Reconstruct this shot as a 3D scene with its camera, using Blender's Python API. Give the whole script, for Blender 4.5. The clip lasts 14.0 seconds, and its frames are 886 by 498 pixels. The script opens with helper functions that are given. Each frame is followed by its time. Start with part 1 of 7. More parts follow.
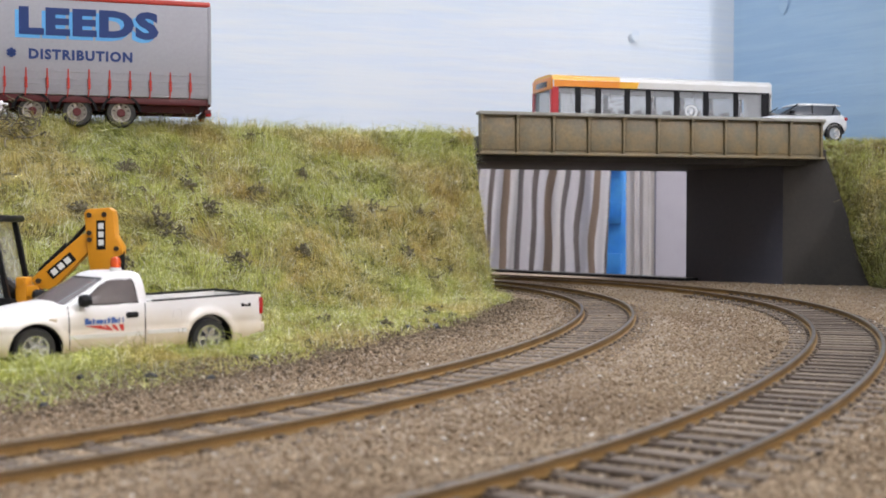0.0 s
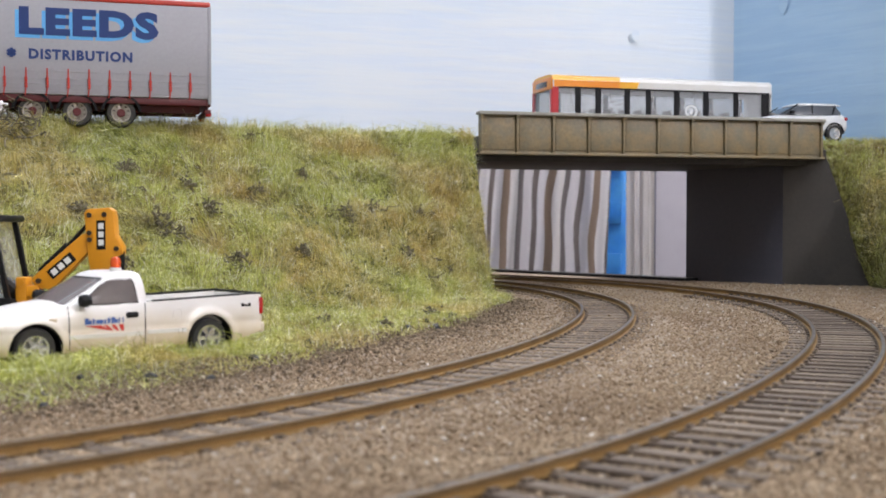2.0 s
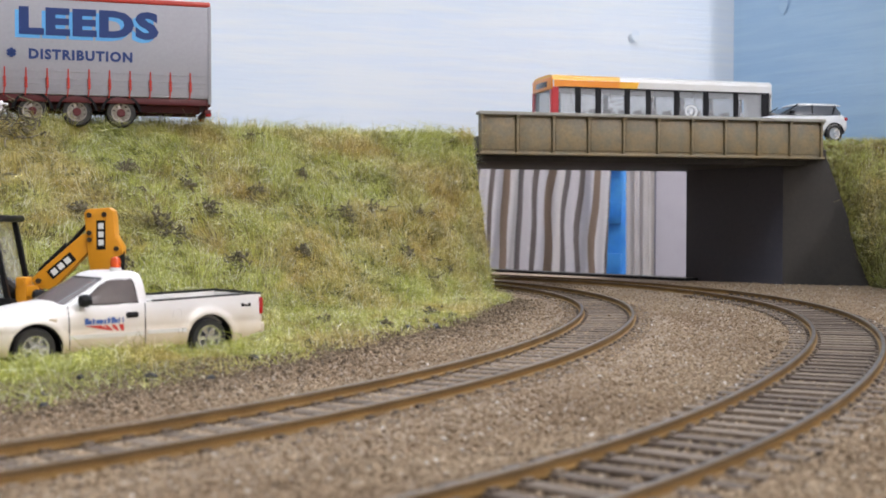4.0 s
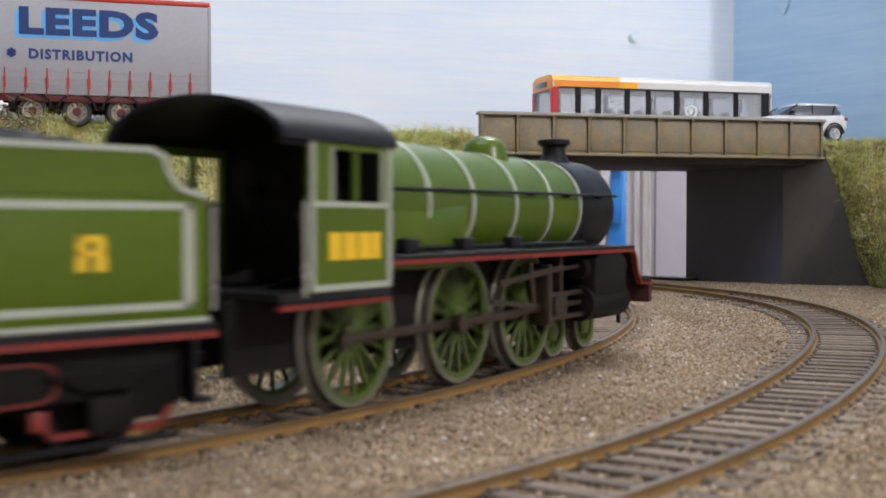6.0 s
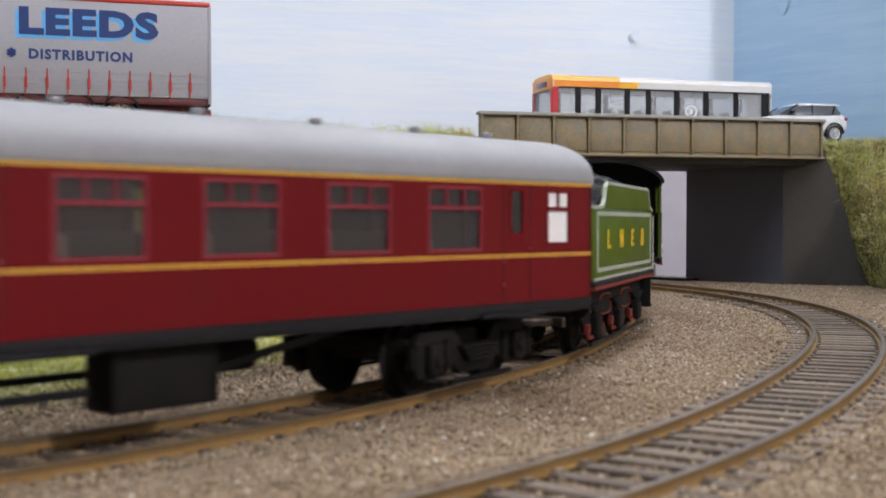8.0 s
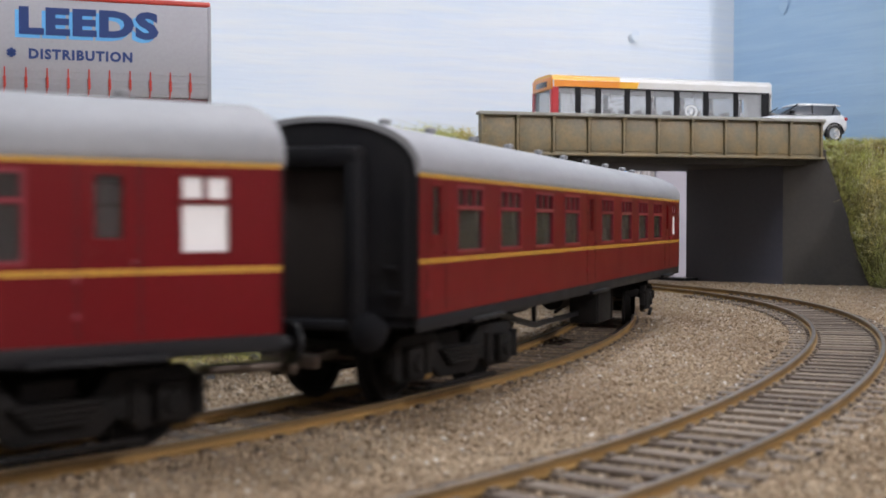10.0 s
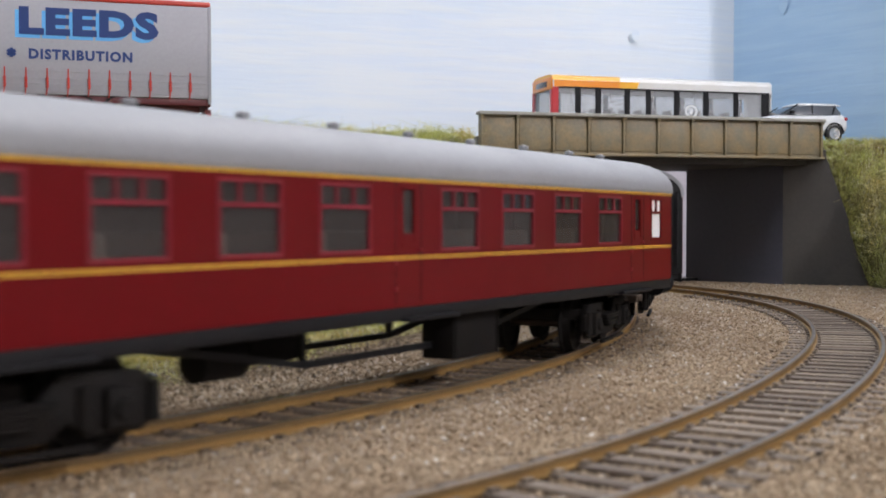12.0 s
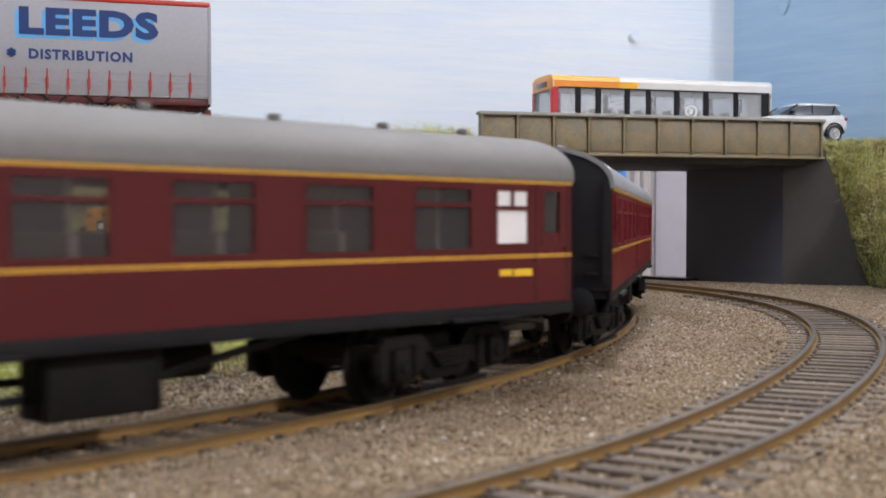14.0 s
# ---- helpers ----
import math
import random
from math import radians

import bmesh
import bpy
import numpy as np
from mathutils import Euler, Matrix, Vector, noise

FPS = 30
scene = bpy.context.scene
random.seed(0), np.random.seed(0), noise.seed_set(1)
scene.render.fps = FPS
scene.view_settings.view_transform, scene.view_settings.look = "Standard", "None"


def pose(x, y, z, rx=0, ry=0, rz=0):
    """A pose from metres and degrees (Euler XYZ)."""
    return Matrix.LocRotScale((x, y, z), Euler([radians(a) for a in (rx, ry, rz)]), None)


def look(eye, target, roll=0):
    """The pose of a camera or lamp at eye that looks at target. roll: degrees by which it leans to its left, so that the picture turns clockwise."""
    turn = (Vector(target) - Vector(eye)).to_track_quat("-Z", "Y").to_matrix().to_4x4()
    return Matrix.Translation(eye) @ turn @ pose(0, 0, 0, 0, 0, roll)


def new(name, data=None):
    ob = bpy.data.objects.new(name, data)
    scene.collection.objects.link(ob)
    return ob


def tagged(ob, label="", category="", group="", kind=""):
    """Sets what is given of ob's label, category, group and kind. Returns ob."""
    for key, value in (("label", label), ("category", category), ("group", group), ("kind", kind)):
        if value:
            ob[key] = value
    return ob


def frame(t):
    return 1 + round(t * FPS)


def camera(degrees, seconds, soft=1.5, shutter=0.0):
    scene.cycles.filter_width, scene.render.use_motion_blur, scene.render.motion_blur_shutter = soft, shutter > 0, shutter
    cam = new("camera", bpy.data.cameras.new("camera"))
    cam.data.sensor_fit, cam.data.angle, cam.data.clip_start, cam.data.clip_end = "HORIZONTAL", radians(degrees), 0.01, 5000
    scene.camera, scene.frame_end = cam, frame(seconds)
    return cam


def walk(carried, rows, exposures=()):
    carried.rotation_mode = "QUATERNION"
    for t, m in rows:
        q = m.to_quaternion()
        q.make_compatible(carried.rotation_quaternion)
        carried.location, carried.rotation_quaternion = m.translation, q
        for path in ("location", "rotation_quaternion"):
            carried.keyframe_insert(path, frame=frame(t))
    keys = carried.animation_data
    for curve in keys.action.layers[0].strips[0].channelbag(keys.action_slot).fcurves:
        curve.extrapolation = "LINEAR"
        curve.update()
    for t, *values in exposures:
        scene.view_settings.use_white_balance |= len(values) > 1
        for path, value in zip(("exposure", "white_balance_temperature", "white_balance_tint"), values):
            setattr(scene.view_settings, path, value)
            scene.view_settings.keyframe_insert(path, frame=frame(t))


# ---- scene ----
MM = 0.001
# ------------------------------------------------------------------ camera
cam = camera(40.95, 14.0, soft=1.7, shutter=0.5)
EYE = pose(0, 0, 0.0308, 90 - 1.241, 0, 0)
walk(cam, [(0.0, EYE), (14.0, EYE)])
cam.data.dof.use_dof, cam.data.dof.focus_distance, cam.data.dof.aperture_fstop = True, 0.47, 42.0

# ------------------------------------------------------------------ world and lamps
world = bpy.data.worlds.new("room_air")
scene.world = world
world.use_nodes = True
world.node_tree.nodes["Background"].inputs[0].default_value = (0.75, 0.86, 1.0, 1)
world.node_tree.nodes["Background"].inputs[1].default_value = 0.05
scene.view_settings.exposure = 0.0


def area_lamp(name, eye, target, size, size_y, watts, colour):
    d = bpy.data.lights.new(name, "AREA")
    d.shape, d.size, d.size_y, d.energy, d.color = "RECTANGLE", size, size_y, watts, colour
    ob = new(name, d)
    ob.matrix_world = look(eye, target)
    return ob


# a bare bulb behind the operator's shoulder, and the ceiling panel
bulb = bpy.data.lights.new("bulb_light", "POINT")
bulb.energy, bulb.shadow_soft_size, bulb.color = 81.0, 0.022, (1.01, 0.975, 1.02)
new("bulb_light", bulb).location = (1.69, -1.08, 1.27)
area_lamp("ceiling_light", (-0.2, 0.05, 1.36), (0.0, 0.35, 0.0), 0.9, 0.9, 19.0, (0.88, 0.95, 1.05))
# added fill lamp, unseen behind the sky board, to brighten the curtains
area_lamp("rear_ceiling_light", (0.35, 1.15, 1.36), (0.25, 1.5, 0.0), 0.5, 0.3, 30.0, (1.0, 0.98, 1.02))


# ------------------------------------------------------------------ materials
def node_mat(name, rough=0.6, metal=0.0):
    m = bpy.data.materials.new(name)
    m.use_nodes = True
    nt = m.node_tree
    b = nt.nodes["Principled BSDF"]
    b.inputs["Roughness"].default_value, b.inputs["Metallic"].default_value = rough, metal
    return m, nt, b


def ramp(nt, fac, stops):
    r = nt.nodes.new("ShaderNodeValToRGB")
    els = r.color_ramp.elements
    while len(els) < len(stops):
        els.new(0.5)
    for e, (p, c) in zip(els, stops):
        e.position, e.color = p, (*c, 1)
    nt.links.new(fac, r.inputs[0])
    return r.outputs[0]


def noise_out(nt, scale, detail=4.0, rough=0.55, coord=None, stretch=None):
    """Noise on object coordinates; scale is in cells per metre."""
    n = nt.nodes.new("ShaderNodeTexNoise")
    n.inputs["Scale"].default_value, n.inputs["Detail"].default_value, n.inputs["Roughness"].default_value = scale, detail, rough
    if coord is None:
        coord = nt.nodes.new("ShaderNodeTexCoord").outputs["Object"]
    if stretch:
        mp = nt.nodes.new("ShaderNodeMapping")
        mp.inputs["Scale"].default_value = stretch
        nt.links.new(coord, mp.inputs[0])
        coord = mp.outputs[0]
    nt.links.new(coord, n.inputs["Vector"])
    return n.outputs[0]


def mix(nt, fac, a, b, blend="MIX"):
    n = nt.nodes.new("ShaderNodeMix")
    n.data_type, n.blend_type = "RGBA", blend
    for v, i in ((fac, 0), (a, 6), (b, 7)):
        if isinstance(v, (int, float)):
            n.inputs[i].default_value = v
        elif isinstance(v, tuple):
            n.inputs[i].default_value = (*v, 1)
        else:
            nt.links.new(v, n.inputs[i])
    return n.outputs[2]


def bump(nt, b, height, strength=0.3, dist=0.0003):
    n = nt.nodes.new("ShaderNodeBump")
    n.inputs["Strength"].default_value, n.inputs["Distance"].default_value = strength, dist
    nt.links.new(height, n.inputs["Height"])
    nt.links.new(n.outputs[0], b.inputs["Normal"])


def worn(name, base, dirt=None, rough=0.5, metal=0.0, big=60.0, fine=900.0, amount=0.35, relief=0.08, clear=0.0):
    """Painted or moulded surface: base colour, dirt in patches, fine grain, uneven gloss."""
    m, nt, b = node_mat(name, rough, metal)
    dirt = dirt or tuple(c * 0.6 for c in base)
    n1, n2 = noise_out(nt, big, 5), noise_out(nt, fine, 3)
    f = ramp(nt, n1, [(0.38, (0, 0, 0)), (0.75, (amount,) * 3)])
    c = mix(nt, f, base, dirt)
    g = ramp(nt, n2, [(0.3, (0.985 - 0.5 * relief,) * 3), (0.7, (1.01 + 0.4 * relief,) * 3)])
    c = mix(nt, 1.0, c, g, "MULTIPLY")
    nt.links.new(c, b.inputs["Base Color"])
    r = nt.nodes.new("ShaderNodeMapRange")
    r.inputs[3].default_value, r.inputs[4].default_value = max(rough - 0.12, 0.03), min(rough + 0.15, 1.0)
    nt.links.new(n1, r.inputs[0])
    nt.links.new(r.outputs[0], b.inputs["Roughness"])
    b.inputs["Coat Weight"].default_value = clear
    b.inputs["Coat Roughness"].default_value = 0.15
    if relief:
        bump(nt, b, n2, relief, 0.0002)
    return m


def island_mat(name, stops, rough=0.8, big=None):
    """Loose pieces: each takes its own colour of the ramp."""
    m, nt, b = node_mat(name, rough)
    g = nt.nodes.new("ShaderNodeNewGeometry")
    c = ramp(nt, g.outputs["Random Per Island"], stops)
    if big:
        n = noise_out(nt, big[0], 4)
        c = mix(nt, ramp(nt, n, [(0.4, (0, 0, 0)), (0.65, (big[2],) * 3)]), c, big[1])
    nt.links.new(c, b.inputs["Base Color"])
    return m


def object_mat(name, stops, rough=0.8, fine=1500.0):
    m, nt, b = node_mat(name, rough)
    g = nt.nodes.new("ShaderNodeObjectInfo")
    c = ramp(nt, g.outputs["Random"], stops)
    n = noise_out(nt, fine, 4)
    c = mix(nt, 1.0, c, ramp(nt, n, [(0.3, (0.7,) * 3), (0.7, (1.2,) * 3)]), "MULTIPLY")
    nt.links.new(c, b.inputs["Base Color"])
    bump(nt, b, n, 0.3, 0.0002)
    return m


def glass(name, colour=(0.9, 0.95, 0.95), rough=0.03, alpha=0.25):
    m, nt, b = node_mat(name, rough)
    b.inputs["Base Color"].default_value = (*colour, 1)
    b.inputs["Alpha"].default_value = alpha
    b.inputs["Specular IOR Level"].default_value = 0.6
    return m


def sky_paint(name, low, high):
    """Emulsion on board: pale blue, brushed sideways, with a few scuffs."""
    m, nt, b = node_mat(name, 0.5)
    n1 = noise_out(nt, 7.0, 4)
    n2 = noise_out(nt, 60.0, 5, 0.6, None, (0.25, 0.25, 3.0))
    c = ramp(nt, n1, [(0.3, low), (0.7, high)])
    c = mix(nt, ramp(nt, n2, [(0.42, (0, 0, 0)), (0.62, (0.42,) * 3)]), c, tuple(min(0.93, v + 0.07) for v in high))
    nt.links.new(c, b.inputs["Base Color"])
    bump(nt, b, n2, 0.4, 0.0007)
    return m


def ballast_floor():
    m, nt, b = node_mat("ballast_glue", 0.9)
    n1, n2, n3 = noise_out(nt, 12.0, 4), noise_out(nt, 700.0, 3), noise_out(nt, 90.0, 4)
    c = ramp(nt, n2, [(0.3, (0.16, 0.12, 0.085)), (0.5, (0.29, 0.225, 0.16)), (0.72, (0.38, 0.31, 0.23))])
    c = mix(nt, ramp(nt, n1, [(0.42, (0, 0, 0)), (0.6, (0.5,) * 3)]), c, (0.17, 0.11, 0.065))
    c = mix(nt, ramp(nt, n3, [(0.5, (0, 0, 0)), (0.7, (0.4,) * 3)]), c, (0.12, 0.10, 0.085))
    nt.links.new(c, b.inputs["Base Color"])
    bump(nt, b, n2, 0.9, 0.0012)
    return m


def soil():
    m, nt, b = node_mat("grass_mat", 0.95)
    n1, n2 = noise_out(nt, 18.0, 5), noise_out(nt, 500.0, 3)
    c = ramp(nt, n1, [(0.3, (0.10, 0.11, 0.025)), (0.5, (0.17, 0.15, 0.045)), (0.68, (0.20, 0.125, 0.05))])
    c = mix(nt, 1.0, c, ramp(nt, n2, [(0.3, (0.35,) * 3), (0.7, (1.2,) * 3)]), "MULTIPLY")
    nt.links.new(c, b.inputs["Base Color"])
    bump(nt, b, n2, 0.9, 0.0018)
    return m


def grass_mat():
    """Fibres: each its own green or straw, in drifts across the bank; near-white ramp ends paint in glints."""
    m, nt, b = node_mat("grass_fibre", 0.30)
    g = nt.nodes.new("ShaderNodeNewGeometry")
    r = g.outputs["Random Per Island"]
    green = ramp(nt, r, [(0.0, (0.28, 0.33, 0.05)), (0.4, (0.56, 0.60, 0.13)), (0.78, (0.76, 0.76, 0.28)), (0.90, (0.88, 0.88, 0.60)), (1.0, (0.95, 0.95, 0.88))])
    straw = ramp(nt, r, [(0.0, (0.40, 0.30, 0.07)), (0.45, (0.70, 0.56, 0.18)), (0.85, (0.84, 0.74, 0.42)), (1.0, (0.94, 0.91, 0.80))])
    n = noise_out(nt, 21.0, 3)
    c = mix(nt, ramp(nt, n, [(0.47, (0, 0, 0)), (0.62, (0.85,) * 3)]), green, straw)
    n5 = noise_out(nt, 85.0, 4, 0.65)
    c = mix(nt, ramp(nt, n5, [(0.54, (0, 0, 0)), (0.66, (0.62,) * 3)]), c, (0.15, 0.14, 0.04))
    n6 = noise_out(nt, 40.0, 4, 0.6, None, (1.0, 1.0, 1.3))
    c = mix(nt, ramp(nt, n6, [(0.55, (0, 0, 0)), (0.66, (0.45,) * 3)]), c, (0.58, 0.34, 0.09))
    nt.links.new(c, b.inputs["Base Color"])
    b.inputs["Specular IOR Level"].default_value = 0.75
    return m


def curtain_mat():
    """Printed cotton: grey-brown and tan stripes on off-white."""
    m, nt, b = node_mat("striped_cotton", 0.9)
    uv = nt.nodes.new("ShaderNodeTexCoord").outputs["UV"]
    sep = nt.nodes.new("ShaderNodeSeparateXYZ")
    nt.links.new(uv, sep.inputs[0])
    w = nt.nodes.new("ShaderNodeMath")
    w.operation = "FRACT"
    nt.links.new(sep.outputs[0], w.inputs[0])
    c = ramp(nt, w.outputs[0], [(0.0, (0.66, 0.63, 0.65)), (0.17, (0.21, 0.175, 0.165)), (0.30, (0.68, 0.65, 0.67)), (0.50, (0.30, 0.22, 0.165)),
                                (0.64, (0.74, 0.70, 0.69)), (0.84, (0.18, 0.155, 0.155)), (0.97, (0.66, 0.63, 0.65))])
    r = [n for n in nt.nodes if n.bl_idname == "ShaderNodeValToRGB"][-1]
    r.color_ramp.interpolation = "CONSTANT"
    n = noise_out(nt, 900.0, 3)
    c = mix(nt, 1.0, c, ramp(nt, n, [(0.3, (0.9,) * 3), (0.7, (1.05,) * 3)]), "MULTIPLY")
    nt.links.new(c, b.inputs["Base Color"])
    return m


# second sky paint: the side board's shade put into a deeper blue
M_SKY, M_SKYSHADED = sky_paint("sky_paint", (0.73, 0.84, 0.98), (0.83, 0.89, 0.96)), sky_paint("shaded_sky_paint", (0.39, 0.60, 0.85), (0.48, 0.67, 0.89))
M_BALLAST, M_SOIL, M_GRASS = ballast_floor(), soil(), grass_mat()
M_STONE = island_mat("ballast_stone", [(0.0, (0.09, 0.068, 0.05)), (0.05, (0.25, 0.178, 0.110)), (0.6, (0.34, 0.252, 0.162)), (0.97, (0.40, 0.312, 0.212)), (1.0, (0.80, 0.77, 0.72))], 0.85,
                     (13.0, (0.19, 0.125, 0.072), 0.6))
# near-white fibre colour that stands for glints on the grass
M_GLINT = island_mat("glint_fibre", [(0.0, (0.80, 0.78, 0.55)), (1.0, (0.95, 0.94, 0.88))], 0.25)
M_SLEEPER = object_mat("sleeper_plastic", [(0.0, (0.085, 0.060, 0.042)), (0.6, (0.125, 0.093, 0.068)), (1.0, (0.19, 0.145, 0.105))], 0.8)
M_EARTH = island_mat("dark_earth", [(0.0, (0.085, 0.062, 0.042)), (0.6, (0.20, 0.15, 0.098)), (1.0, (0.30, 0.23, 0.155))], 0.95)
M_RAILSIDE = worn("dark_rail_edge", (0.155, 0.095, 0.038), (0.075, 0.052, 0.03), 0.6, 0.1, 80, 1500, 0.6, 0.1)
M_RAIL = worn("rusty_rail_side", (0.29, 0.17, 0.05), (0.15, 0.09, 0.034), 0.7, 0.1, 80, 1500, 0.6, 0.2)
M_RAILTOP = worn("polished_rail_head", (0.13, 0.112, 0.10), (0.065, 0.05, 0.038), 0.34, 0.7, 150, 1500, 0.5, 0.05)
M_GIRDER = worn("girder_paint", (0.20, 0.17, 0.108), (0.30, 0.215, 0.10), 0.5, 0.0, 140, 700, 0.95, 0.25)
M_GIRDERTOP = worn("girder_cap", (0.36, 0.35, 0.31), (0.22, 0.19, 0.14), 0.6, 0.0, 150, 1200, 0.5, 0.15)
M_ABUT = worn("dark_card", (0.066, 0.067, 0.089), (0.084, 0.084, 0.105), 0.55, 0.0, 14, 500, 0.7, 0.1)
M_WING = worn("brown_card", (0.044, 0.040, 0.038), (0.085, 0.074, 0.06), 0.75, 0.0, 20, 500, 0.7, 0.15)
M_ROAD = worn("road_card", (0.10, 0.10, 0.10), (0.16, 0.15, 0.13), 0.9, 0.0, 30, 900, 0.6, 0.2)
M_WALL = worn("room_plaster", (0.56, 0.54, 0.53), (0.50, 0.48, 0.47), 0.9, 0.0, 4, 60, 0.5, 0.05)
M_PANEL = worn("grey_panel_paint", (0.315, 0.295, 0.325), (0.285, 0.27, 0.29), 0.8, 0.0, 6, 60, 0.5, 0.03)
M_CEIL = worn("ceiling_paint", (0.78, 0.78, 0.77), (0.72, 0.72, 0.7), 0.9, 0.0, 4, 60, 0.5, 0.0)
M_CARPET = worn("carpet", (0.16, 0.13, 0.11), (0.10, 0.085, 0.07), 0.95, 0.0, 6, 200, 0.6, 0.3)
M_TIMBER = worn("board_timber", (0.30, 0.21, 0.12), (0.2, 0.14, 0.08), 0.7, 0.0, 8, 200, 0.6, 0.2)
M_CURTAIN = curtain_mat()
M_LINEN = worn("pale_cotton", (0.66, 0.61, 0.58), (0.45, 0.40, 0.37), 0.9, 0.0, 30, 700, 0.3, 0.1)
M_BLUE = worn("blue_plastic", (0.04, 0.30, 0.90), (0.10, 0.46, 0.95), 0.35, 0.0, 35, 300, 0.8, 0.1)
M_TWIG = worn("dry_moss", (0.12, 0.108, 0.068), (0.34, 0.29, 0.21), 0.9, 0.0, 300, 1500, 0.6, 0.3)
M_BLACK = worn("satin_black", (0.011, 0.011, 0.013), (0.018, 0.017, 0.017), 0.45, 0.0, 120, 1500, 0.5, 0.08)
M_GRIME = worn("oily_frame", (0.007, 0.0065, 0.0065), (0.017, 0.013, 0.011), 0.7, 0.0, 150, 1500, 0.7, 0.15)
for m_ in (M_GRIME, M_BLACK):
    m_.node_tree.nodes["Principled BSDF"].inputs["Specular IOR Level"].default_value = 0.15
M_TYRE = worn("rubber", (0.025, 0.025, 0.026), (0.09, 0.08, 0.065), 0.85, 0.0, 200, 1500, 0.5, 0.1)
M_WHITE = worn("white_car_paint", (0.80, 0.79, 0.77), (0.62, 0.55, 0.42), 0.3, 0.0, 60, 900, 0.35, 0.02, 0.4)
M_CHROME = worn("chrome", (0.65, 0.65, 0.66), (0.45, 0.44, 0.42), 0.25, 0.9, 200, 1500, 0.4, 0.05)
M_DARKGLASS = worn("tinted_glass", (0.03, 0.033, 0.036), (0.06, 0.06, 0.06), 0.08, 0.0, 100, 900, 0.3, 0.0, 0.3)
M_COALDARK = worn("coal_crumb", (0.02, 0.02, 0.022), (0.05, 0.05, 0.05), 0.5, 0.0, 300, 1500, 0.6, 0.4)
M_GLASS = glass("window_glass")
M_SMOKY = worn("smoky_glass", (0.12, 0.10, 0.098), (0.19, 0.15, 0.13), 0.08, 0.0, 70, 900, 0.7, 0.0, 0.3)


# ------------------------------------------------------------------ mesh helpers (millimetres)
def put(name, bm, mat, smooth=35, parent=None, label="", kind=""):
    """Links a bmesh, modelled in millimetres, as one mesh object."""
    bmesh.ops.transform(bm, matrix=Matrix.Scale(MM, 4), verts=bm.verts)
    me = bpy.data.meshes.new(name)
    bm.to_mesh(me)
    bm.free()
    for m in (mat if isinstance(mat, (list, tuple)) else [mat]):
        me.materials.append(m)
    if smooth:
        me.polygons.foreach_set("use_smooth", [True] * len(me.polygons))
        me.set_sharp_from_angle(angle=radians(smooth))
    ob = new(name, me)
    if parent is not None:
        ob.parent = parent
    return tagged(ob, label, "", "", kind)


def part(name, bm, mat, parent, label="", smooth=35):
    return put(name, bm, mat, smooth, parent, label)


def empty(name, m, label, category, group=""):
    ob = new(name)
    ob.empty_display_size = 0.01
    ob.matrix_world = m
    return tagged(ob, label, category, group)


def at(x, y, z, rz=0.0, rx=0.0, ry=0.0):
    return pose(x * MM, y * MM, z * MM, rx, ry, rz)


def box(bm, x0, x1, y0, y1, z0, z1, bev=0.0, mi=0, m=None):
    vs = bmesh.ops.create_cube(bm, size=1.0)["verts"]
    t = Matrix.Translation(((x0 + x1) / 2, (y0 + y1) / 2, (z0 + z1) / 2)) @ Matrix.Diagonal((x1 - x0, y1 - y0, z1 - z0, 1))
    bmesh.ops.transform(bm, matrix=(m or Matrix()) @ t, verts=vs)
    fs = {f for v in vs for f in v.link_faces}
    for f in fs:
        f.material_index = mi
    if bev:
        es = list({e for v in vs for e in v.link_edges})
        bmesh.ops.bevel(bm, geom=es, offset=bev, segments=2, affect="EDGES", profile=0.5, material=-1)
    return bm


def cyl(bm, p0, p1, r0, r1=None, seg=16, mi=0):
    p0, p1 = Vector(p0), Vector(p1)
    d = p1 - p0
    m = Matrix.Translation((p0 + p1) / 2) @ d.to_track_quat("Z", "Y").to_matrix().to_4x4()
    vs = bmesh.ops.create_cone(bm, cap_ends=True, segments=seg, radius1=r0, radius2=r0 if r1 is None else r1, depth=d.length, matrix=m)["verts"]
    for f in {f for v in vs for f in v.link_faces}:
        f.material_index = mi
    return bm


def prism(bm, pts, a, b, plane="xz", bev=0.0, mi=0):
    """A polygon in a plane, extruded along the third axis from a to b."""
    def p3(u, v, w):
        return {"xz": (u, w, v), "yz": (w, u, v), "xy": (u, v, w)}[plane]
    va = [bm.verts.new(p3(u, v, a)) for u, v in pts]
    vb = [bm.verts.new(p3(u, v, b)) for u, v in pts]
    fs = [bm.faces.new(va), bm.faces.new(list(reversed(vb)))]
    n = len(pts)
    for i in range(n):
        fs.append(bm.faces.new((va[(i + 1) % n], va[i], vb[i], vb[(i + 1) % n])))
    for f in fs:
        f.material_index = mi
    bmesh.ops.recalc_face_normals(bm, faces=fs)
    if bev:
        es = [e for f in fs[:2] for e in f.edges]
        bmesh.ops.bevel(bm, geom=list(set(es)), offset=bev, segments=2, affect="EDGES", profile=0.5, material=-1)
    return bm


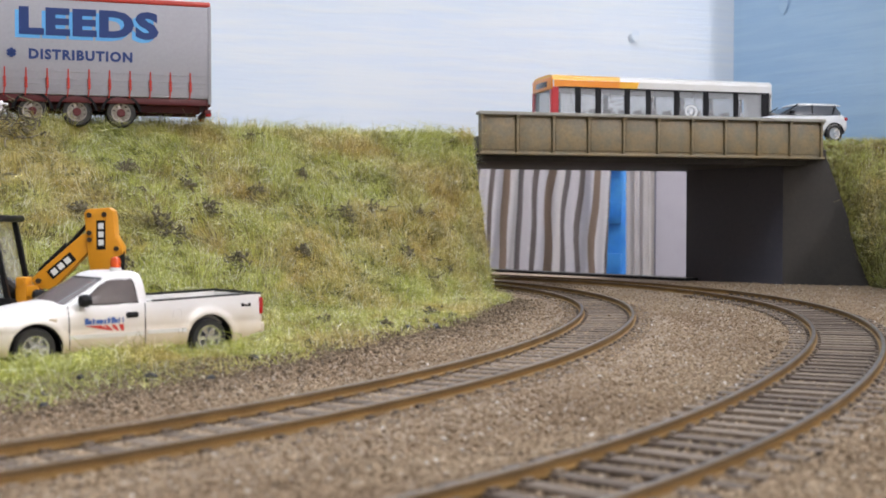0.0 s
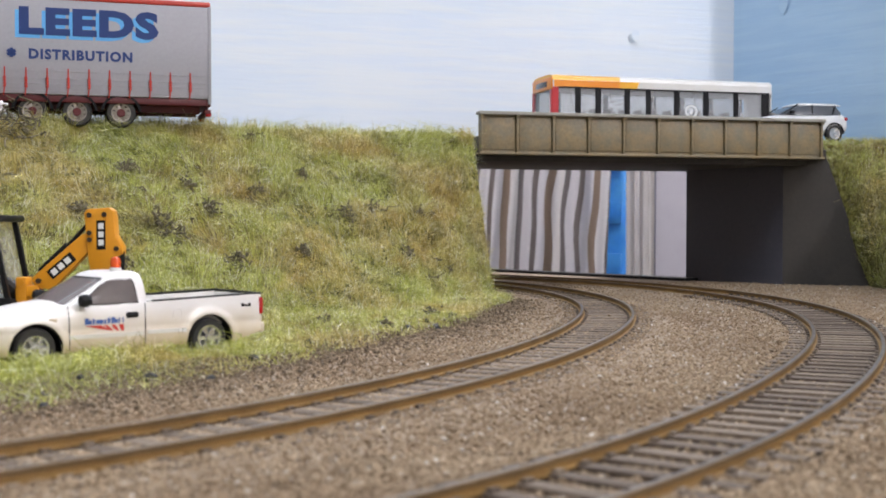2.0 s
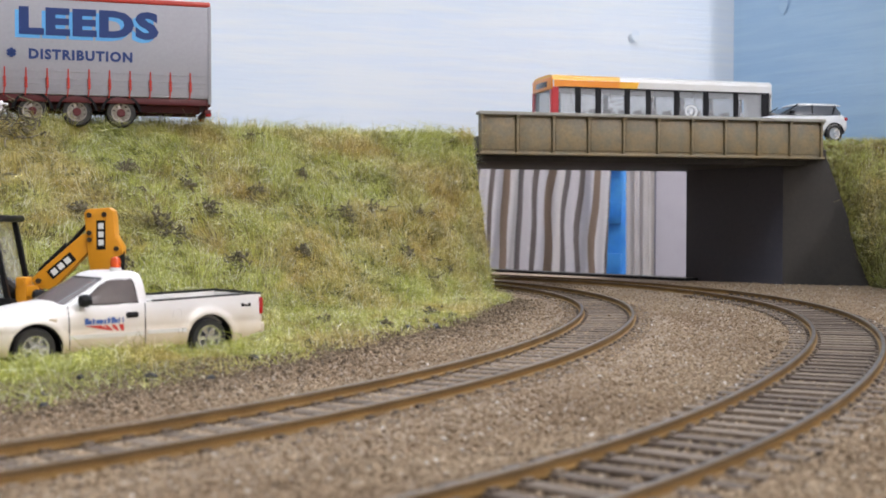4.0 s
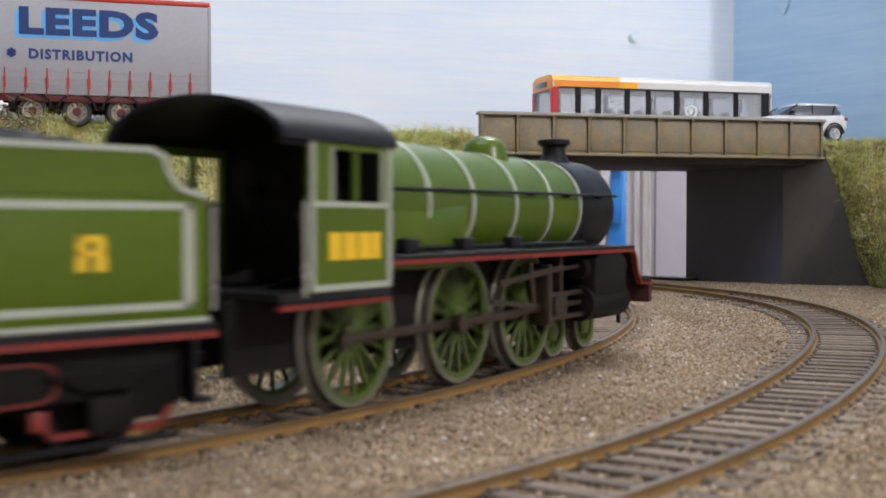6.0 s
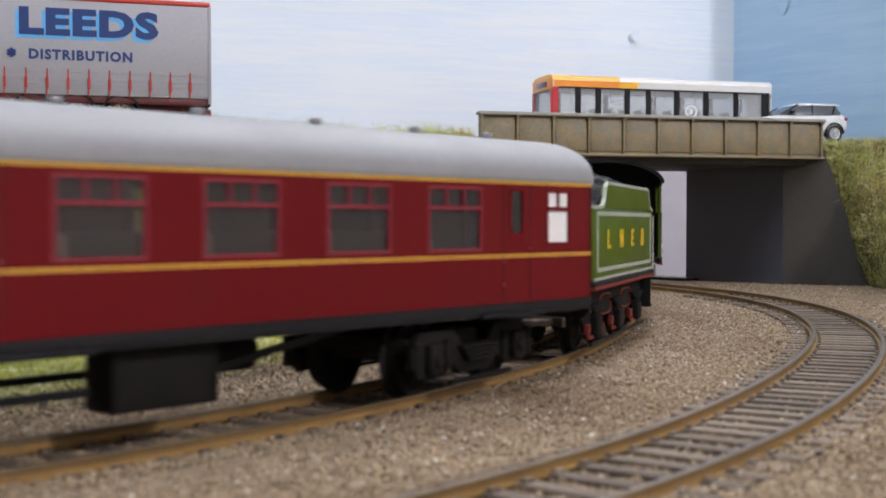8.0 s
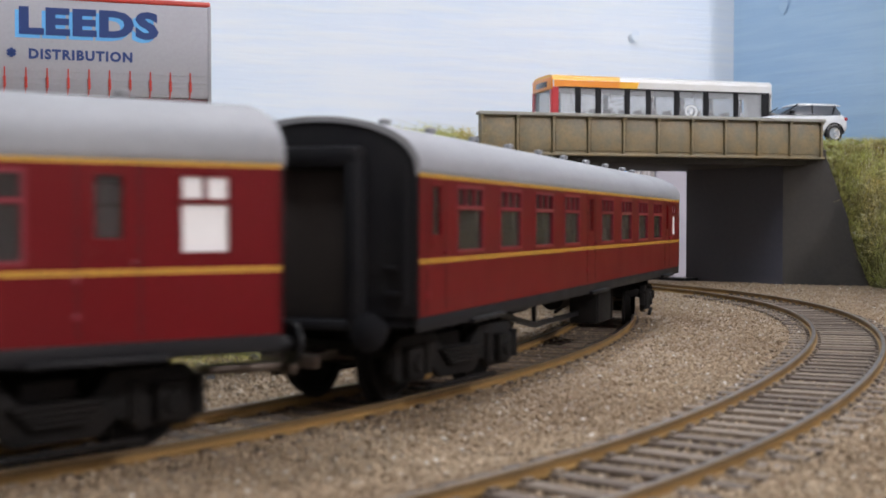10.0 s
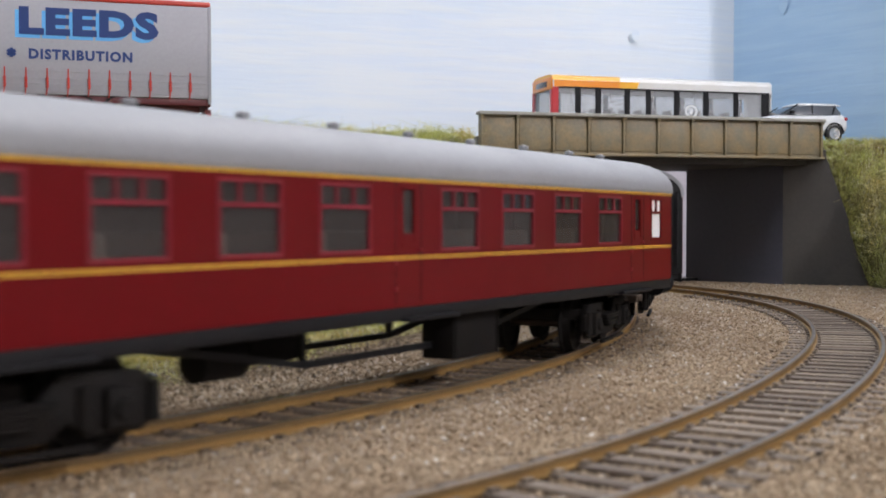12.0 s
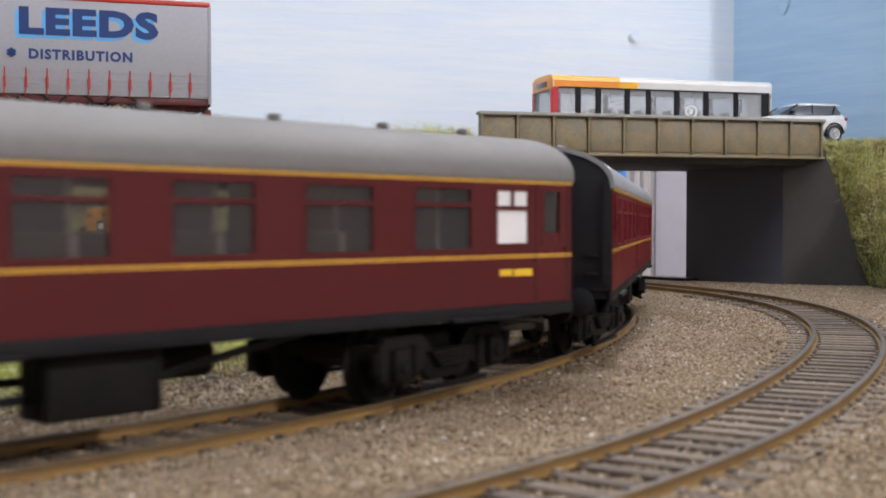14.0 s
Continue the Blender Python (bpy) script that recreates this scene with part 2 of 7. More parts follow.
def lathe(bm, prof, axis="z", centre=(0, 0, 0), seg=24, mi=0, closed=False):
    """A profile of (radius, height) turned round an axis; closed: a ring with a hole."""
    rings = []
    for r, h in prof:
        ring = []
        for k in range(seg):
            a = 2 * math.pi * k / seg
            u, v = r * math.cos(a), r * math.sin(a)
            p = {"z": (u, v, h), "x": (h, u, v), "y": (u, h, v)}[axis]
            ring.append(bm.verts.new([p[i] + centre[i] for i in range(3)]))
        rings.append(ring)
    fs = []
    for a, b in zip(rings, rings[1:] + (rings[:1] if closed else [])):
        for k in range(seg):
            fs.append(bm.faces.new((a[k], a[(k + 1) % seg], b[(k + 1) % seg], b[k])))
    for ring in (() if closed else (rings[0], rings[-1])):
        fs.append(bm.faces.new(ring))
    for f in fs:
        f.material_index = mi
    bmesh.ops.recalc_face_normals(bm, faces=fs)
    return bm


def bar(bm, p0, p1, w, h, mi=0, bev=0.0):
    """A straight flat bar from p0 to p1, w across and h high."""
    p0, p1 = Vector(p0), Vector(p1)
    d = p1 - p0
    x = d.normalized()
    y = Vector((0, 0, 1)).cross(x)
    y = y.normalized() if y.length > 1e-6 else Vector((0, 1, 0))
    z = x.cross(y)
    m = Matrix((x, y, z)).transposed().to_4x4()
    m.translation = (p0 + p1) / 2
    return box(bm, -d.length / 2, d.length / 2, -w / 2, w / 2, -h / 2, h / 2, bev, mi, m)


def B():
    return bmesh.new()


def arrays_mesh(name, verts, faces, mat, kind="", label="", parent=None, smooth=False, category=""):
    """One mesh out of numpy arrays (millimetres)."""
    me = bpy.data.meshes.new(name)
    me.from_pydata((verts * MM).tolist(), [], faces.tolist())
    me.materials.append(mat)
    if smooth:
        me.polygons.foreach_set("use_smooth", [True] * len(me.polygons))
    ob = new(name, me)
    if parent is not None:
        ob.parent = parent
    return tagged(ob, label, category, "", kind)


def lettering(name, text, size, m, mat, parent, depth=0.05, spacing=1.0, bold=0.0, label=""):
    """Raised letters in the built-in font, turned into a mesh."""
    cu = bpy.data.curves.new(name, "FONT")
    cu.body, cu.size, cu.extrude, cu.align_x, cu.space_character, cu.offset = text, size * MM, depth * MM, "CENTER", spacing, bold * MM
    cu.resolution_u = 3
    tmp = new(name + "_curve", cu)
    me = bpy.data.meshes.new_from_object(tmp.evaluated_get(bpy.context.evaluated_depsgraph_get()))
    bpy.data.objects.remove(tmp)
    me.materials.clear()
    me.materials.append(mat)
    ob = new(name, me)
    ob.parent = parent
    ob.matrix_basis = m
    return tagged(ob, label)


# ------------------------------------------------------------------ the two tracks as lines of changing curvature
class Line:
    """A centre line: a point and heading half-way along, and the curvature (per metre) at six even stations."""

    def __init__(self, x, y, heading, curv, before, after, back, ahead):
        L, step = 560.0, 2.0
        s = np.arange(-back, L + ahead, step)
        k = np.interp(s, np.linspace(0, L, 6), curv)
        k = np.where(s < 0, np.interp(s, [-220, 0], [before, curv[0]]), k)
        k = np.where(s > L, np.interp(s, [L, L + 60], [curv[-1], after]), k) / 1000
        a = np.concatenate(([0], np.cumsum((k[1:] + k[:-1]) / 2 * step)))
        mid = int(np.argmin(abs(s - L / 2)))
        a += heading - a[mid]
        if after:
            a = np.minimum(a, 3.3)
        px = np.concatenate(([0], np.cumsum((np.cos(a[1:]) + np.cos(a[:-1])) / 2 * step)))
        py = np.concatenate(([0], np.cumsum((np.sin(a[1:]) + np.sin(a[:-1])) / 2 * step)))
        self.s, self.a, self.x, self.y = s, a, px - px[mid] + x, py - py[mid] + y

    def point(self, s):
        return np.interp(s, self.s, self.x), np.interp(s, self.s, self.y), np.interp(s, self.s, self.a)


INNER = Line(31.1, 309.2, 1.2287, [2.58, 2.578, 2.137, 1.636, 2.770, 3.064], 0.4, 3.0, 2100, 1000)
OUTER = Line(54.0, 198.5, 1.0404, [2.964, 2.964, 2.678, 1.215, 2.009, 2.82], 2.0, 2.9, 250, 420)


# ------------------------------------------------------------------ room
def build_room():
    bm = B()
    box(bm, -2600, 2600, -2300, 2300, -1010, -1000)
    tagged(put("floor", bm, M_CARPET, 0), "dark brown carpet of the railway room", "floor", "", "structure")
    bm = B()
    box(bm, -2600, 2600, -2300, 2300, 1400, 1412)
    tagged(put("ceiling", bm, M_CEIL, 0), "plain white painted ceiling", "ceiling", "", "structure")
    for name, b in (("wall_north", (-2600, 2600, 1650, 1700)), ("wall_south", (-2600, 2600, -2340, -2300)),
                    ("wall_west", (-2640, -2600, -2300, 1650)), ("wall_east", (2600, 2640, -2300, 1650))):
        bm = B()
        box(bm, *b, -1000, 1400)
        tagged(put(name, bm, M_WALL, 0), "plain pale grey plastered room wall", "wall", "", "structure")
    # baseboard with its open rear corner
    bm = B()
    prism(bm, [(-1900, -1250), (620, -1250), (620, 650), (260, 655), (146, 716), (30, 862), (-120, 1180), (-1900, 1180)], -22, -3.7, "xy")
    tagged(put("ground", bm, M_BALLAST, 0), "brown ballast glued over the flat baseboard", "ground", "", "structure")
    bm = B()
    for x in (-1800, -600, 540):
        box(bm, x - 20, x + 20, -1200, -1150, -1000, -22)
        box(bm, x - 20, x + 20, 560, 610, -1000, -22)
    tagged(put("baseboard_frame", bm, M_TIMBER, 0), "plain timber legs under the baseboard", "trestle", "", "structure")


def curtain(name, x0, x1, y, z0, z1, period, mat, label, fold=7.0, waves=9.0, lean=0.0):
    nx, nz = 160, 60
    bm = B()
    uvl = bm.loops.layers.uv.new("UVMap")
    grid = []
    for j in range(nz + 1):
        row = []
        for i in range(nx + 1):
            u, w = i / nx, j / nz
            x = x0 + (x1 - x0) * u + 82 * (w - 0.66) * lean * (1.3 - u)
            ph = u * waves * 2 * math.pi
            d = fold * (0.55 + 0.45 * (1 - w)) * (math.sin(ph + 0.7 * math.sin(3 * u)) + 0.45 * math.sin(2.3 * ph + 2 * w))
            row.append(bm.verts.new((x + 2.5 * math.cos(1.7 * ph) * (1 - w), y + d, z0 + (z1 - z0) * w)))
        grid.append(row)
    for j in range(nz):
        for i in range(nx):
            f = bm.faces.new((grid[j][i], grid[j][i + 1], grid[j + 1][i + 1], grid[j + 1][i]))
            for lp, (a, b) in zip(f.loops, ((i, j), (i + 1, j), (i + 1, j + 1), (i, j + 1))):
                lp[uvl].uv = ((x1 - x0) * a / nx / period + 0.035 * math.sin(b / nz * 38 + a / nx * 9) + 0.02 * math.sin(b / nz * 66 + a / nx * 31), b / nz)
    bmesh.ops.solidify(bm, geom=bm.faces[:], thickness=1.2)
    return tagged(put(name, bm, mat, 60), label, "curtain")


def build_behind():
    bm = B()
    for p, q in (((150, 712), (28, 864)), ((28, 864), (-118, 1180))):
        bar(bm, (*p, -4.4), (*q, -4.4), 14, 4.6)
    tagged(put("board_edge", bm, M_BLACK, 0), "black strip along the rear edge of the baseboard", "edge strip", "", "structure")
    curtain("striped_curtain", -240, 210, 1500, -700, 420, 57, M_CURTAIN, "hanging cotton curtain with brown, grey and white stripes", 9, 9, 2.0)
    curtain("pale_curtain", 237, 274, 1540, -700, 420, 60, M_LINEN, "narrow off-white cotton curtain in soft folds", 3.5, 2.5)
    bm = B()
    box(bm, 190, 262, 1600, 1606, -700, 420, 1)
    for k in range(14):
        box(bm, 200, 240, 1596, 1600, -600 + k * 70, -570 + k * 70, 1)
    tagged(put("blue_plastic_sheet", bm, M_BLUE), "bright blue ribbed plastic sheet between two curtains", "sheet")
    bm = B()
    box(bm, 279, 520, 1560, 1590, -1000, 700, 2)
    tagged(put("grey_panel", bm, M_PANEL), "tall plain grey wall panel beside the curtain", "panel", "", "structure")


# ------------------------------------------------------------------ sky boards
def build_sky():
    def board(name, p, q, z0, z1, label, paint):
        p, q = Vector((*p, 0)), Vector((*q, 0))
        d = (q - p).normalized()
        n = Vector((-d.y, d.x, 0)) * 6
        bm = B()
        vs = [p, q, q + n, p + n]
        prism(bm, [(v.x, v.y) for v in vs], z0, z1, "xy")
        tagged(put(name, bm, paint, 0), label, "backdrop", "", "structure")
    board("backdrop_rear", (-900, 476), (193, 790), 66, 620, "pale blue painted sky board with brush marks", M_SKY)
    board("backdrop_side", (193, 790), (433, 470), 40, 620, "blue painted sky board with its shade put into a deeper colour", M_SKYSHADED)
    bm = B()
    lathe(bm, [(0.3, 0), (3.0, 0.2), (3.4, 0.5), (2.2, 0.35), (0.3, 0.4)], "y", (0, 0, 0), 20)
    ob = put("paint_blob", bm, M_SKY)
    ob.matrix_world = at(124, 767, 152, 196, 0, 0) @ Matrix.Diagonal((0.8, 0.3, 1.0, 1))
    tagged(ob, "round dab of dried blue paint on the sky board", "paint dab")
    bm = B()
    lathe(bm, [(0.3, 0), (3.4, 0.2), (4.0, 0.6), (2.6, 0.4), (0.3, 0.5)], "y", (0, 0, 0), 20)
    ob = put("paint_drip", bm, M_SKYSHADED)
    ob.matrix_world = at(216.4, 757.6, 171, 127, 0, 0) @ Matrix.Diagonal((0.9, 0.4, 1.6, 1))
    tagged(ob, "long drip of blue paint on the side board, shade in its colour", "paint drip")


# ------------------------------------------------------------------ banks
STATIONS = [  # toe, foot of slope, crest, back
    ((-330, -120), (-420, 120), (-520, 330), (-620, 545)),
    ((-135, 130), (-215, 285), (-290, 425), (-380, 614)),
    ((-77, 207), (-128, 355), (-186, 488), (-262, 648)),
    ((-38, 280), (-72, 392), (-108, 528), (-150, 681)),
    ((8, 400), (-14, 450), (-46, 556), (-62, 707)),
    ((31, 520), (23, 530), (14, 566), (0, 725)),
]


def bank_point(u, v):
    """u along the bank, v from the toe (0) over the foot (1) and the crest (2) to the back (3)."""
    n = len(STATIONS) - 1
    k = min(int(u * n), n - 1)
    f = u * n - k
    ring = [Vector(a).lerp(Vector(b), f) for a, b in zip(STATIONS[k], STATIONS[k + 1])]
    i = min(int(v), 2)
    p = ring[i].lerp(ring[i + 1], v - i)
    shelf = -2.3 if u < 0.75 else -2.3
    if v < 1:
        z = -4.2 + (shelf + 4.2) * min(1, v * 5)
    elif v < 2:
        w = v - 1
        z = shelf + (71.5 - shelf) * (0.82 * w + 0.18 * w * w * (3 - 2 * w))
    else:
        z = 71.5 + 1.2 * min(1, (v - 2) * 6)
    bumpy = noise.noise(Vector((p.x, p.y, z)) / 26) * 6 + noise.noise(Vector((p.x, p.y, z)) / 9) * 3.0 + noise.noise(Vector((p.x, p.y, z)) / 4) * 1.0
    amp = 1.0 if 1.15 < v < 1.95 else 0.25
    p3 = Vector((p.x, p.y - bumpy * amp * 0.6, z + bumpy * amp * 0.5))
    return p3


RSTATIONS = [  # right bank: toe, crest, back
    ((232, 644), (213, 668), (225, 735)),
    ((226, 560), (258, 655), (286, 690)),
    ((238, 480), (290, 590), (330, 620)),
    ((260, 380), (330, 470), (390, 520)),
]


def rbank_point(u, v):
    n = len(RSTATIONS) - 1
    k = min(int(u * n), n - 1)
    f = u * n - k
    ring = [Vector(a).lerp(Vector(b), f) for a, b in zip(RSTATIONS[k], RSTATIONS[k + 1])]
    i = min(int(v), 1)
    p = ring[i].lerp(ring[i + 1], v - i)
    z = -4.9 + 80 * (v if v < 1 else 1) if v < 1 else 75.1 + 1.5 * (v - 1)
    bumpy = noise.noise(Vector((p.x, p.y, z)) / 22 + Vector((7, 1, 3))) * 5
    amp = 1.0 if 0.1 < v < 0.95 else 0.2
    return Vector((p.x - bumpy * amp * 0.5, p.y - bumpy * amp * 0.4, z + bumpy * amp * 0.4))


def grid_surface(name, fn, nu, nv, vmax, label):
    verts = np.array([fn(i / nu, vmax * j / nv) for i in range(nu + 1) for j in range(nv + 1)])
    idx = np.arange((nu + 1) * (nv + 1)).reshape(nu + 1, nv + 1)
    faces = np.stack([idx[:-1, :-1], idx[1:, :-1], idx[1:, 1:], idx[:-1, 1:]], -1).reshape(-1, 4)
    return arrays_mesh(name, verts, faces, M_SOIL, "structure", label, None, True, "bank")


def grass_on(name, fn, count, vlo, vhi, ulo, uhi, label, seed, long=4.2, lean=1.0, bare=0.35, mat=None):
    """Static grass: thin bent fibres of two faces each, standing on a bank."""
    rng = np.random.default_rng(seed)
    us, vs = rng.uniform(ulo, uhi, count), rng.uniform(vlo, vhi, count)
    base = np.array([fn(u, v) for u, v in zip(us, vs)])
    thin = np.array([noise.noise(Vector(p) / 10 + Vector((3, 3, 3))) + 0.6 * noise.noise(Vector(p) / 4) for p in base])
    base = base[thin > rng.uniform(-1.3, 0.1, count) - bare]
    count = len(base)
    clump = np.array([noise.noise(Vector(p) / 7) for p in base])
    comb = np.array([(noise.noise(Vector(p) / 11 + Vector((9, 0, 0))), noise.noise(Vector(p) / 11 + Vector((0, 9, 0))), noise.noise(Vector(p) / 11 + Vector((0, 0, 9)))) for p in base])
    L = long * rng.uniform(0.4, 1.35, count) * (1 + 0.9 * clump)
    ang = rng.uniform(0, 2 * math.pi, count)
    tilt = rng.normal(0, 0.95, count) * lean
    d = np.stack([np.cos(ang) * np.sin(tilt), np.sin(ang) * np.sin(tilt) * 0.8 - 0.45, 0.35 + np.abs(np.cos(tilt)) * 0.8], -1) + comb * 0.9
    d /= np.linalg.norm(d, axis=1)[:, None]
    bend = np.stack([rng.normal(0, 0.5, count), rng.normal(-0.1, 0.4, count), -0.7 * rng.uniform(0, 1, count)], -1)
    side = np.stack([np.cos(ang + 1.3), np.sin(ang + 1.3) * 0.4, rng.normal(0, 0.5, count)], -1) * rng.uniform(0.05, 0.125, count)[:, None]
    mid = base + d * (L * 0.55)[:, None]
    tip = base + (d + bend * 0.8) * L[:, None]
    low = base - d * 0.6
    verts = np.stack([low - side, low + side, mid + side * 0.8, mid - side * 0.8, tip], 1).reshape(-1, 3)
    o = np.arange(count)[:, None] * 5
    me = bpy.data.meshes.new(name)
    quads = (o + np.array([0, 1, 2, 3])).tolist()
    tris = (o + np.array([3, 2, 4])).tolist()
    me.from_pydata((verts * MM).tolist(), [], quads + tris)
    me.materials.append(mat or M_GRASS)
    return tagged(new(name, me), label, "grass", "", "stuff")


def moss_clump(m, size, seed):
    rng = random.Random(seed)
    bm = B()
    for k in range(70):
        a = Vector((rng.gauss(0, 0.36), rng.gauss(0, 0.22), rng.gauss(0, 0.30))) * size
        for j in range(3):
            b = a + Vector((rng.gauss(0, 0.11), rng.gauss(0, 0.11), rng.gauss(0.02, 0.09))) * size
            cyl(bm, a, b, rng.uniform(0.22, 0.5), rng.uniform(0.15, 0.3), 5)
            a = b
    ob = put("lichen_tuft", bm, M_TWIG, 0)
    ob.matrix_world = m
    return tagged(ob, "dark grey-green dry lichen tuft on the grass bank", "shrub", "lichen tufts")


def build_banks():
    grid_surface("bank_left", bank_point, 150, 120, 3.0, "grass-covered embankment below the road")
    grid_surface("bank_right", rbank_point, 70, 70, 2.0, "steep grass bank beside the bridge wing wall")
    grass_on("grass_fibres", bank_point, 125000, 0.95, 2.25, 0.2, 1.0, "dense yellow-green static grass on the bank", 1, 4.0)
    grass_on("long_grass", bank_point, 20000, 0.75, 2.2, 0.2, 1.0, "long tangled straw-coloured fibres over the bank", 11, 6.8, 1.5)
    grass_on("verge_grass", bank_point, 30000, 0.02, 1.0, 0.2, 1.0, "short green static grass on the verge", 2, 3.2, 1.3, 0.0)
    grass_on("crest_grass", bank_point, 9000, 1.84, 2.08, 0.2, 1.0, "tall wispy grass along the crest", 12, 7.6, 0.7)
    grass_on("pale_fibres", bank_point, 4200, 0.9, 2.05, 0.2, 1.0, "scattered near-white fibres that stand for glints on the bank", 16, 5.0, 1.6, 0.1, M_GLINT)
    grass_on("roadside_grass", bank_point, 6000, 1.93, 2.12, 0.25, 0.62, "tall dry grass beside the trailer wheels", 14, 8.5, 0.5)
    grass_on("truck_grass", bank_point, 7500, 0.28, 0.66, 0.33, 0.58, "longer grass in front of the parked pickup", 13, 5.4, 0.9)
    def beside_truck(u, v):
        """Ground along the pickup's near flank."""
        x, y, q = -44 + 88 * u, 13.2 + 9 * v, radians(220.3)
        return Vector((-84.6 + x * math.cos(q) - y * math.sin(q), 296.5 + x * math.sin(q) + y * math.cos(q), -2.6))
    grass_on("wheel_grass", beside_truck, 6500, 0.0, 1.0, 0.0, 1.0, "tangled pale grass grown up round the pickup wheels", 15, 4.4, 1.1, 0.2)
    grass_on("side_bank_grass", rbank_point, 32000, 0.03, 1.3, 0.0, 0.8, "olive and straw static grass on the side bank", 3, 4.2)
    tufts = [(0.30, 1.72, 22), (0.415, 1.90, 18), (0.34, 1.55, 17), (0.55, 1.42, 10), (0.60, 1.5, 5), (0.43, 1.2, 8), (0.76, 1.45, 6), (0.70, 1.3, 4), (0.62, 1.25, 6),
             (0.80, 1.5, 5), (0.665, 1.95, 3), (0.62, 0.9, 4), (0.80, 0.55, 4), (0.72, 0.3, 3), (0.5, 1.25, 8), (0.37, 1.35, 6), (0.52, 1.7, 5), (0.58, 1.62, 4), (0.47, 1.5, 5), (0.66, 1.62, 4), (0.72, 1.7, 4), (0.84, 1.3, 4),
             (0.88, 1.5, 3), (0.55, 0.97, 4), (0.45, 1.05, 5), (0.68, 0.7, 3), (0.9, 0.8, 3)]
    for k, (u, v, size) in enumerate(tufts):
        p = bank_point(u, v)
        moss_clump(at(p.x, p.y - 1, p.z + 0.9), size, k)
    rng = random.Random(21)
    for k in range(26):
        p = bank_point(rng.uniform(0.3, 0.97), rng.uniform(1.05, 1.95))
        bm = B()
        a = Vector((0, 0, 0))
        for j in range(4):
            b = a + Vector((rng.gauss(0, 1.6), rng.gauss(0, 0.5), rng.gauss(0.1, 0.9)))
            cyl(bm, a, b, 0.34 - 0.05 * j, 0.28 - 0.05 * j, 6)
            if rng.random() < 0.5:
                cyl(bm, b, b + Vector((rng.gauss(0, 1.2), rng.gauss(0, 0.4), rng.gauss(0.6, 0.8))), 0.2, 0.1, 5)
            a = b
        ob = put("twig", bm, M_TWIG, 40)
        ob.matrix_world = at(p.x, p.y - 2.2, p.z + 1.8)
        tagged(ob, "small grey-brown broken twig lying on the grass", "twig", "fallen twigs")
    for k in range(16):
        u = rng.uniform(0.42, 0.97)
        p = bank_point(u, rng.uniform(-0.0, 0.3))
        bm = B()
        bmesh.ops.create_icosphere(bm, subdivisions=2, radius=rng.uniform(0.7, 1.5))
        for v in bm.verts:
            v.co *= 1 + 0.5 * noise.noise(v.co * 1.3 + Vector((k, 0, 0)))
        ob = put("coal_lump", bm, M_COALDARK, 30)
        ob.matrix_world = at(p.x, p.y, p.z + 0.5, rng.uniform(0, 360))
        tagged(ob, "small black coal lump dropped beside the verge", "coal lump", "dropped coal")


# ------------------------------------------------------------------ ballast and track
def stones(name, pts, smin, smax, seed, label, mat=None):
    """Loose granules: eight-sided crumbs, each turned and squashed its own way."""
    rng = np.random.default_rng(seed)
    n = len(pts)
    unit = np.array([(1, 0, 0), (-1, 0, 0), (0, 1, 0), (0, -1, 0), (0, 0, 1), (0, 0, -1)], float)
    v = np.repeat(unit[None], n, 0) * rng.uniform(0.55, 1.2, (n, 6, 3)) + rng.normal(0, 0.25, (n, 6, 3))
    a = rng.uniform(0, 6.28, n)
    ca, sa = np.cos(a)[:, None], np.sin(a)[:, None]
    x, y = v[..., 0] * ca - v[..., 1] * sa, v[..., 0] * sa + v[..., 1] * ca
    size = rng.uniform(smin, smax, n) * np.where(rng.random(n) < 0.03, 1.7, 1.0)
    v = np.stack([x, y, v[..., 2] * 0.75], -1) * size[:, None, None] + pts[:, None]
    f = np.array([(0, 2, 4), (2, 1, 4), (1, 3, 4), (3, 0, 4), (2, 0, 5), (1, 2, 5), (3, 1, 5), (0, 3, 5)])
    faces = (np.arange(n)[:, None, None] * 6 + f).reshape(-1, 3)
    return arrays_mesh(name, v.reshape(-1, 3), faces, mat or M_STONE, "stuff", label, None, False, "ballast")


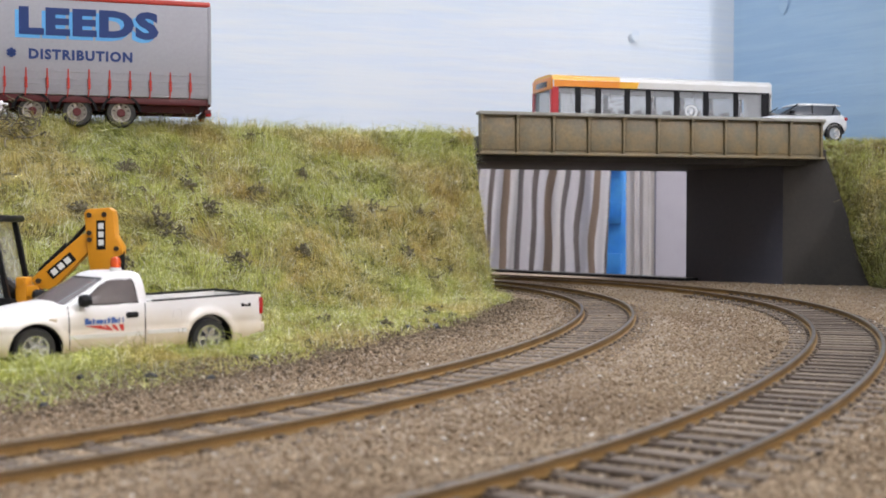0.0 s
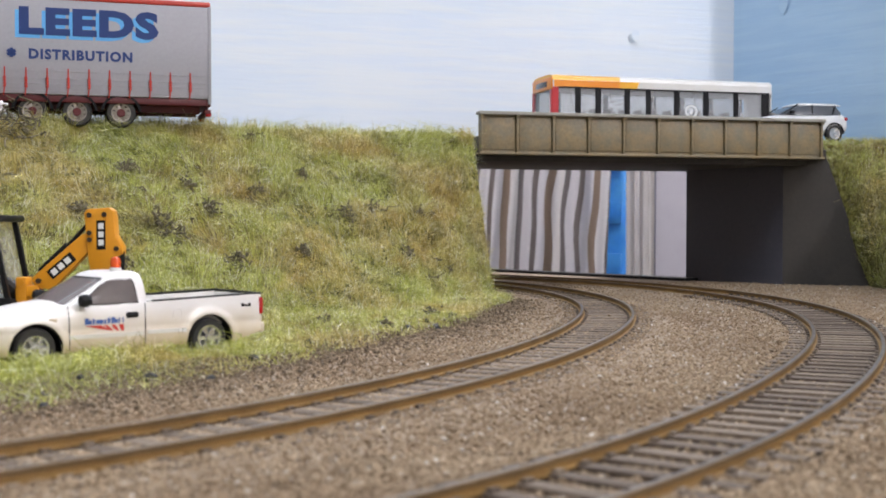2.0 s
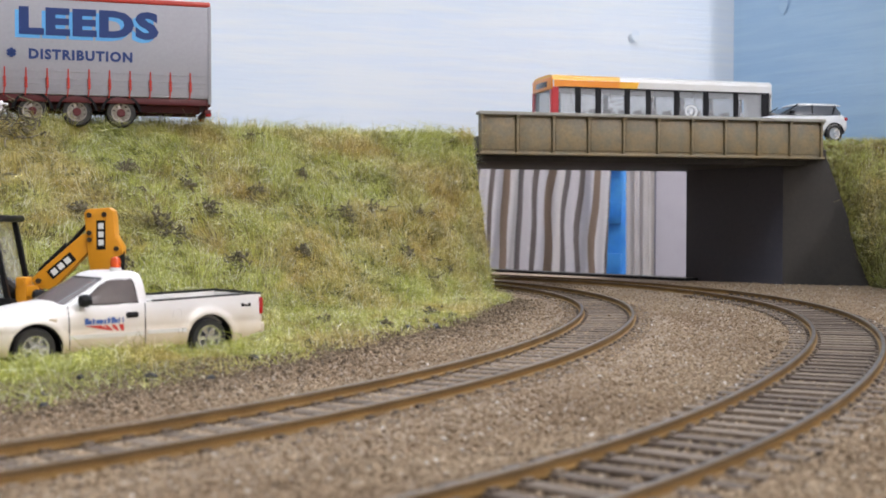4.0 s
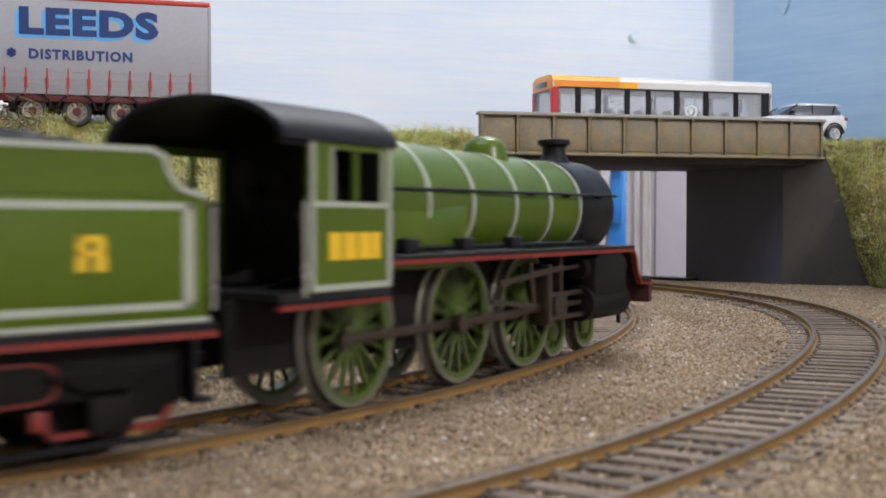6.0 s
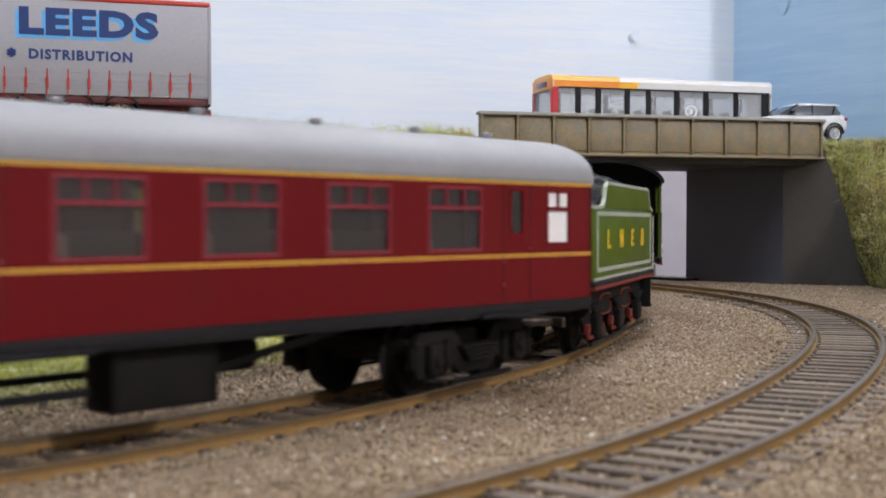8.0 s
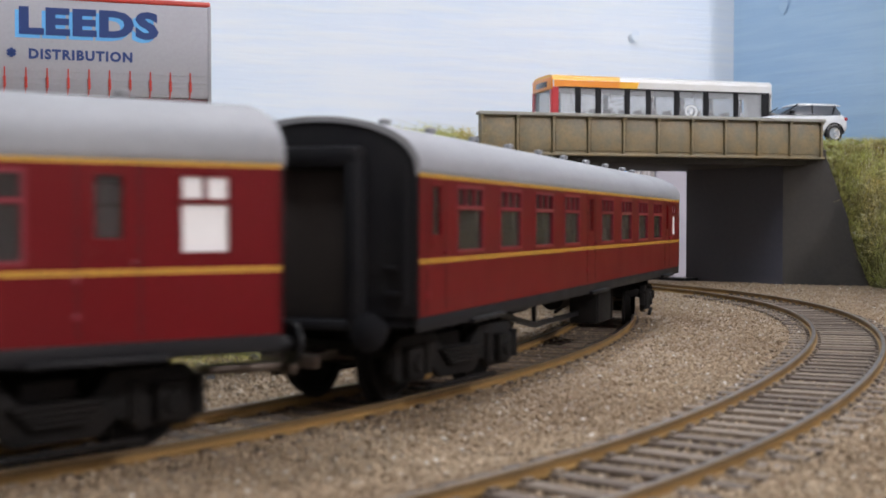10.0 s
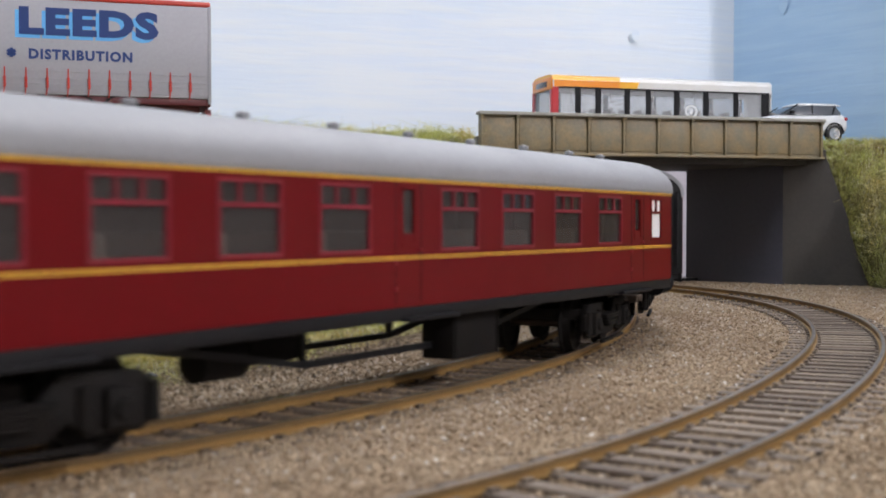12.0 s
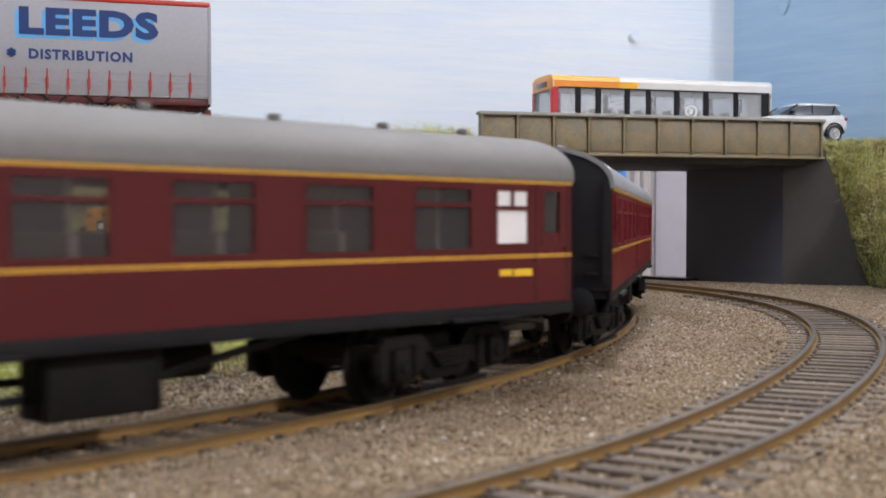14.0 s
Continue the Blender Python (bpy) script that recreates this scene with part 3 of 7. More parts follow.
def build_ballast():
    rng = np.random.default_rng(5)
    n = 190000
    y = 95 + 600 * rng.random(n) ** 1.6
    x = rng.uniform(-0.42, 0.42, n) * y
    # keep the crumbs off the rails' tops
    dist = np.full(n, 1e9)
    sl = np.zeros(n)
    near = np.zeros(n, int)
    for which, line in enumerate((INNER, OUTER)):
        px, py, _ = line.point(np.arange(-200, 700, 3.0))
        for i0 in range(0, n, 20000):
            i1 = slice(i0, i0 + 20000)
            d = np.hypot(x[i1, None] - px, y[i1, None] - py).min(1)
            near[i1] = np.where(d < dist[i1], which, near[i1])
            dist[i1] = np.minimum(dist[i1], d)
    keep = ((dist > 9.6) | (dist < 7.4)) & ((dist > 15.5) | (rng.random(n) < np.where(near == 0, 0.95, 0.75)))
    keep &= ~((dist < 7.5) & (near == 1) & (rng.random(n) < 0.12))
    x, y, dist = x[keep], y[keep], dist[keep]
    z = np.where(dist < 8, -2.5, np.where(dist < 15.5, -2.1, -3.5)) + rng.uniform(-0.3, 0.25, len(x))
    z = z + 1.15 * np.clip((33 - dist) / 16, 0, 1) * (dist > 15.5)
    stones("ballast_stones", np.stack([x, y, z], -1), 0.26, 0.52, 6, "loose grey-brown ballast granules between the tracks")
    # dark earth worked into the ballast along the toe of the bank
    n = 11000
    u, v = rng.uniform(0.3, 1.0, n), np.abs(rng.normal(0, 0.16, n))
    toe = np.array([bank_point(a, b) for a, b in zip(u, v)])
    out = rng.exponential(9.0, n) * (0.6 + 0.6 * np.sin(u * 40) ** 2)
    toe[:, 0] += out * 0.80
    toe[:, 1] -= out * 0.60
    toe[:, 2] = np.maximum(toe[:, 2], -3.2) + rng.uniform(-0.2, 0.3, n)
    far = np.full(n, 1e9)
    px, py, _ = INNER.point(np.arange(-200, 700, 3.0))
    for i0 in range(0, n, 5000):
        i1 = slice(i0, i0 + 5000)
        far[i1] = np.hypot(toe[i1, 0, None] - px, toe[i1, 1, None] - py).min(1)
    stones("toe_earth", toe[far > 17], 0.2, 0.5, 8, "dark brown earth crumbs along the foot of the bank", M_EARTH)


def rail_mesh(line, off, s0, s1, name, parent):
    prof = [(-1.0, -2.0), (1.0, -2.0), (1.0, -1.75), (0.28, -1.55), (0.28, -0.9), (0.62, -0.75), (0.62, -0.12), (0.42, 0.0), (-0.42, 0.0), (-0.62, -0.12), (-0.62, -0.75),
            (-0.28, -0.9), (-0.28, -1.55), (-1.0, -1.75)]
    bm = B()
    prev = None
    for s in np.arange(s0, s1, 4.0):
        x, y, a = line.point(s)
        nx, ny = -math.sin(a), math.cos(a)
        ring = [bm.verts.new((x + nx * (off + u), y + ny * (off + u), w)) for u, w in prof]
        if prev:
            n = len(prof)
            for k in range(n):
                f = bm.faces.new((prev[k], ring[k], ring[(k + 1) % n], prev[(k + 1) % n]))
                f.material_index = 1 if k == 7 else 2 if k in (5, 6, 8, 9) else 0
        prev = ring
    bmesh.ops.recalc_face_normals(bm, faces=bm.faces[:])
    return part(name, bm, [M_RAIL, M_RAILTOP, M_RAILSIDE], parent, "brown rail with a worn steel head", 50)


def ballast_bed(line, top, parent):
    """A low bed of packed ballast under the sleepers, with sloping shoulders."""
    ss = np.arange(-200, 720, 4.0)
    x, y, a = line.point(ss)
    rows = []
    for off, z in ((-34, -3.9), (-17, top), (17, top), (34, -3.9)):
        rows.append(np.stack([x - np.sin(a) * off, y + np.cos(a) * off, np.full(len(ss), z)], -1))
    v = np.stack(rows, 1)
    idx = np.arange(len(ss) * 4).reshape(-1, 4)
    f = np.concatenate([np.stack([idx[:-1, k], idx[1:, k], idx[1:, k + 1], idx[:-1, k + 1]], -1) for k in range(3)])
    return arrays_mesh("ballast_bed", v.reshape(-1, 3), f, M_BALLAST, "", "packed brown ballast bed", parent)


def build_track(name, line, s0, s1, label, buried):
    root = empty(name, Matrix(), label, "railway track", "tracks")
    ballast_bed(line, -2.35 if buried else -2.75, root)
    for off in (8.87, -8.87):
        rail_mesh(line, off, s0, s1, "rail", root)
    bm = B()
    box(bm, -1.7, 1.7, -15.5, 15.5, -3.6, -1.75, 0.15)
    sleeper = put("sleeper", bm, M_SLEEPER, 0, root)
    bm = B()
    for side in (-1, 1):
        for d in (-1, 1):
            box(bm, -0.9, 0.9, side * 8.87 + d * 1.5 - 0.5, side * 8.87 + d * 1.5 + 0.5, -1.8, -1.25, 0.1)
    chair = put("rail_chair", bm, M_SLEEPER, 0, sleeper)
    first = True
    rng = random.Random(3)
    for s in np.arange(-60, 640, 7.2):
        x, y, a = line.point(s)
        m = at(x, y, rng.uniform(-0.12, 0.05) - buried, math.degrees(a) + rng.uniform(-0.8, 0.8))
        if first:
            sleeper.matrix_basis, first = m, False
            continue
        for src, par in ((sleeper, root),):
            o = src.copy()
            scene.collection.objects.link(o)
            o.parent, o.matrix_basis = par, m
            c = chair.copy()
            scene.collection.objects.link(c)
            c.parent = o


# ------------------------------------------------------------------ bridge
GL, GR = Vector((19, 610, 0)), Vector((210, 660, 0))


def build_bridge():
    d = (GR - GL)
    L = d.length
    yaw = math.degrees(math.atan2(d.y, d.x))
    root = empty("road_bridge", at(GL.x, GL.y, 0, yaw), "plate girder road bridge in weathered olive-brown paint", "bridge")
    bm = B()
    box(bm, 0, L, 0, 3, 67.5, 86.5)
    web = part("front_girder", bm, M_GIRDER, root)
    n = 10
    for k in range(n):
        bm = B()
        x0, x1 = L * k / n + 1.2, L * (k + 1) / n - 0.8
        box(bm, x0, x1, -0.7, 0.6, 68.8, 85.4, 0.35)
        part("panel", bm, M_GIRDER, web)
    for k in range(n + 1):
        bm = B()
        x = min(max(L * k / n, 0.6), L - 0.6)
        box(bm, x - 0.55, x + 0.55, -2.0, 0, 67.6, 86.4, 0.12)
        box(bm, x - 1.0, x + 1.0, -2.6, 0, 85.2, 87.2, 0.15)
        part("stiffener", bm, M_GIRDER, web)
    bm = B()
    box(bm, -1, L + 1, -3.2, 4, 86.6, 88.3, 0.3)
    part("top_flange", bm, M_GIRDERTOP, root, "paler worn top flange")
    bm = B()
    box(bm, -1, L + 1, -2.6, 4, 66.2, 67.5, 0.2)
    part("bottom_flange", bm, M_GIRDER, root)
    bm = B()
    for k in range(n * 4):
        x = L * (k + 0.5) / (n * 4)
        cyl(bm, (x, -0.7, 84.6), (x, -1.0, 84.6), 0.28, 0.2, 6)
        cyl(bm, (x, -0.7, 69.6), (x, -1.0, 69.6), 0.28, 0.2, 6)
    part("rivet_rows", bm, M_GIRDER, web)
    bm = B()
    box(bm, -4, L + 6, 4, 92, 63, 72, 0.3)
    part("deck", bm, M_WING, root)
    bm = B()
    box(bm, 0, L, 92, 95, 66, 80, 0.3)
    part("rear_girder", bm, M_GIRDER, root)
    # road on the deck and along the bank top
    bm = B()
    box(bm, -300, L + 40, 12, 90, 72.2, 76.4)
    ob = put("road", bm, M_ROAD, 0)
    ob.matrix_world = at(GL.x, GL.y, 0, yaw)
    tagged(ob, "grey road surface over the bridge", "road", "", "structure")
    # abutment and wing wall
    bm = B()
    prism(bm, [(191, 667), (148, 722), (158, 731), (201, 676)], -6, 67, "xy")
    tagged(put("abutment_right", bm, M_ABUT, 0), "smooth dark grey abutment wall under the bridge", "abutment", "", "structure")
    bm = B()
    v = [(191, 667, -6), (236, 648, -6), (212, 658, 67.5), (191, 667, 67.5)]
    f = [bm.verts.new(p) for p in v]
    g = [bm.verts.new((p[0] + 1.4, p[1] + 3.4, p[2])) for p in v]
    bm.faces.new(f)
    bm.faces.new(g[::-1])
    for i in range(4):
        bm.faces.new((f[i], g[i], g[(i + 1) % 4], f[(i + 1) % 4]))
    bmesh.ops.recalc_face_normals(bm, faces=bm.faces[:])
    tagged(put("wing_wall", bm, M_WING, 0), "sloping dark brown wing wall beside the bridge", "wall", "", "structure")


build_room()
build_behind()
build_sky()
build_banks()
build_bridge()
build_track("inner_track", INNER, -1700, 1300, "curved model track half sunk in brown ballast", 0.35)
build_track("outer_track", OUTER, -240, 900, "curved model track with grey weathered sleepers", 0.0)
build_ballast()


# ------------------------------------------------------------------ rolling stock: materials
M_MAROON = worn("maroon_paint", (0.122, 0.0022, 0.0045), (0.096, 0.003, 0.0045), 0.36, 0, 35, 900, 0.5, 0.03, 0.0)
M_MAROON2 = worn("brown_maroon_paint", (0.085, 0.011, 0.012), (0.065, 0.012, 0.011), 0.42, 0, 35, 900, 0.5, 0.03, 0.0)
M_FRAMERED = worn("window_frame_red", (0.19, 0.008, 0.02), (0.14, 0.008, 0.016), 0.35, 0, 60, 900, 0.3, 0.02)
M_ROOF = worn("grey_roof", (0.265, 0.27, 0.285), (0.215, 0.218, 0.23), 0.62, 0, 40, 700, 0.5, 0.06)
M_ROOF2 = worn("dusty_grey_roof", (0.185, 0.178, 0.172), (0.16, 0.15, 0.145), 0.7, 0, 40, 700, 0.6, 0.08)
M_YELLOW = worn("lining_yellow", (0.62, 0.33, 0.03), (0.48, 0.25, 0.03), 0.45, 0, 80, 900, 0.4, 0.0)
M_GREEN = worn("apple_green", (0.070, 0.112, 0.006), (0.054, 0.088, 0.006), 0.33, 0, 35, 900, 0.4, 0.02, 0.05)
M_WHEELGREEN = worn("wheel_green", (0.062, 0.098, 0.012), (0.06, 0.08, 0.03), 0.4, 0, 120, 900, 0.6, 0.05)
M_LINE = worn("pale_lining", (0.36, 0.39, 0.33), (0.28, 0.30, 0.26), 0.45, 0, 80, 900, 0.4, 0.0)
M_REDLINE = worn("red_lining", (0.20, 0.016, 0.010), (0.10, 0.018, 0.012), 0.5, 0, 120, 900, 0.6, 0.05)
M_LETTER = worn("yellow_transfer", (0.78, 0.50, 0.02), (0.65, 0.4, 0.02), 0.45, 0, 80, 900, 0.3, 0.0)
M_DOORDARK = worn("gangway_brown", (0.030, 0.022, 0.019), (0.02, 0.016, 0.014), 0.7, 0, 60, 900, 0.5, 0.1)
M_COAL = worn("coal", (0.009, 0.009, 0.010), (0.02, 0.02, 0.021), 0.55, 0, 250, 1500, 0.7, 0.5)
M_STEEL = worn("oily_steel", (0.10, 0.078, 0.064), (0.05, 0.038, 0.03), 0.38, 0.75, 150, 1500, 0.6, 0.1)
M_TREAD = worn("bright_tyre_steel", (0.24, 0.24, 0.19), (0.14, 0.13, 0.10), 0.4, 0.6, 150, 1500, 0.5, 0.1)
M_FROST = worn("frosted_pane", (0.82, 0.82, 0.82), (0.75, 0.75, 0.75), 0.5, 0, 60, 900, 0.2, 0.0)
M_SEAT = worn("seat_moulding", (0.16, 0.13, 0.10), (0.09, 0.08, 0.07), 0.7, 0, 60, 900, 0.5, 0.1)
M_INSIDE = worn("carriage_lining", (0.15, 0.12, 0.10), (0.10, 0.085, 0.075), 0.7, 0, 60, 900, 0.4, 0.1)
M_CABCREAM = worn("cab_cream", (0.45, 0.42, 0.30), (0.3, 0.27, 0.2), 0.6, 0, 60, 900, 0.5, 0.1)
M_PANE = glass("carriage_pane", (0.09, 0.08, 0.078), 0.05, 0.30)
M_COAL.node_tree.nodes["Principled BSDF"].inputs["Specular IOR Level"].default_value = 0.10
for m_, v_ in ((M_MAROON, 0.17), (M_MAROON2, 0.2), (M_GREEN, 0.26), (M_ROOF, 0.2), (M_ROOF2, 0.2)):
    m_.node_tree.nodes["Principled BSDF"].inputs["Specular IOR Level"].default_value = v_
M_BEAM = worn("beam_red", (0.055, 0.010, 0.008), (0.03, 0.012, 0.01), 0.6, 0, 120, 900, 0.6, 0.05)


def wheelset(name, x, r, parent, mat, spokes=0, tread=M_TREAD, crank=0.0, y_out=9.4, dy=0.0):
    """An axle with two wheels, origin on the axle: tyre, rim, spokes, hub; a balance weight on driven wheels."""
    root = new(name)
    root.empty_display_size = 0.005
    root.parent = parent
    root.location = (x * MM, dy * MM, r * MM)
    bm = B()
    cyl(bm, (0, -y_out, 0), (0, y_out, 0), 1.5 if spokes else 1.1, seg=12)
    part("axle", bm, M_STEEL, root)
    for side in (-1, 1):
        a, b = side * (y_out - 2.6), side * y_out
        bm = B()
        lathe(bm, [(r - 1.0, a), (r + 0.75, a), (r + 0.75, a + side * 0.5), (r, a + side * 0.8), (r - 0.1, b), (r - 1.0, b)], "y", (0, 0, 0), 48, 0, True)
        part("tyre", bm, tread, root)
        bm = B()
        if spokes:
            lathe(bm, [(r - 2.0, a + side * 0.4), (r - 0.95, a + side * 0.4), (r - 0.95, b + side * 0.05), (r - 2.0, b - side * 0.1)], "y", (0, 0, 0), 48, 0, True)
            part("rim", bm, mat, root)
            for k in range(spokes):
                bm = B()
                an = 2 * math.pi * k / spokes
                c, s_ = math.cos(an), math.sin(an)
                cyl(bm, (2.2 * c, b - side * 0.9, 2.2 * s_), ((r - 1.7) * c, b - side * 0.9, (r - 1.7) * s_), 0.62, 0.42, 6)
                part("spoke", bm, mat, root)
            bm = B()
            lathe(bm, [(0.6, a), (2.6, a + side * 0.3), (2.6, b), (1.7, b + side * 0.35), (0.6, b + side * 0.35)], "y", (0, 0, 0), 20)
            if crank:
                box(bm, -1.6, crank + 1.4, min(b - side * 0.5, b + side * 0.3), max(b - side * 0.5, b + side * 0.3), -1.4, 1.4, 0.4)
                pts = [((r - 1.6) * math.cos(q), (r - 1.6) * math.sin(q)) for q in np.linspace(math.pi - 0.62, math.pi + 0.62, 9)]
                prism(bm, pts, b - side * 0.7, b + side * 0.1, "xz")
            part("hub", bm, mat, root)
        else:
            lathe(bm, [(0.6, a), (r - 0.95, a + side * 0.5), (r - 0.95, b - side * 0.3), (r * 0.6, b - side * 0.9), (1.6, b - side * 0.4), (0.6, b)], "y", (0, 0, 0), 32)
            part("wheel_disc", bm, mat, root)
    return root


# ------------------------------------------------------------------ coach
def window_mesh(w, z0, z1, bar_z, dividers, depth, frame_w=0.55):
    """Frame of one window, centred on x = 0, on the plane y = 0 facing -y."""
    bm = B()
    f = frame_w
    box(bm, -w / 2 - 0.3, w / 2 + 0.3, -0.14, depth, z0 - 0.3, z0 + f * 0.6)
    box(bm, -w / 2 - 0.3, w / 2 + 0.3, -0.10, depth, z1 - f * 0.6, z1 + 0.3)
    for sx in (-1, 1):
        box(bm, sx * w / 2 - f / 2, sx * w / 2 + f / 2, -0.12, depth, z0, z1)
    if bar_z:
        box(bm, -w / 2, w / 2, -0.2, depth, bar_z - 0.35, bar_z + 0.35)
        for k in range(dividers):
            x = w * ((k + 1) / (dividers + 1) - 0.5)
            box(bm, x - 0.25, x + 0.25, -0.1, depth, bar_z, z1)
    return bm


def coach(name, label, openings, paint, frame_mat, roof_mat, plaque, rear_open=True):
    """A carriage, 242 long, forward = +x. openings: (centre, width, kind) on the side seen."""
    root = empty(name, Matrix(), label, "railway coach", "coaches of the train")
    L, W = 121.0, 18.2
    z_sole, z_red, z_w0, z_w1, z_top = 13.6, 16.0, 25.7, 37.4, 39.6
    # body side with its openings cut out, once for each flank
    for flank in (-1, 1):
        bm = B()
        y0, y1 = (-W, -W + 0.9) if flank < 0 else (W - 0.9, W)
        ops = sorted((c - w / 2, c + w / 2, k) for c, w, k in openings)
        xs = [-L] + [v for a, b, _ in ops for v in (a, b)] + [L]
        for a, b in zip(xs, xs[1:]):
            box(bm, a, b, y0, y1, z_red, z_w0)
            box(bm, a, b, y0, y1, z_w1, z_top)
        for a, b in zip(xs[::2], xs[1::2]):
            box(bm, a, b, y0, y1, z_w0, z_w1)
        for c, w, k in openings:
            if k in ("door", "wc"):
                lo = 29.0 if k == "door" and w < 6 else 26.6
                box(bm, c - w / 2, c + w / 2, y0, y1, z_w0, lo)
        bmesh.ops.remove_doubles(bm, verts=bm.verts[:], dist=0.01)
        bm.verts.index_update()
        seen = {}
        for f in bm.faces[:]:
            seen.setdefault(tuple(sorted(v.index for v in f.verts)), []).append(f)
        bmesh.ops.delete(bm, geom=[f for fs in seen.values() if len(fs) > 1 for f in fs], context="FACES_ONLY")
        bmesh.ops.recalc_face_normals(bm, faces=bm.faces[:])
        side = part("body_side", bm, paint, root, "", 0)
        ys = -W if flank < 0 else W
        turn = 0 if flank < 0 else 180
        for c, w, k in openings:
            z0 = {"big": z_w0 + 0.3, "plain": z_w0 + 0.3, "wc": 26.8, "door": 27.0}[k]
            fr = part("window_frame", window_mesh(w, z0, z_w1 - 0.3, {"big": 33.5, "plain": 34.0, "wc": 33.6, "door": 0}[k], {"big": 2, "plain": 0, "wc": 1, "door": 0}[k], 0.5),
                      frame_mat if k == "big" else paint, side)
            fr.matrix_basis = at(c, ys, 0, turn)
            bm = B()
            box(bm, -w / 2, w / 2, 0.35, 0.5, z0, z_w1 - 0.3)
            pn = part("pane", bm, M_FROST if k == "wc" else M_PANE, side, "frosted white pane" if k == "wc" else "", 0)
            pn.matrix_basis = at(c, ys, 0, turn)
            pn.visible_shadow = k == "wc"
            if k == "door":
                bm = B()
                e = flank * 0.08
                for dx in (-w / 2 - 2.0, w / 2 + 2.0):
                    box(bm, c + dx - 0.09, c + dx + 0.09, ys - 0.06, ys + 0.06, z_red + 0.6, z_top - 1.2)
                part("door_joint", bm, M_BLACK, side, "dark door shut line")
                bm = B()
                cyl(bm, (c + w / 2 + 1.2, ys + flank * 0.1, 26.0), (c + w / 2 + 1.2, ys + flank * 0.7, 26.0), 0.3, seg=8)
                for hz in (19, 23.5):
                    box(bm, c - w / 2 - 2.5, c - w / 2 - 1.7, ys - 0.3, ys + 0.3, hz, hz + 0.8, 0.1)
                part("door_handle", bm, frame_mat, side)
        # lining
        for z, h in ((38.4, 0.62), (24.75, 0.72)):
            bm = B()
            box(bm, -L + 0.1, L - 0.1, ys - 0.05, ys + 0.05, z - h / 2, z + h / 2)
            part("lining", bm, M_YELLOW, side, "thin orange-yellow lining")
        bm = B()
        box(bm, -L + 0.1, L - 0.1, ys - 0.07, ys + 0.07, 24.66, 24.80)
        box(bm, -L + 0.1, L - 0.1, ys - 0.07, ys + 0.07, 38.35, 38.45)
        part("lining_core", bm, M_BLACK, side, "fine black centre of the lining")
        # solebar and step board
        bm = B()
        box(bm, -L, L, ys - 0.7 if flank > 0 else ys + 0.1, ys - 0.1 if flank > 0 else ys + 0.7, z_sole, z_red - 0.05, 0.15)
        part("solebar", bm, M_BLACK, root)
        for x in (-88, 0, 96):
            bm = B()
            box(bm, x - 9, x + 9, ys - 0.9, ys + 0.9, z_sole - 0.2, z_sole + 0.6, 0.15)
            part("step_board", bm, M_BLACK, root)
    if plaque:
        for k, (x0, x1) in enumerate(((100.0, 103.4), (103.9, 109.0))):
            bm = B()
            box(bm, x0, x1, -W - 0.06, -W, 21.2 - 0.12 * k, 22.4, 0.0)
            part("number_bar", bm, M_LETTER, root, "small yellow lettering bar")
    # floor, ends, compartments
    bm = B()
    box(bm, -L + 0.4, L - 0.4, -W + 1, W - 1, z_red - 1.6, z_red + 0.4)
    part("floor_pan", bm, M_BLACK, root)
    arc = [(-W, z_red), (-W, z_top)] + [(W * math.cos(q), z_top + 8.2 * math.sin(q)) for q in np.linspace(math.pi - 0.12, 0.12, 15)] + [(W, z_top), (W, z_red)]
    for ex in (-1, 1):
        bm = B()
        prism(bm, arc, ex * L - ex * 0.9, ex * L + ex * 0.15, "yz", 0.3)
        end = part("coach_end", bm, M_BLACK, root, "matt black end wall")
        # corridor connection: frame with a dark doorway
        bm = B()
        for sy in (-1, 1):
            box(bm, min(ex * L, ex * (L + 4)), max(ex * L, ex * (L + 4)), sy * 8.2 - 1.3, sy * 8.2 + 1.3, 14.5, 41.0, 0.7)
        box(bm, min(ex * L, ex * (L + 4)), max(ex * L, ex * (L + 4)), -9.5, 9.5, 39.5, 43.0, 1.0)
        box(bm, min(ex * L, ex * (L + 4.2)), max(ex * L, ex * (L + 4.2)), -8.0, 8.0, 14.0, 15.6, 0.4)
        part("gangway_frame", bm, M_BLACK, end)
        bm = B()
        box(bm, min(ex * (L + 0.2), ex * (L + 1.0)), max(ex * (L + 0.2), ex * (L + 1.0)), -6.9, 6.9, 15.6, 39.5, 0.2)
        part("gangway_door", bm, M_DOORDARK, end, "dark brown gangway door")
        bm = B()
        for z in (19.5, 23.5):
            box(bm, ex * (L + 0.5) - 0.5, ex * (L + 0.5) + 0.5, -15.0, -12.4, z, z + 0.6, 0.1)
        cyl(bm, (ex * (L + 0.8), -16.4, 18), (ex * (L + 0.8), -16.4, 40), 0.3, seg=8)
        part("end_steps", bm, M_BLACK, end)
        for sy in (-1, 1):
            bm = B()
            cyl(bm, (ex * L, sy * 11.6, 13.9), (ex * (L + 4.5), sy * 11.6, 13.9), 1.4, 1.2, 14)
            lathe(bm, [(0.5, L + 4.4), (3.0, L + 4.5), (3.1, L + 5.0), (1.5, L + 5.5), (0.3, L + 5.6)], "x", (0, sy * 11.6, 13.9), 20)
            if ex < 0:
                bmesh.ops.transform(bm, matrix=Matrix.Identity(4), verts=[])
                for v in bm.verts:
                    if v.co.x > L:
                        v.co.x = -v.co.x
            part("buffer", bm, M_BLACK, root)
        bm = B()
        bar(bm, (ex * (L - 4), 0, 9.5), (ex * (L + 9), 0, 9.5), 5, 1.2, 0, 0.3)
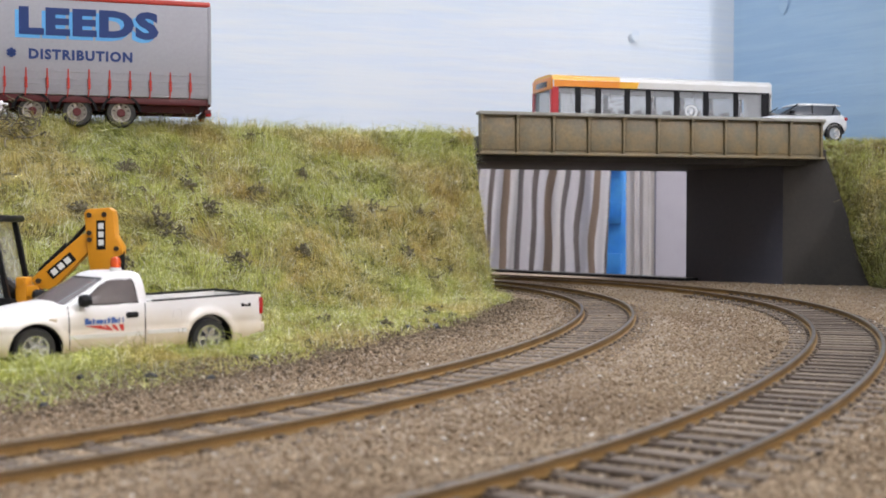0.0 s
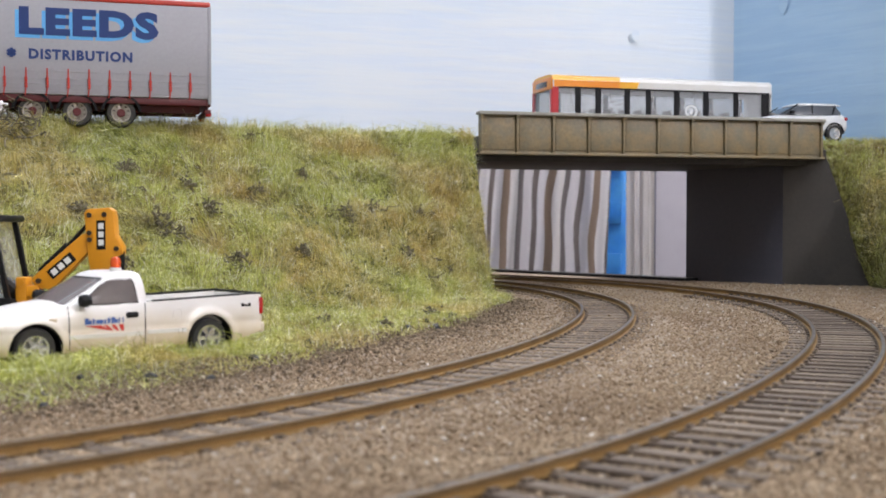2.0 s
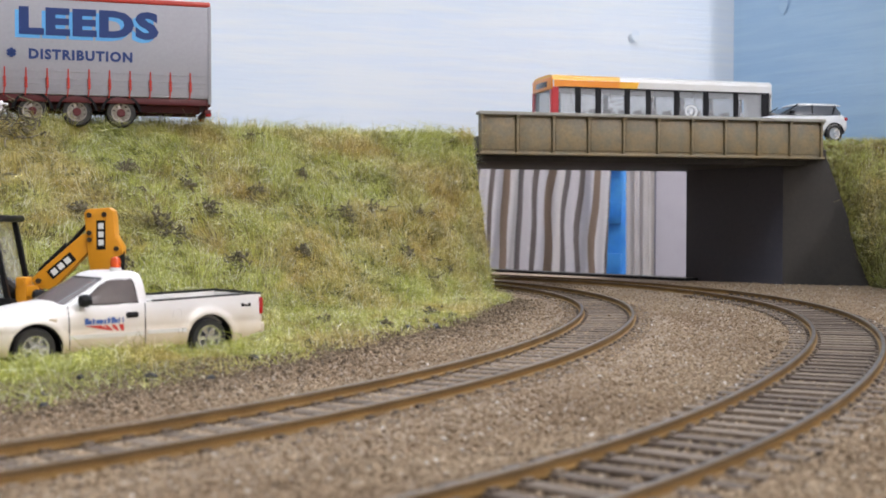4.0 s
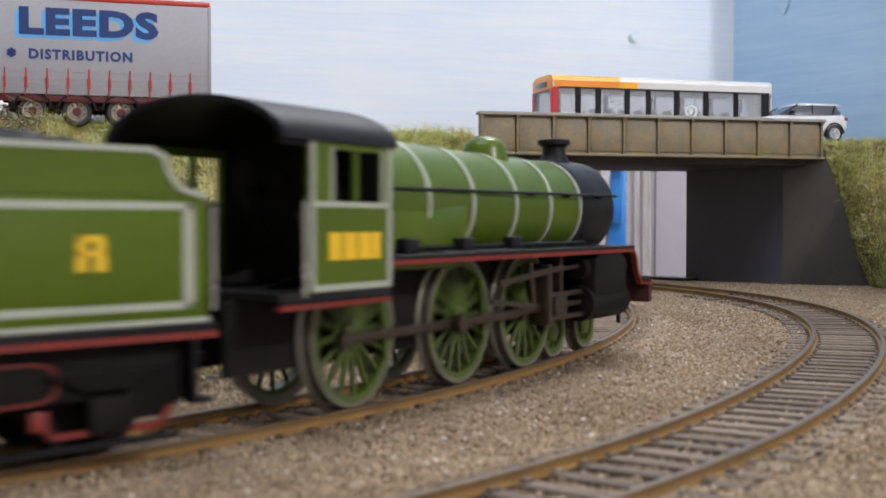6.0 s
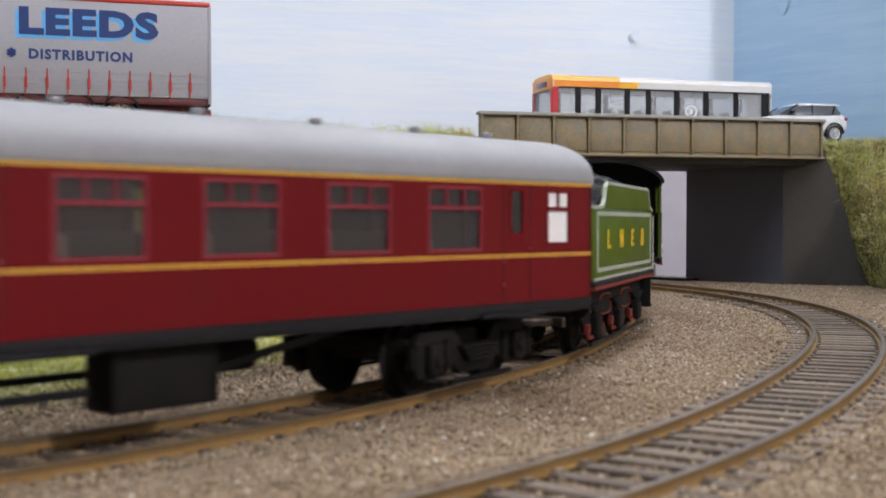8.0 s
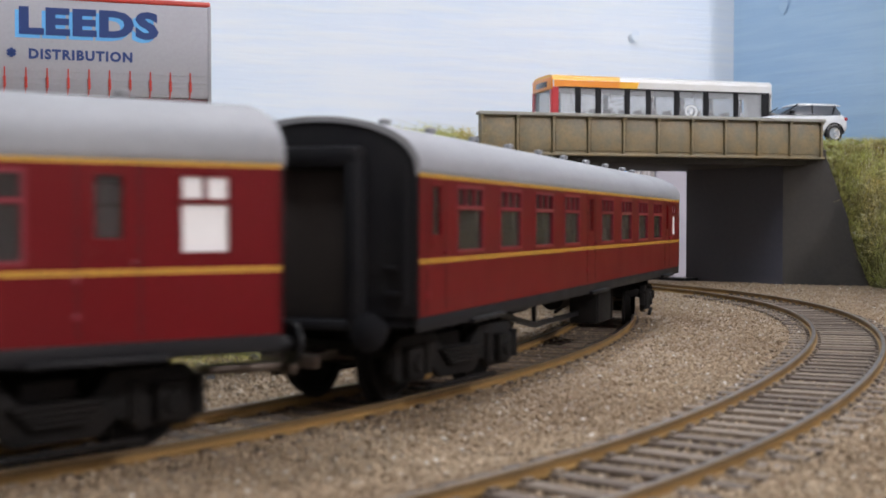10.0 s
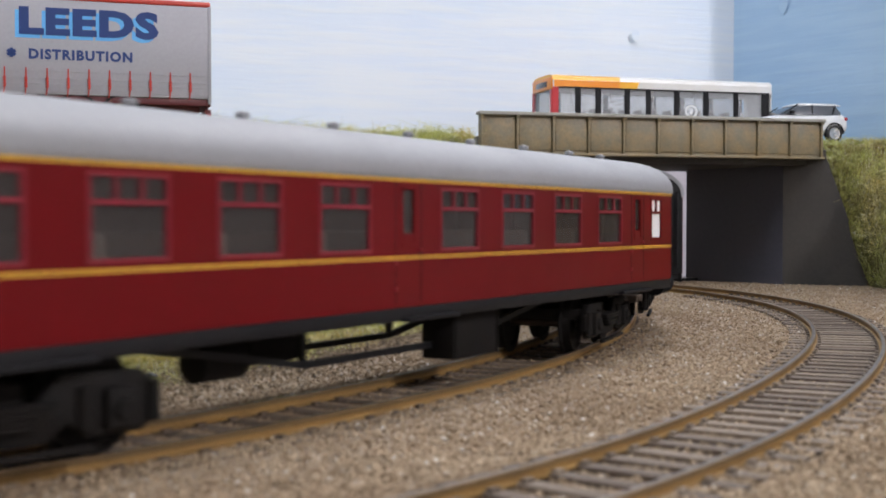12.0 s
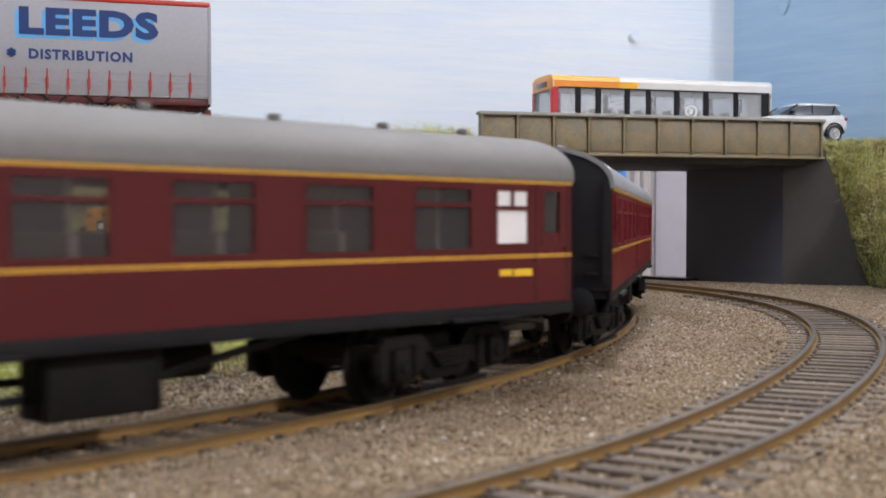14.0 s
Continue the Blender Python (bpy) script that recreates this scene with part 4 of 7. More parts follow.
        box(bm, ex * (L + 8.5) - 0.6, ex * (L + 8.5) + 0.6, -5, 5, 8.5, 10.5, 0.2)
        part("coupling", bm, M_STEEL, root)
    bm = B()
    for x in np.linspace(-100, 90, 9):
        box(bm, x - 0.5, x + 0.5, -W + 6, W - 1, z_red + 0.5, 38)
    part("partition", bm, M_INSIDE, root)
    seat_me = None
    for x in np.linspace(-88, 76, 15):
        bm = B()
        box(bm, x - 2.6, x + 2.6, -W + 2, W - 2, z_red + 0.4, 21.5, 0.6)
        box(bm, x - 0.8, x + 0.8, -W + 2, W - 2, 21, 29.5, 0.5)
        part("seat", bm, M_SEAT, root)
    # roof: rounded shell with ventilators and ribs
    bm = B()
    prof = [(-W - 0.25, z_top - 0.6)] + [((W + 0.25) * math.cos(q), z_top + 8.4 * math.sin(q) ** 0.9) for q in np.linspace(math.pi, 0, 25)] + [(W + 0.25, z_top - 0.6)]
    inner = [(u * 0.96, v - 0.9) for u, v in prof]
    prism(bm, prof + inner[::-1], -L - 0.4, L + 0.4, "yz")
    roof = part("roof", bm, roof_mat, root, "plain grey curved roof", 40)
    for x in (-104, -86, -62, -38, -14, 10, 34, 58, 82, 104):
        for y in ((-6.5, 6.5) if abs(x) < 100 else (-5.0,)):
            bm = B()
            z = z_top + 8.4 * math.sin(math.acos(y / (W + 0.25))) ** 0.9
            cyl(bm, (x, y, z - 0.9), (x, y, z + 0.3), 0.9, 0.8, 10)
            lathe(bm, [(0.3, z + 0.1), (1.15, z + 0.2), (1.1, z + 0.9), (0.3, z + 1.15)], "z", (x, y, 0), 12)
            part("ventilator", bm, roof_mat, roof)
    # underframe
    bm = B()
    box(bm, -22, -6, 6, 15, 5.5, 14, 0.4)
    part("battery_box", bm, M_GRIME, root)
    bm = B()
    box(bm, 14, 32, -14.5, -7, 4.2, 13.6, 0.4)
    for x in (14.8, 31.2):
        box(bm, x - 0.3, x + 0.3, -14.8, -14.4, 4.4, 13.4)
    part("equipment_box", bm, M_GRIME, root)
    for y in (-9, 9):
        bm = B()
        bar(bm, (-62, y, 13), (-26, y, 7.0), 1.0, 1.2)
        bar(bm, (-26, y, 7.0), (26, y, 7.0), 1.0, 1.2)
        bar(bm, (26, y, 7.0), (62, y, 13), 1.0, 1.2)
        for x in (-26, 26):
            bar(bm, (x, y, 7), (x, y, 14), 1.0, 1.0)
        part("truss_rod", bm, M_BLACK, root)
    for x0, x1, y, rr in ((40, 52, 5, 3.4), (-48, -38, -5, 3.0)):
        bm = B()
        cyl(bm, (x0, y, 9), (x1, y, 9), rr, seg=16)
        part("brake_cylinder", bm, M_GRIME, root)
    # bogies
    bogies = []
    for bx in (-87, 90.5):
        bg = new("bogie")
        bg.empty_display_size = 0.005
        bg.parent = root
        bg.location = (bx * MM, 0, 0)
        bogies.append((bg, bx))
        bm = B()
        for sy in (-1, 1):
            y0, y1 = sorted((sy * 12.2, sy * 13.8))
            prism(bm, [(-23, 9.2), (-20, 11.6), (-8, 11.6), (-5, 8.5), (5, 8.5), (8, 11.6), (20, 11.6), (23, 9.2), (23, 5.6), (20, 3.4), (12, 3.4), (9, 5.4), (6, 3.2), (-6, 3.2), (-9, 5.4), (-12, 3.4), (-20, 3.4), (-23, 5.6)], y0, y1, "xz", 0.3)
            for ax in (-16.5, 16.5):
                box(bm, ax - 2.4, ax + 2.4, sy * 14 - 1.3, sy * 14 + 1.3, 4.2, 9.6, 0.5)
                cyl(bm, (ax, sy * 15.2, 6.8), (ax, sy * 15.9, 6.8), 1.6, 1.3, 12)
                for k in (-5.2, 5.2):
                    cyl(bm, (ax + k, sy * 13.9, 4.6), (ax + k, sy * 13.9, 10), 1.0, seg=10)
            for k in range(4):
                box(bm, -7 + k * 0.9, 7 - k * 0.9, sy * 14.2 - 1, sy * 14.2 + 1, 7.8 - k * 0.8, 8.4 - k * 0.8, 0.1)
            box(bm, -12, 12, sy * 14.9 - 0.5, sy * 14.9 + 0.5, 1.8, 2.7, 0.2)
        box(bm, -4, 4, -12, 12, 7, 11, 0.5)
        box(bm, -22, -20, -12, 12, 8, 10.5, 0.3)
        box(bm, 20, 22, -12, 12, 8, 10.5, 0.3)
        bmesh.ops.scale(bm, vec=(0.98, 1, 1), verts=bm.verts[:])
        part("bogie_frame", bm, M_GRIME, bg, "black cast bogie frame with springs")
    sets = []
    for bx in (-87, 90.5):
        for ax in (-14.9, 14.9):
            sets.append((wheelset("wheelset", bx + ax, 6.9, root, M_GRIME, 0, M_GRIME), 6.9, bx, ax))
    return root, sets, bogies


MAIN_WINDOWS = [(110.1, 7.0, "wc"), (97.4, 3.9, "door"), (80.3, 13.7, "big"), (57.2, 13.7, "big"), (33.6, 13.7, "big"), (10.2, 13.7, "big"), (-7.6, 4.2, "door"),
                (-26.2, 13.7, "big"), (-49.6, 13.7, "big"), (-73.2, 13.7, "big"), (-96.8, 13.7, "big"), (-113.4, 4.4, "door")]
LAST_WINDOWS = [(114.7, 5.2, "door"), (103.6, 9.2, "wc"), (85.4, 14.3, "plain"), (62.0, 14.4, "plain"), (38.3, 14.5, "plain"), (14.6, 14.3, "plain"), (-9.2, 14.3, "plain"),
                (-33.0, 14.3, "plain"), (-56.6, 14.3, "plain"), (-80.2, 14.3, "plain"), (-97.5, 9.2, "wc"), (-111.0, 5.2, "door")]


# ------------------------------------------------------------------ locomotive
LB = (34.4, 11.2)   # boiler axis height and radius


def ring(bm, x, r, w, t=0.18):
    lathe(bm, [(r - 0.3, x - w / 2), (r + t, x - w / 2), (r + t, x + w / 2), (r - 0.3, x + w / 2)], "x", (0, 0, LB[0]), 40, 0, True)


def locomotive():
    root = empty("steam_locomotive", Matrix(), "apple green model steam locomotive with black smokebox and red lining", "locomotive")
    zc, r = LB
    bm = B()
    lathe(bm, [(1, -34), (r + 0.9, -34), (r + 0.9, -12), (r + 0.4, 4), (r - 0.1, 30), (r - 0.3, 58), (1, 58)], "x", (0, 0, zc), 48)
    box(bm, -34, 2, -12.0, 12.0, 22.5, 34.4, 1.0)
    boiler = part("boiler", bm, M_GREEN, root, "glossy green boiler barrel")
    for x in (-12.6, 4.9, 24.0, 41.2, 57.4):
        bm = B()
        ring(bm, x, r + (0.95 if x < -12 else 0.5 if x < 5 else 0.1 if x < 30 else -0.05 if x < 50 else -0.1), 1.25)
        part("boiler_band", bm, M_LINE, boiler, "pale grey boiler band")
    bm = B()
    lathe(bm, [(1, 58.2), (r + 0.35, 58.2), (r + 0.35, 76.5), (r - 0.2, 77.3), (r - 1.2, 77.4), (r - 1.6, 78.6), (5.5, 80.2), (1.0, 80.8)], "x", (0, 0, zc), 48)
    box(bm, 60, 75, -8, 8, 21, 27, 0.8)
    smoke = part("smokebox", bm, M_BLACK, root, "matt black smokebox")
    bm = B()
    cyl(bm, (80.6, 0, zc), (82.4, 0, zc), 0.5, seg=8)
    bar(bm, (82.0, -2.4, zc + 0.6), (82.0, 2.4, zc - 0.6), 0.4, 0.4)
    part("door_dart", bm, M_STEEL, smoke)
    bm = B()
    lathe(bm, [(4.6, zc + r - 1.2), (3.6, zc + r + 0.5), (2.9, zc + r + 1.4), (2.8, zc + r + 3.4), (3.2, zc + r + 3.9), (3.9, zc + r + 4.2), (3.9, zc + r + 5.3), (3.0, zc + r + 5.5), (2.4, zc + r + 4.2)],
          "z", (66.5, 0, 0), 28)
    part("chimney", bm, M_BLACK, root)
    bm = B()
    lathe(bm, [(5.4, zc + r - 1.6), (5.0, zc + r - 0.2), (4.75, zc + r + 0.8), (4.5, zc + r + 1.8), (3.9, zc + r + 2.8), (2.9, zc + r + 3.5), (1.6, zc + r + 3.9), (0.3, zc + r + 4.0)], "z", (31.0, 0, 0), 32)
    part("steam_dome", bm, M_GREEN, root)
    bm = B()
    for y in (-1.7, 1.7):
        lathe(bm, [(1.1, zc + r), (1.1, zc + r + 2.2), (1.4, zc + r + 2.4), (0.7, zc + r + 3.6), (0.1, zc + r + 3.7)], "z", (-20, y, 0), 14)
    part("safety_valve", bm, M_STEEL, root)
    for sy in (-1, 1):
        bm = B()
        cyl(bm, (-32, sy * (r + 1.2), 36.8), (76, sy * (r + 1.2), 37.4), 0.33, seg=8)
        for x in (-26, -8, 12, 30, 48, 66):
            cyl(bm, (x, sy * (r - 0.5), 37), (x, sy * (r + 1.3), 37), 0.42, seg=8)
        part("handrail", bm, M_BLACK, root)
    # cab
    cab = new("cab")
    cab.empty_display_size = 0.005
    cab.parent = root
    for sy in (-1, 1):
        bm = B()
        y0, y1 = sorted((sy * 16.2, sy * 17.0))
        box(bm, -55, -33, y0, y1, 20.5, 34.0)
        box(bm, -55, -49.5, y0, y1, 34.0, 43.5)
        box(bm, -36.0, -33, y0, y1, 34.0, 43.5)
        box(bm, -49.5, -36.0, y0, y1, 42.0, 43.5)
        box(bm, -43.4, -42.4, y0, y1, 34.0, 42.0)
        part("cab_side", bm, M_GREEN, cab)
        ys = sy * 17.0
        bm = B()
        for a, b_, z0, z1 in ((-55, -33, 20.6, 21.6), (-55, -33, 33.2, 34.1), (-55, -53.9, 20.6, 43.4), (-34.3, -33, 20.6, 43.4), (-49.9, -49.2, 34, 42.3), (-36.2, -35.6, 34, 42.3)):
            box(bm, a, b_, ys - 0.09, ys + 0.09, z0, z1)
        part("cab_lining", bm, M_LINE, cab, "pale lining round the cab panel")
        for x0, x1 in ((-50.4, -47.2), (-46.6, -43.0), (-42.4, -39.0), (-38.6, -36.4)):
            bm = B()
            box(bm, x0, x1, ys - 0.11, ys + 0.11, 25.2, 29.4, 0.0)
            part("number_bar", bm, M_LETTER, cab, "yellow figure shown as a plain bar")
        bm = B()
        box(bm, -62, -33, min(ys, ys - sy * 1.2), max(ys, ys - sy * 1.2), 18.9, 20.5, 0.2)
        part("cab_valance", bm, M_BLACK, cab, "black valance under the cab")
        bm = B()
        box(bm, -62, -33, min(ys + sy * 0.05, ys - sy * 1.0), max(ys + sy * 0.05, ys - sy * 1.0), 18.2, 18.9)
        part("valance_lining", bm, M_REDLINE, cab, "thin red lining along the valance")
        bm = B()
        cyl(bm, (-56.3, ys, 20), (-56.3, ys, 34), 0.3, seg=8)
        part("cab_handrail", bm, M_CHROME, cab)
    bm = B()
    arc = [(-17, 43.0)] + [(17.6 * math.cos(q), 43.0 + 7.0 * math.sin(q)) for q in np.linspace(math.pi, 0, 21)]
    inner = [(u * 0.95, v - 0.8) for u, v in arc]
    prism(bm, arc + inner[::-1], -62, -32, "yz")
    part("cab_roof", bm, M_BLACK, cab, "black arched cab roof", 40)
    bm = B()
    prism(bm, [(-16.4, 21)] + [(16.4 * math.cos(q), 43 + 6.6 * math.sin(q)) for q in np.linspace(math.pi, 0, 15)] + [(16.4, 21)], -34.5, -33.4, "yz")
    part("cab_front", bm, M_BLACK, cab)
    bm = B()
    box(bm, -40, -34.6, -9, 9, 21, 42, 1.5)
    for k, (y, z) in enumerate(((-5, 36), (0, 38), (5, 36), (-3, 31), (4, 30))):
        cyl(bm, (-40.2, y, z), (-41.4, y, z), 1.3, seg=12)
    part("backhead", bm, M_GRIME, cab)
    bm = B()
    box(bm, -60, -34, -16, 16, 19.5, 20.6)
    part("cab_floor", bm, M_GRIME, cab)
    # running plate and frames
    bm = B()
    box(bm, -33, 77, -16.8, 16.8, 24.7, 25.5, 0.15)
    prism(bm, [(77, 25.5), (79.2, 23.6), (80.4, 20), (82.5, 17.4), (90, 16.9), (90, 16.2), (82.0, 16.6), (79.6, 19.6), (78.4, 23), (76.6, 24.7)], -16.2, 16.2, "xz")
    part("running_plate", bm, M_BLACK, root)
    for sy in (-1, 1):
        bm = B()
        y0, y1 = sorted((sy * 15.6, sy * 16.85))
        box(bm, -33, 76.6, y0, y1, 23.9, 24.72)
        prism(bm, [(76.6, 24.7), (78.6, 23.0), (79.8, 19.4), (82.2, 16.4), (90, 16.0), (90, 15.4), (81.6, 15.8), (79.0, 19.0), (77.6, 22.6), (76.2, 24.0)], y0, y1, "xz")
        part("valance", bm, M_REDLINE, root, "thin red lining under the running plate")
    bm = B()
    for y in (-6.2, 6.2):
        prism(bm, [(-62, 8), (-62, 19), (-34, 24.4), (76, 24.4), (80, 18), (88, 16), (88, 11), (72, 9.5), (60, 12), (46, 9), (40, 8)], y - 0.5, y + 0.5, "xz")
    box(bm, -30, 70, -5.5, 5.5, 12, 24)
    part("main_frame", bm, M_GRIME, root)
    bm = B()
    box(bm, 88.4, 90.6, -16.2, 16.2, 11.0, 17.0, 0.2)
    part("buffer_beam", bm, M_BEAM, root, "dark red buffer beam")
    for sy in (-1, 1):
        bm = B()
        cyl(bm, (90, sy * 11.6, 14), (94.6, sy * 11.6, 14), 1.7, 1.4, 14)
        lathe(bm, [(0.5, 94.4), (3.0, 94.6), (3.1, 95.2), (1.4, 95.8), (0.2, 95.9)], "x", (0, sy * 11.6, 14), 20)
        part("buffer", bm, M_GRIME, root)
    bm = B()
    bar(bm, (86, 0, 8), (98, 0, 7.5), 6, 1.0, 0, 0.2)
    cyl(bm, (93, -6, 13), (93.6, -6, 5), 0.6, seg=8)
    part("front_coupling", bm, M_BLACK, root)
    # cylinders, slide bars, valve gear
    for sy in (-1, 1):
        bm = B()
        y0, y1 = sorted((sy * 8, sy * 16.6))
        prism(bm, [(54, 11.2), (52.8, 14), (53.4, 22.6), (56, 24.0), (69, 24.0), (72, 22.6), (72.6, 14), (71, 11.2)], y0, y1, "xz", 0.6)
        cyl(bm, (51.4, sy * 13, 12.6), (73.6, sy * 13, 12.6), 4.0, seg=20)
        cyl(bm, (50.4, sy * 13, 20.6), (75.0, sy * 13, 20.6), 2.6, seg=18)
        part("cylinder", bm, M_GRIME, root, "oily dark brown cylinder block")
        bm = B()
        for z in (15.4, 10.4):
            box(bm, 34, 53, sy * 13.6 - 0.7, sy * 13.6 + 0.7, z - 0.5, z + 0.5, 0.15)
        box(bm, 33, 35, sy * 12 - 2.4, sy * 12 + 2.4, 9, 22, 0.3)
        box(bm, 40, 41.2, sy * 11 - 3, sy * 11 + 3, 15, 24.0, 0.2)
        cyl(bm, (24, sy * 13.6, 20.4), (52, sy * 13.4, 21.2), 0.5, seg=8)
        bar(bm, (10, sy * 14.4, 19), (40, sy * 14.4, 21.2), 0.7, 1.1)
        bar(bm, (24, sy * 14.2, 22.6), (26, sy * 14.2, 13.6), 0.7, 1.4)
        bar(bm, (25.4, sy * 14.8, 13.8), (6, sy * 14.8, 15.6), 0.6, 0.9)
        part("valve_gear", bm, M_STEEL, root)
        bm = B()
        prism(bm, [(-14, 23.8), (-12, 25.8), (20, 25.8), (24, 23.8)], *sorted((sy * 9, sy * 15)), "xz", 0.3)
        part("splasher", bm, M_BLACK, root)
        bm = B()
        for x in (-22, -2, 18):
            box(bm, x - 2.2, x + 2.2, sy * 13.4 - 1.2, sy * 13.4 + 1.2, 25.5, 28.2, 0.4)
        cyl(bm, (-30, sy * 12.4, 26.4), (56, sy * 12.4, 26.4), 0.45, seg=8)
        part("pipe_run", bm, M_BLACK, root)
    # leading bogie frame
    bm = B()
    for y in (-7, 7):
        box(bm, 48, 80, y - 0.6, y + 0.6, 5.4, 8.6, 0.3)
    box(bm, 60, 68, -6, 6, 6, 10, 0.4)
    bg = part("bogie_frame", bm, M_GRIME, root)
    bg.location = (0, 3.4 * MM, 0)
    drivers = [(wheelset("driving_wheelset", x, 12.3, root, M_WHEELGREEN, 16, M_TREAD, 4.6 if x > -40 else 0), 12.3) for x in (32.5, 3.5, -32.5)]
    small = [(wheelset("bogie_wheelset", x, 6.2, root, M_WHEELGREEN, 10, M_TREAD, 0, 9.0, dy), 6.2) for x, dy in ((52.5, 2.4), (75.5, 4.6))]
    rods = []
    for sy in (-1, 1):
        bm = B()
        for a, b_ in ((32.5, 3.5), (3.5, -32.5)):
            bar(bm, (a, 0, 0), (b_, 0, 0), 0.7, 1.7, 0, 0.2)
        for a in (32.5, 3.5, -32.5):
            cyl(bm, (a, -0.7, 0), (a, 0.7, 0), 1.6, seg=14)
        rods.append((part("coupling_rod", bm, M_STEEL, root), sy, 10.6))
    mains = []
    for sy in (-1, 1):
        bm = B()
        bar(bm, (0, 0, 0), (40, 0, 0), 0.7, 1.8, 0, 0.25)
        cyl(bm, (0, -0.8, 0), (0, 0.8, 0), 1.9, seg=14)
        cyl(bm, (40, -0.8, 0), (40, 0.8, 0), 1.3, seg=14)
        mains.append((part("connecting_rod", bm, M_STEEL, root), sy, 12.0))
    heads = []
    for sy in (-1, 1):
        bm = B()
        box(bm, -3, 3, -1.4, 1.4, -2.2, 2.2, 0.4)
        cyl(bm, (2, 0, 0), (14, 0, 0), 0.6, seg=8)
        heads.append((part("crosshead", bm, M_STEEL, root), sy, 13.4))
    return root, drivers + small, rods, mains, heads


def tender():
    root = empty("tender", Matrix(), "apple green tender heaped with coal, pale lined panels and dark frame", "tender")
    bm = B()
    box(bm, -41, 41, -16.5, 16.5, 17.4, 34.6, 0.8)
    body = part("tank", bm, M_GREEN, root, "green tank with pale lining")
    for sy in (-1, 1):
        bm = B()
        up = [(-36, 34.4), (-31.5, 34.8), (-29, 36.5), (-28, 39.0), (-26, 40.4), (32, 40.4), (34.0, 39.6), (34.8, 37.4), (36.5, 35.4), (40.4, 34.4)]
        prism(bm, up, *sorted((sy * 15.6, sy * 16.45)), "xz")
        part("raised_side", bm, M_GREEN, body)
        bm = B()
        for (a, za), (b_, zb) in zip(up, up[1:]):
            bar(bm, (a, sy * 16.4, za), (b_, sy * 16.4, zb), 0.7, 0.8)
        bar(bm, (-41, sy * 16.4, 34.5), (-36, sy * 16.4, 34.5), 0.6, 0.8)
        ys = sy * 16.5
        for a, b_, z0, z1 in ((-38.2, 38.6, 32.6, 33.6), (-38.2, 38.6, 19.4, 20.4), (-38.2, -36.4, 19.4, 33.6), (37.0, 38.6, 19.4, 33.6), (-41, 41, 17.5, 18.2)):
            box(bm, a, b_, ys - 0.08, ys + 0.08, z0, z1)
        part("lining", bm, M_LINE, body, "pale grey-green lining")
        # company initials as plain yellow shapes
        for x0, w, parts_ in ((-25.6, 4.2, ((0, 0.36, 0, 1), (0, 1, 0, 0.2))), (-9.4, 4.6, ((0, 0.32, 0, 1), (0.68, 1, 0, 1), (0.3, 0.7, 0.3, 0.72))), (6.6, 4.0, ((0, 0.34, 0, 1), (0, 1, 0, 0.2), (0, 0.85, 0.42, 0.6), (0, 1, 0.8, 1))), (21.6, 4.2, ((0, 0.32, 0, 1), (0, 0.9, 0.82, 1), (0, 0.9, 0.42, 0.58), (0.62, 0.95, 0.5, 0.9), (0.6, 0.98, 0, 0.45)))):
            bm = B()
            for u0, u1, v0, v1 in parts_:
                xs = (x0 + w * u0, x0 + w * u1) if sy < 0 else (-x0 - w * u1, -x0 - w * u0)
                box(bm, *xs, ys - 0.1, ys + 0.1, 24.7 + 4.6 * v0, 24.7 + 4.6 * v1)
            part("yellow_mark", bm, M_LETTER, body, "yellow transfer mark on the side")
        bm = B()
        box(bm, -42, 42, *sorted((sy * 15.2, sy * 17.0)), 16.2, 17.4, 0.2)
        part("footplate_edge", bm, M_BLACK, root)
        bm = B()
        box(bm, -42, 42, *sorted((sy * 15.6, sy * 17.03)), 15.4, 16.25)
        part("footplate_lining", bm, M_REDLINE, root, "red lining along the footplate")
        bm = B()
        prism(bm, [(-41, 15.4), (41, 15.4), (41, 9), (36, 5), (27, 5.0), (24, 8), (10, 8.4), (6, 5), (-6, 5), (-10, 8.4), (-24, 8), (-27, 5), (-36, 5), (-41, 9)], *sorted((sy * 12.6, sy * 13.6)), "xz", 0.2)
        part("outside_frame", bm, M_GRIME, root, "grimy black outside frame")
        for x in (-28, 0, 27):
            bm = B()
            box(bm, x - 3.0, x + 3.0, sy * 14.4 - 1.0, sy * 14.4 + 1.0, 3.8, 8.6, 0.4)
            for k in range(4):
                box(bm, x - 8 + k * 1.4, x + 8 - k * 1.4, sy * 14.2 - 0.8, sy * 14.2 + 0.8, 11.2 - k * 0.6, 11.7 - k * 0.6, 0.1)
            part("axlebox", bm, M_GRIME, root)
            bm = B()
            bar(bm, (x - 7.6, sy * 14.0, 4.0), (x + 7.6, sy * 14.0, 4.0), 0.6, 0.8)
            bar(bm, (x - 7.6, sy * 14.0, 4.0), (x - 9.4, sy * 14.0, 6.4), 0.6, 0.8)
            bar(bm, (x + 7.6, sy * 14.0, 4.0), (x + 9.4, sy * 14.0, 6.4), 0.6, 0.8)
            box(bm, x - 10.6, x - 8.4, sy * 14.2 - 0.6, sy * 14.2 + 0.6, 5, 7.4, 0.2)
            part("red_stay", bm, M_REDLINE, root, "red-lined frame stay")
        bm = B()
        bar(bm, (-36, sy * 14.6, 2.4), (37, sy * 14.6, 2.4), 0.6, 0.8)
        part("brake_rod", bm, M_BLACK, root)
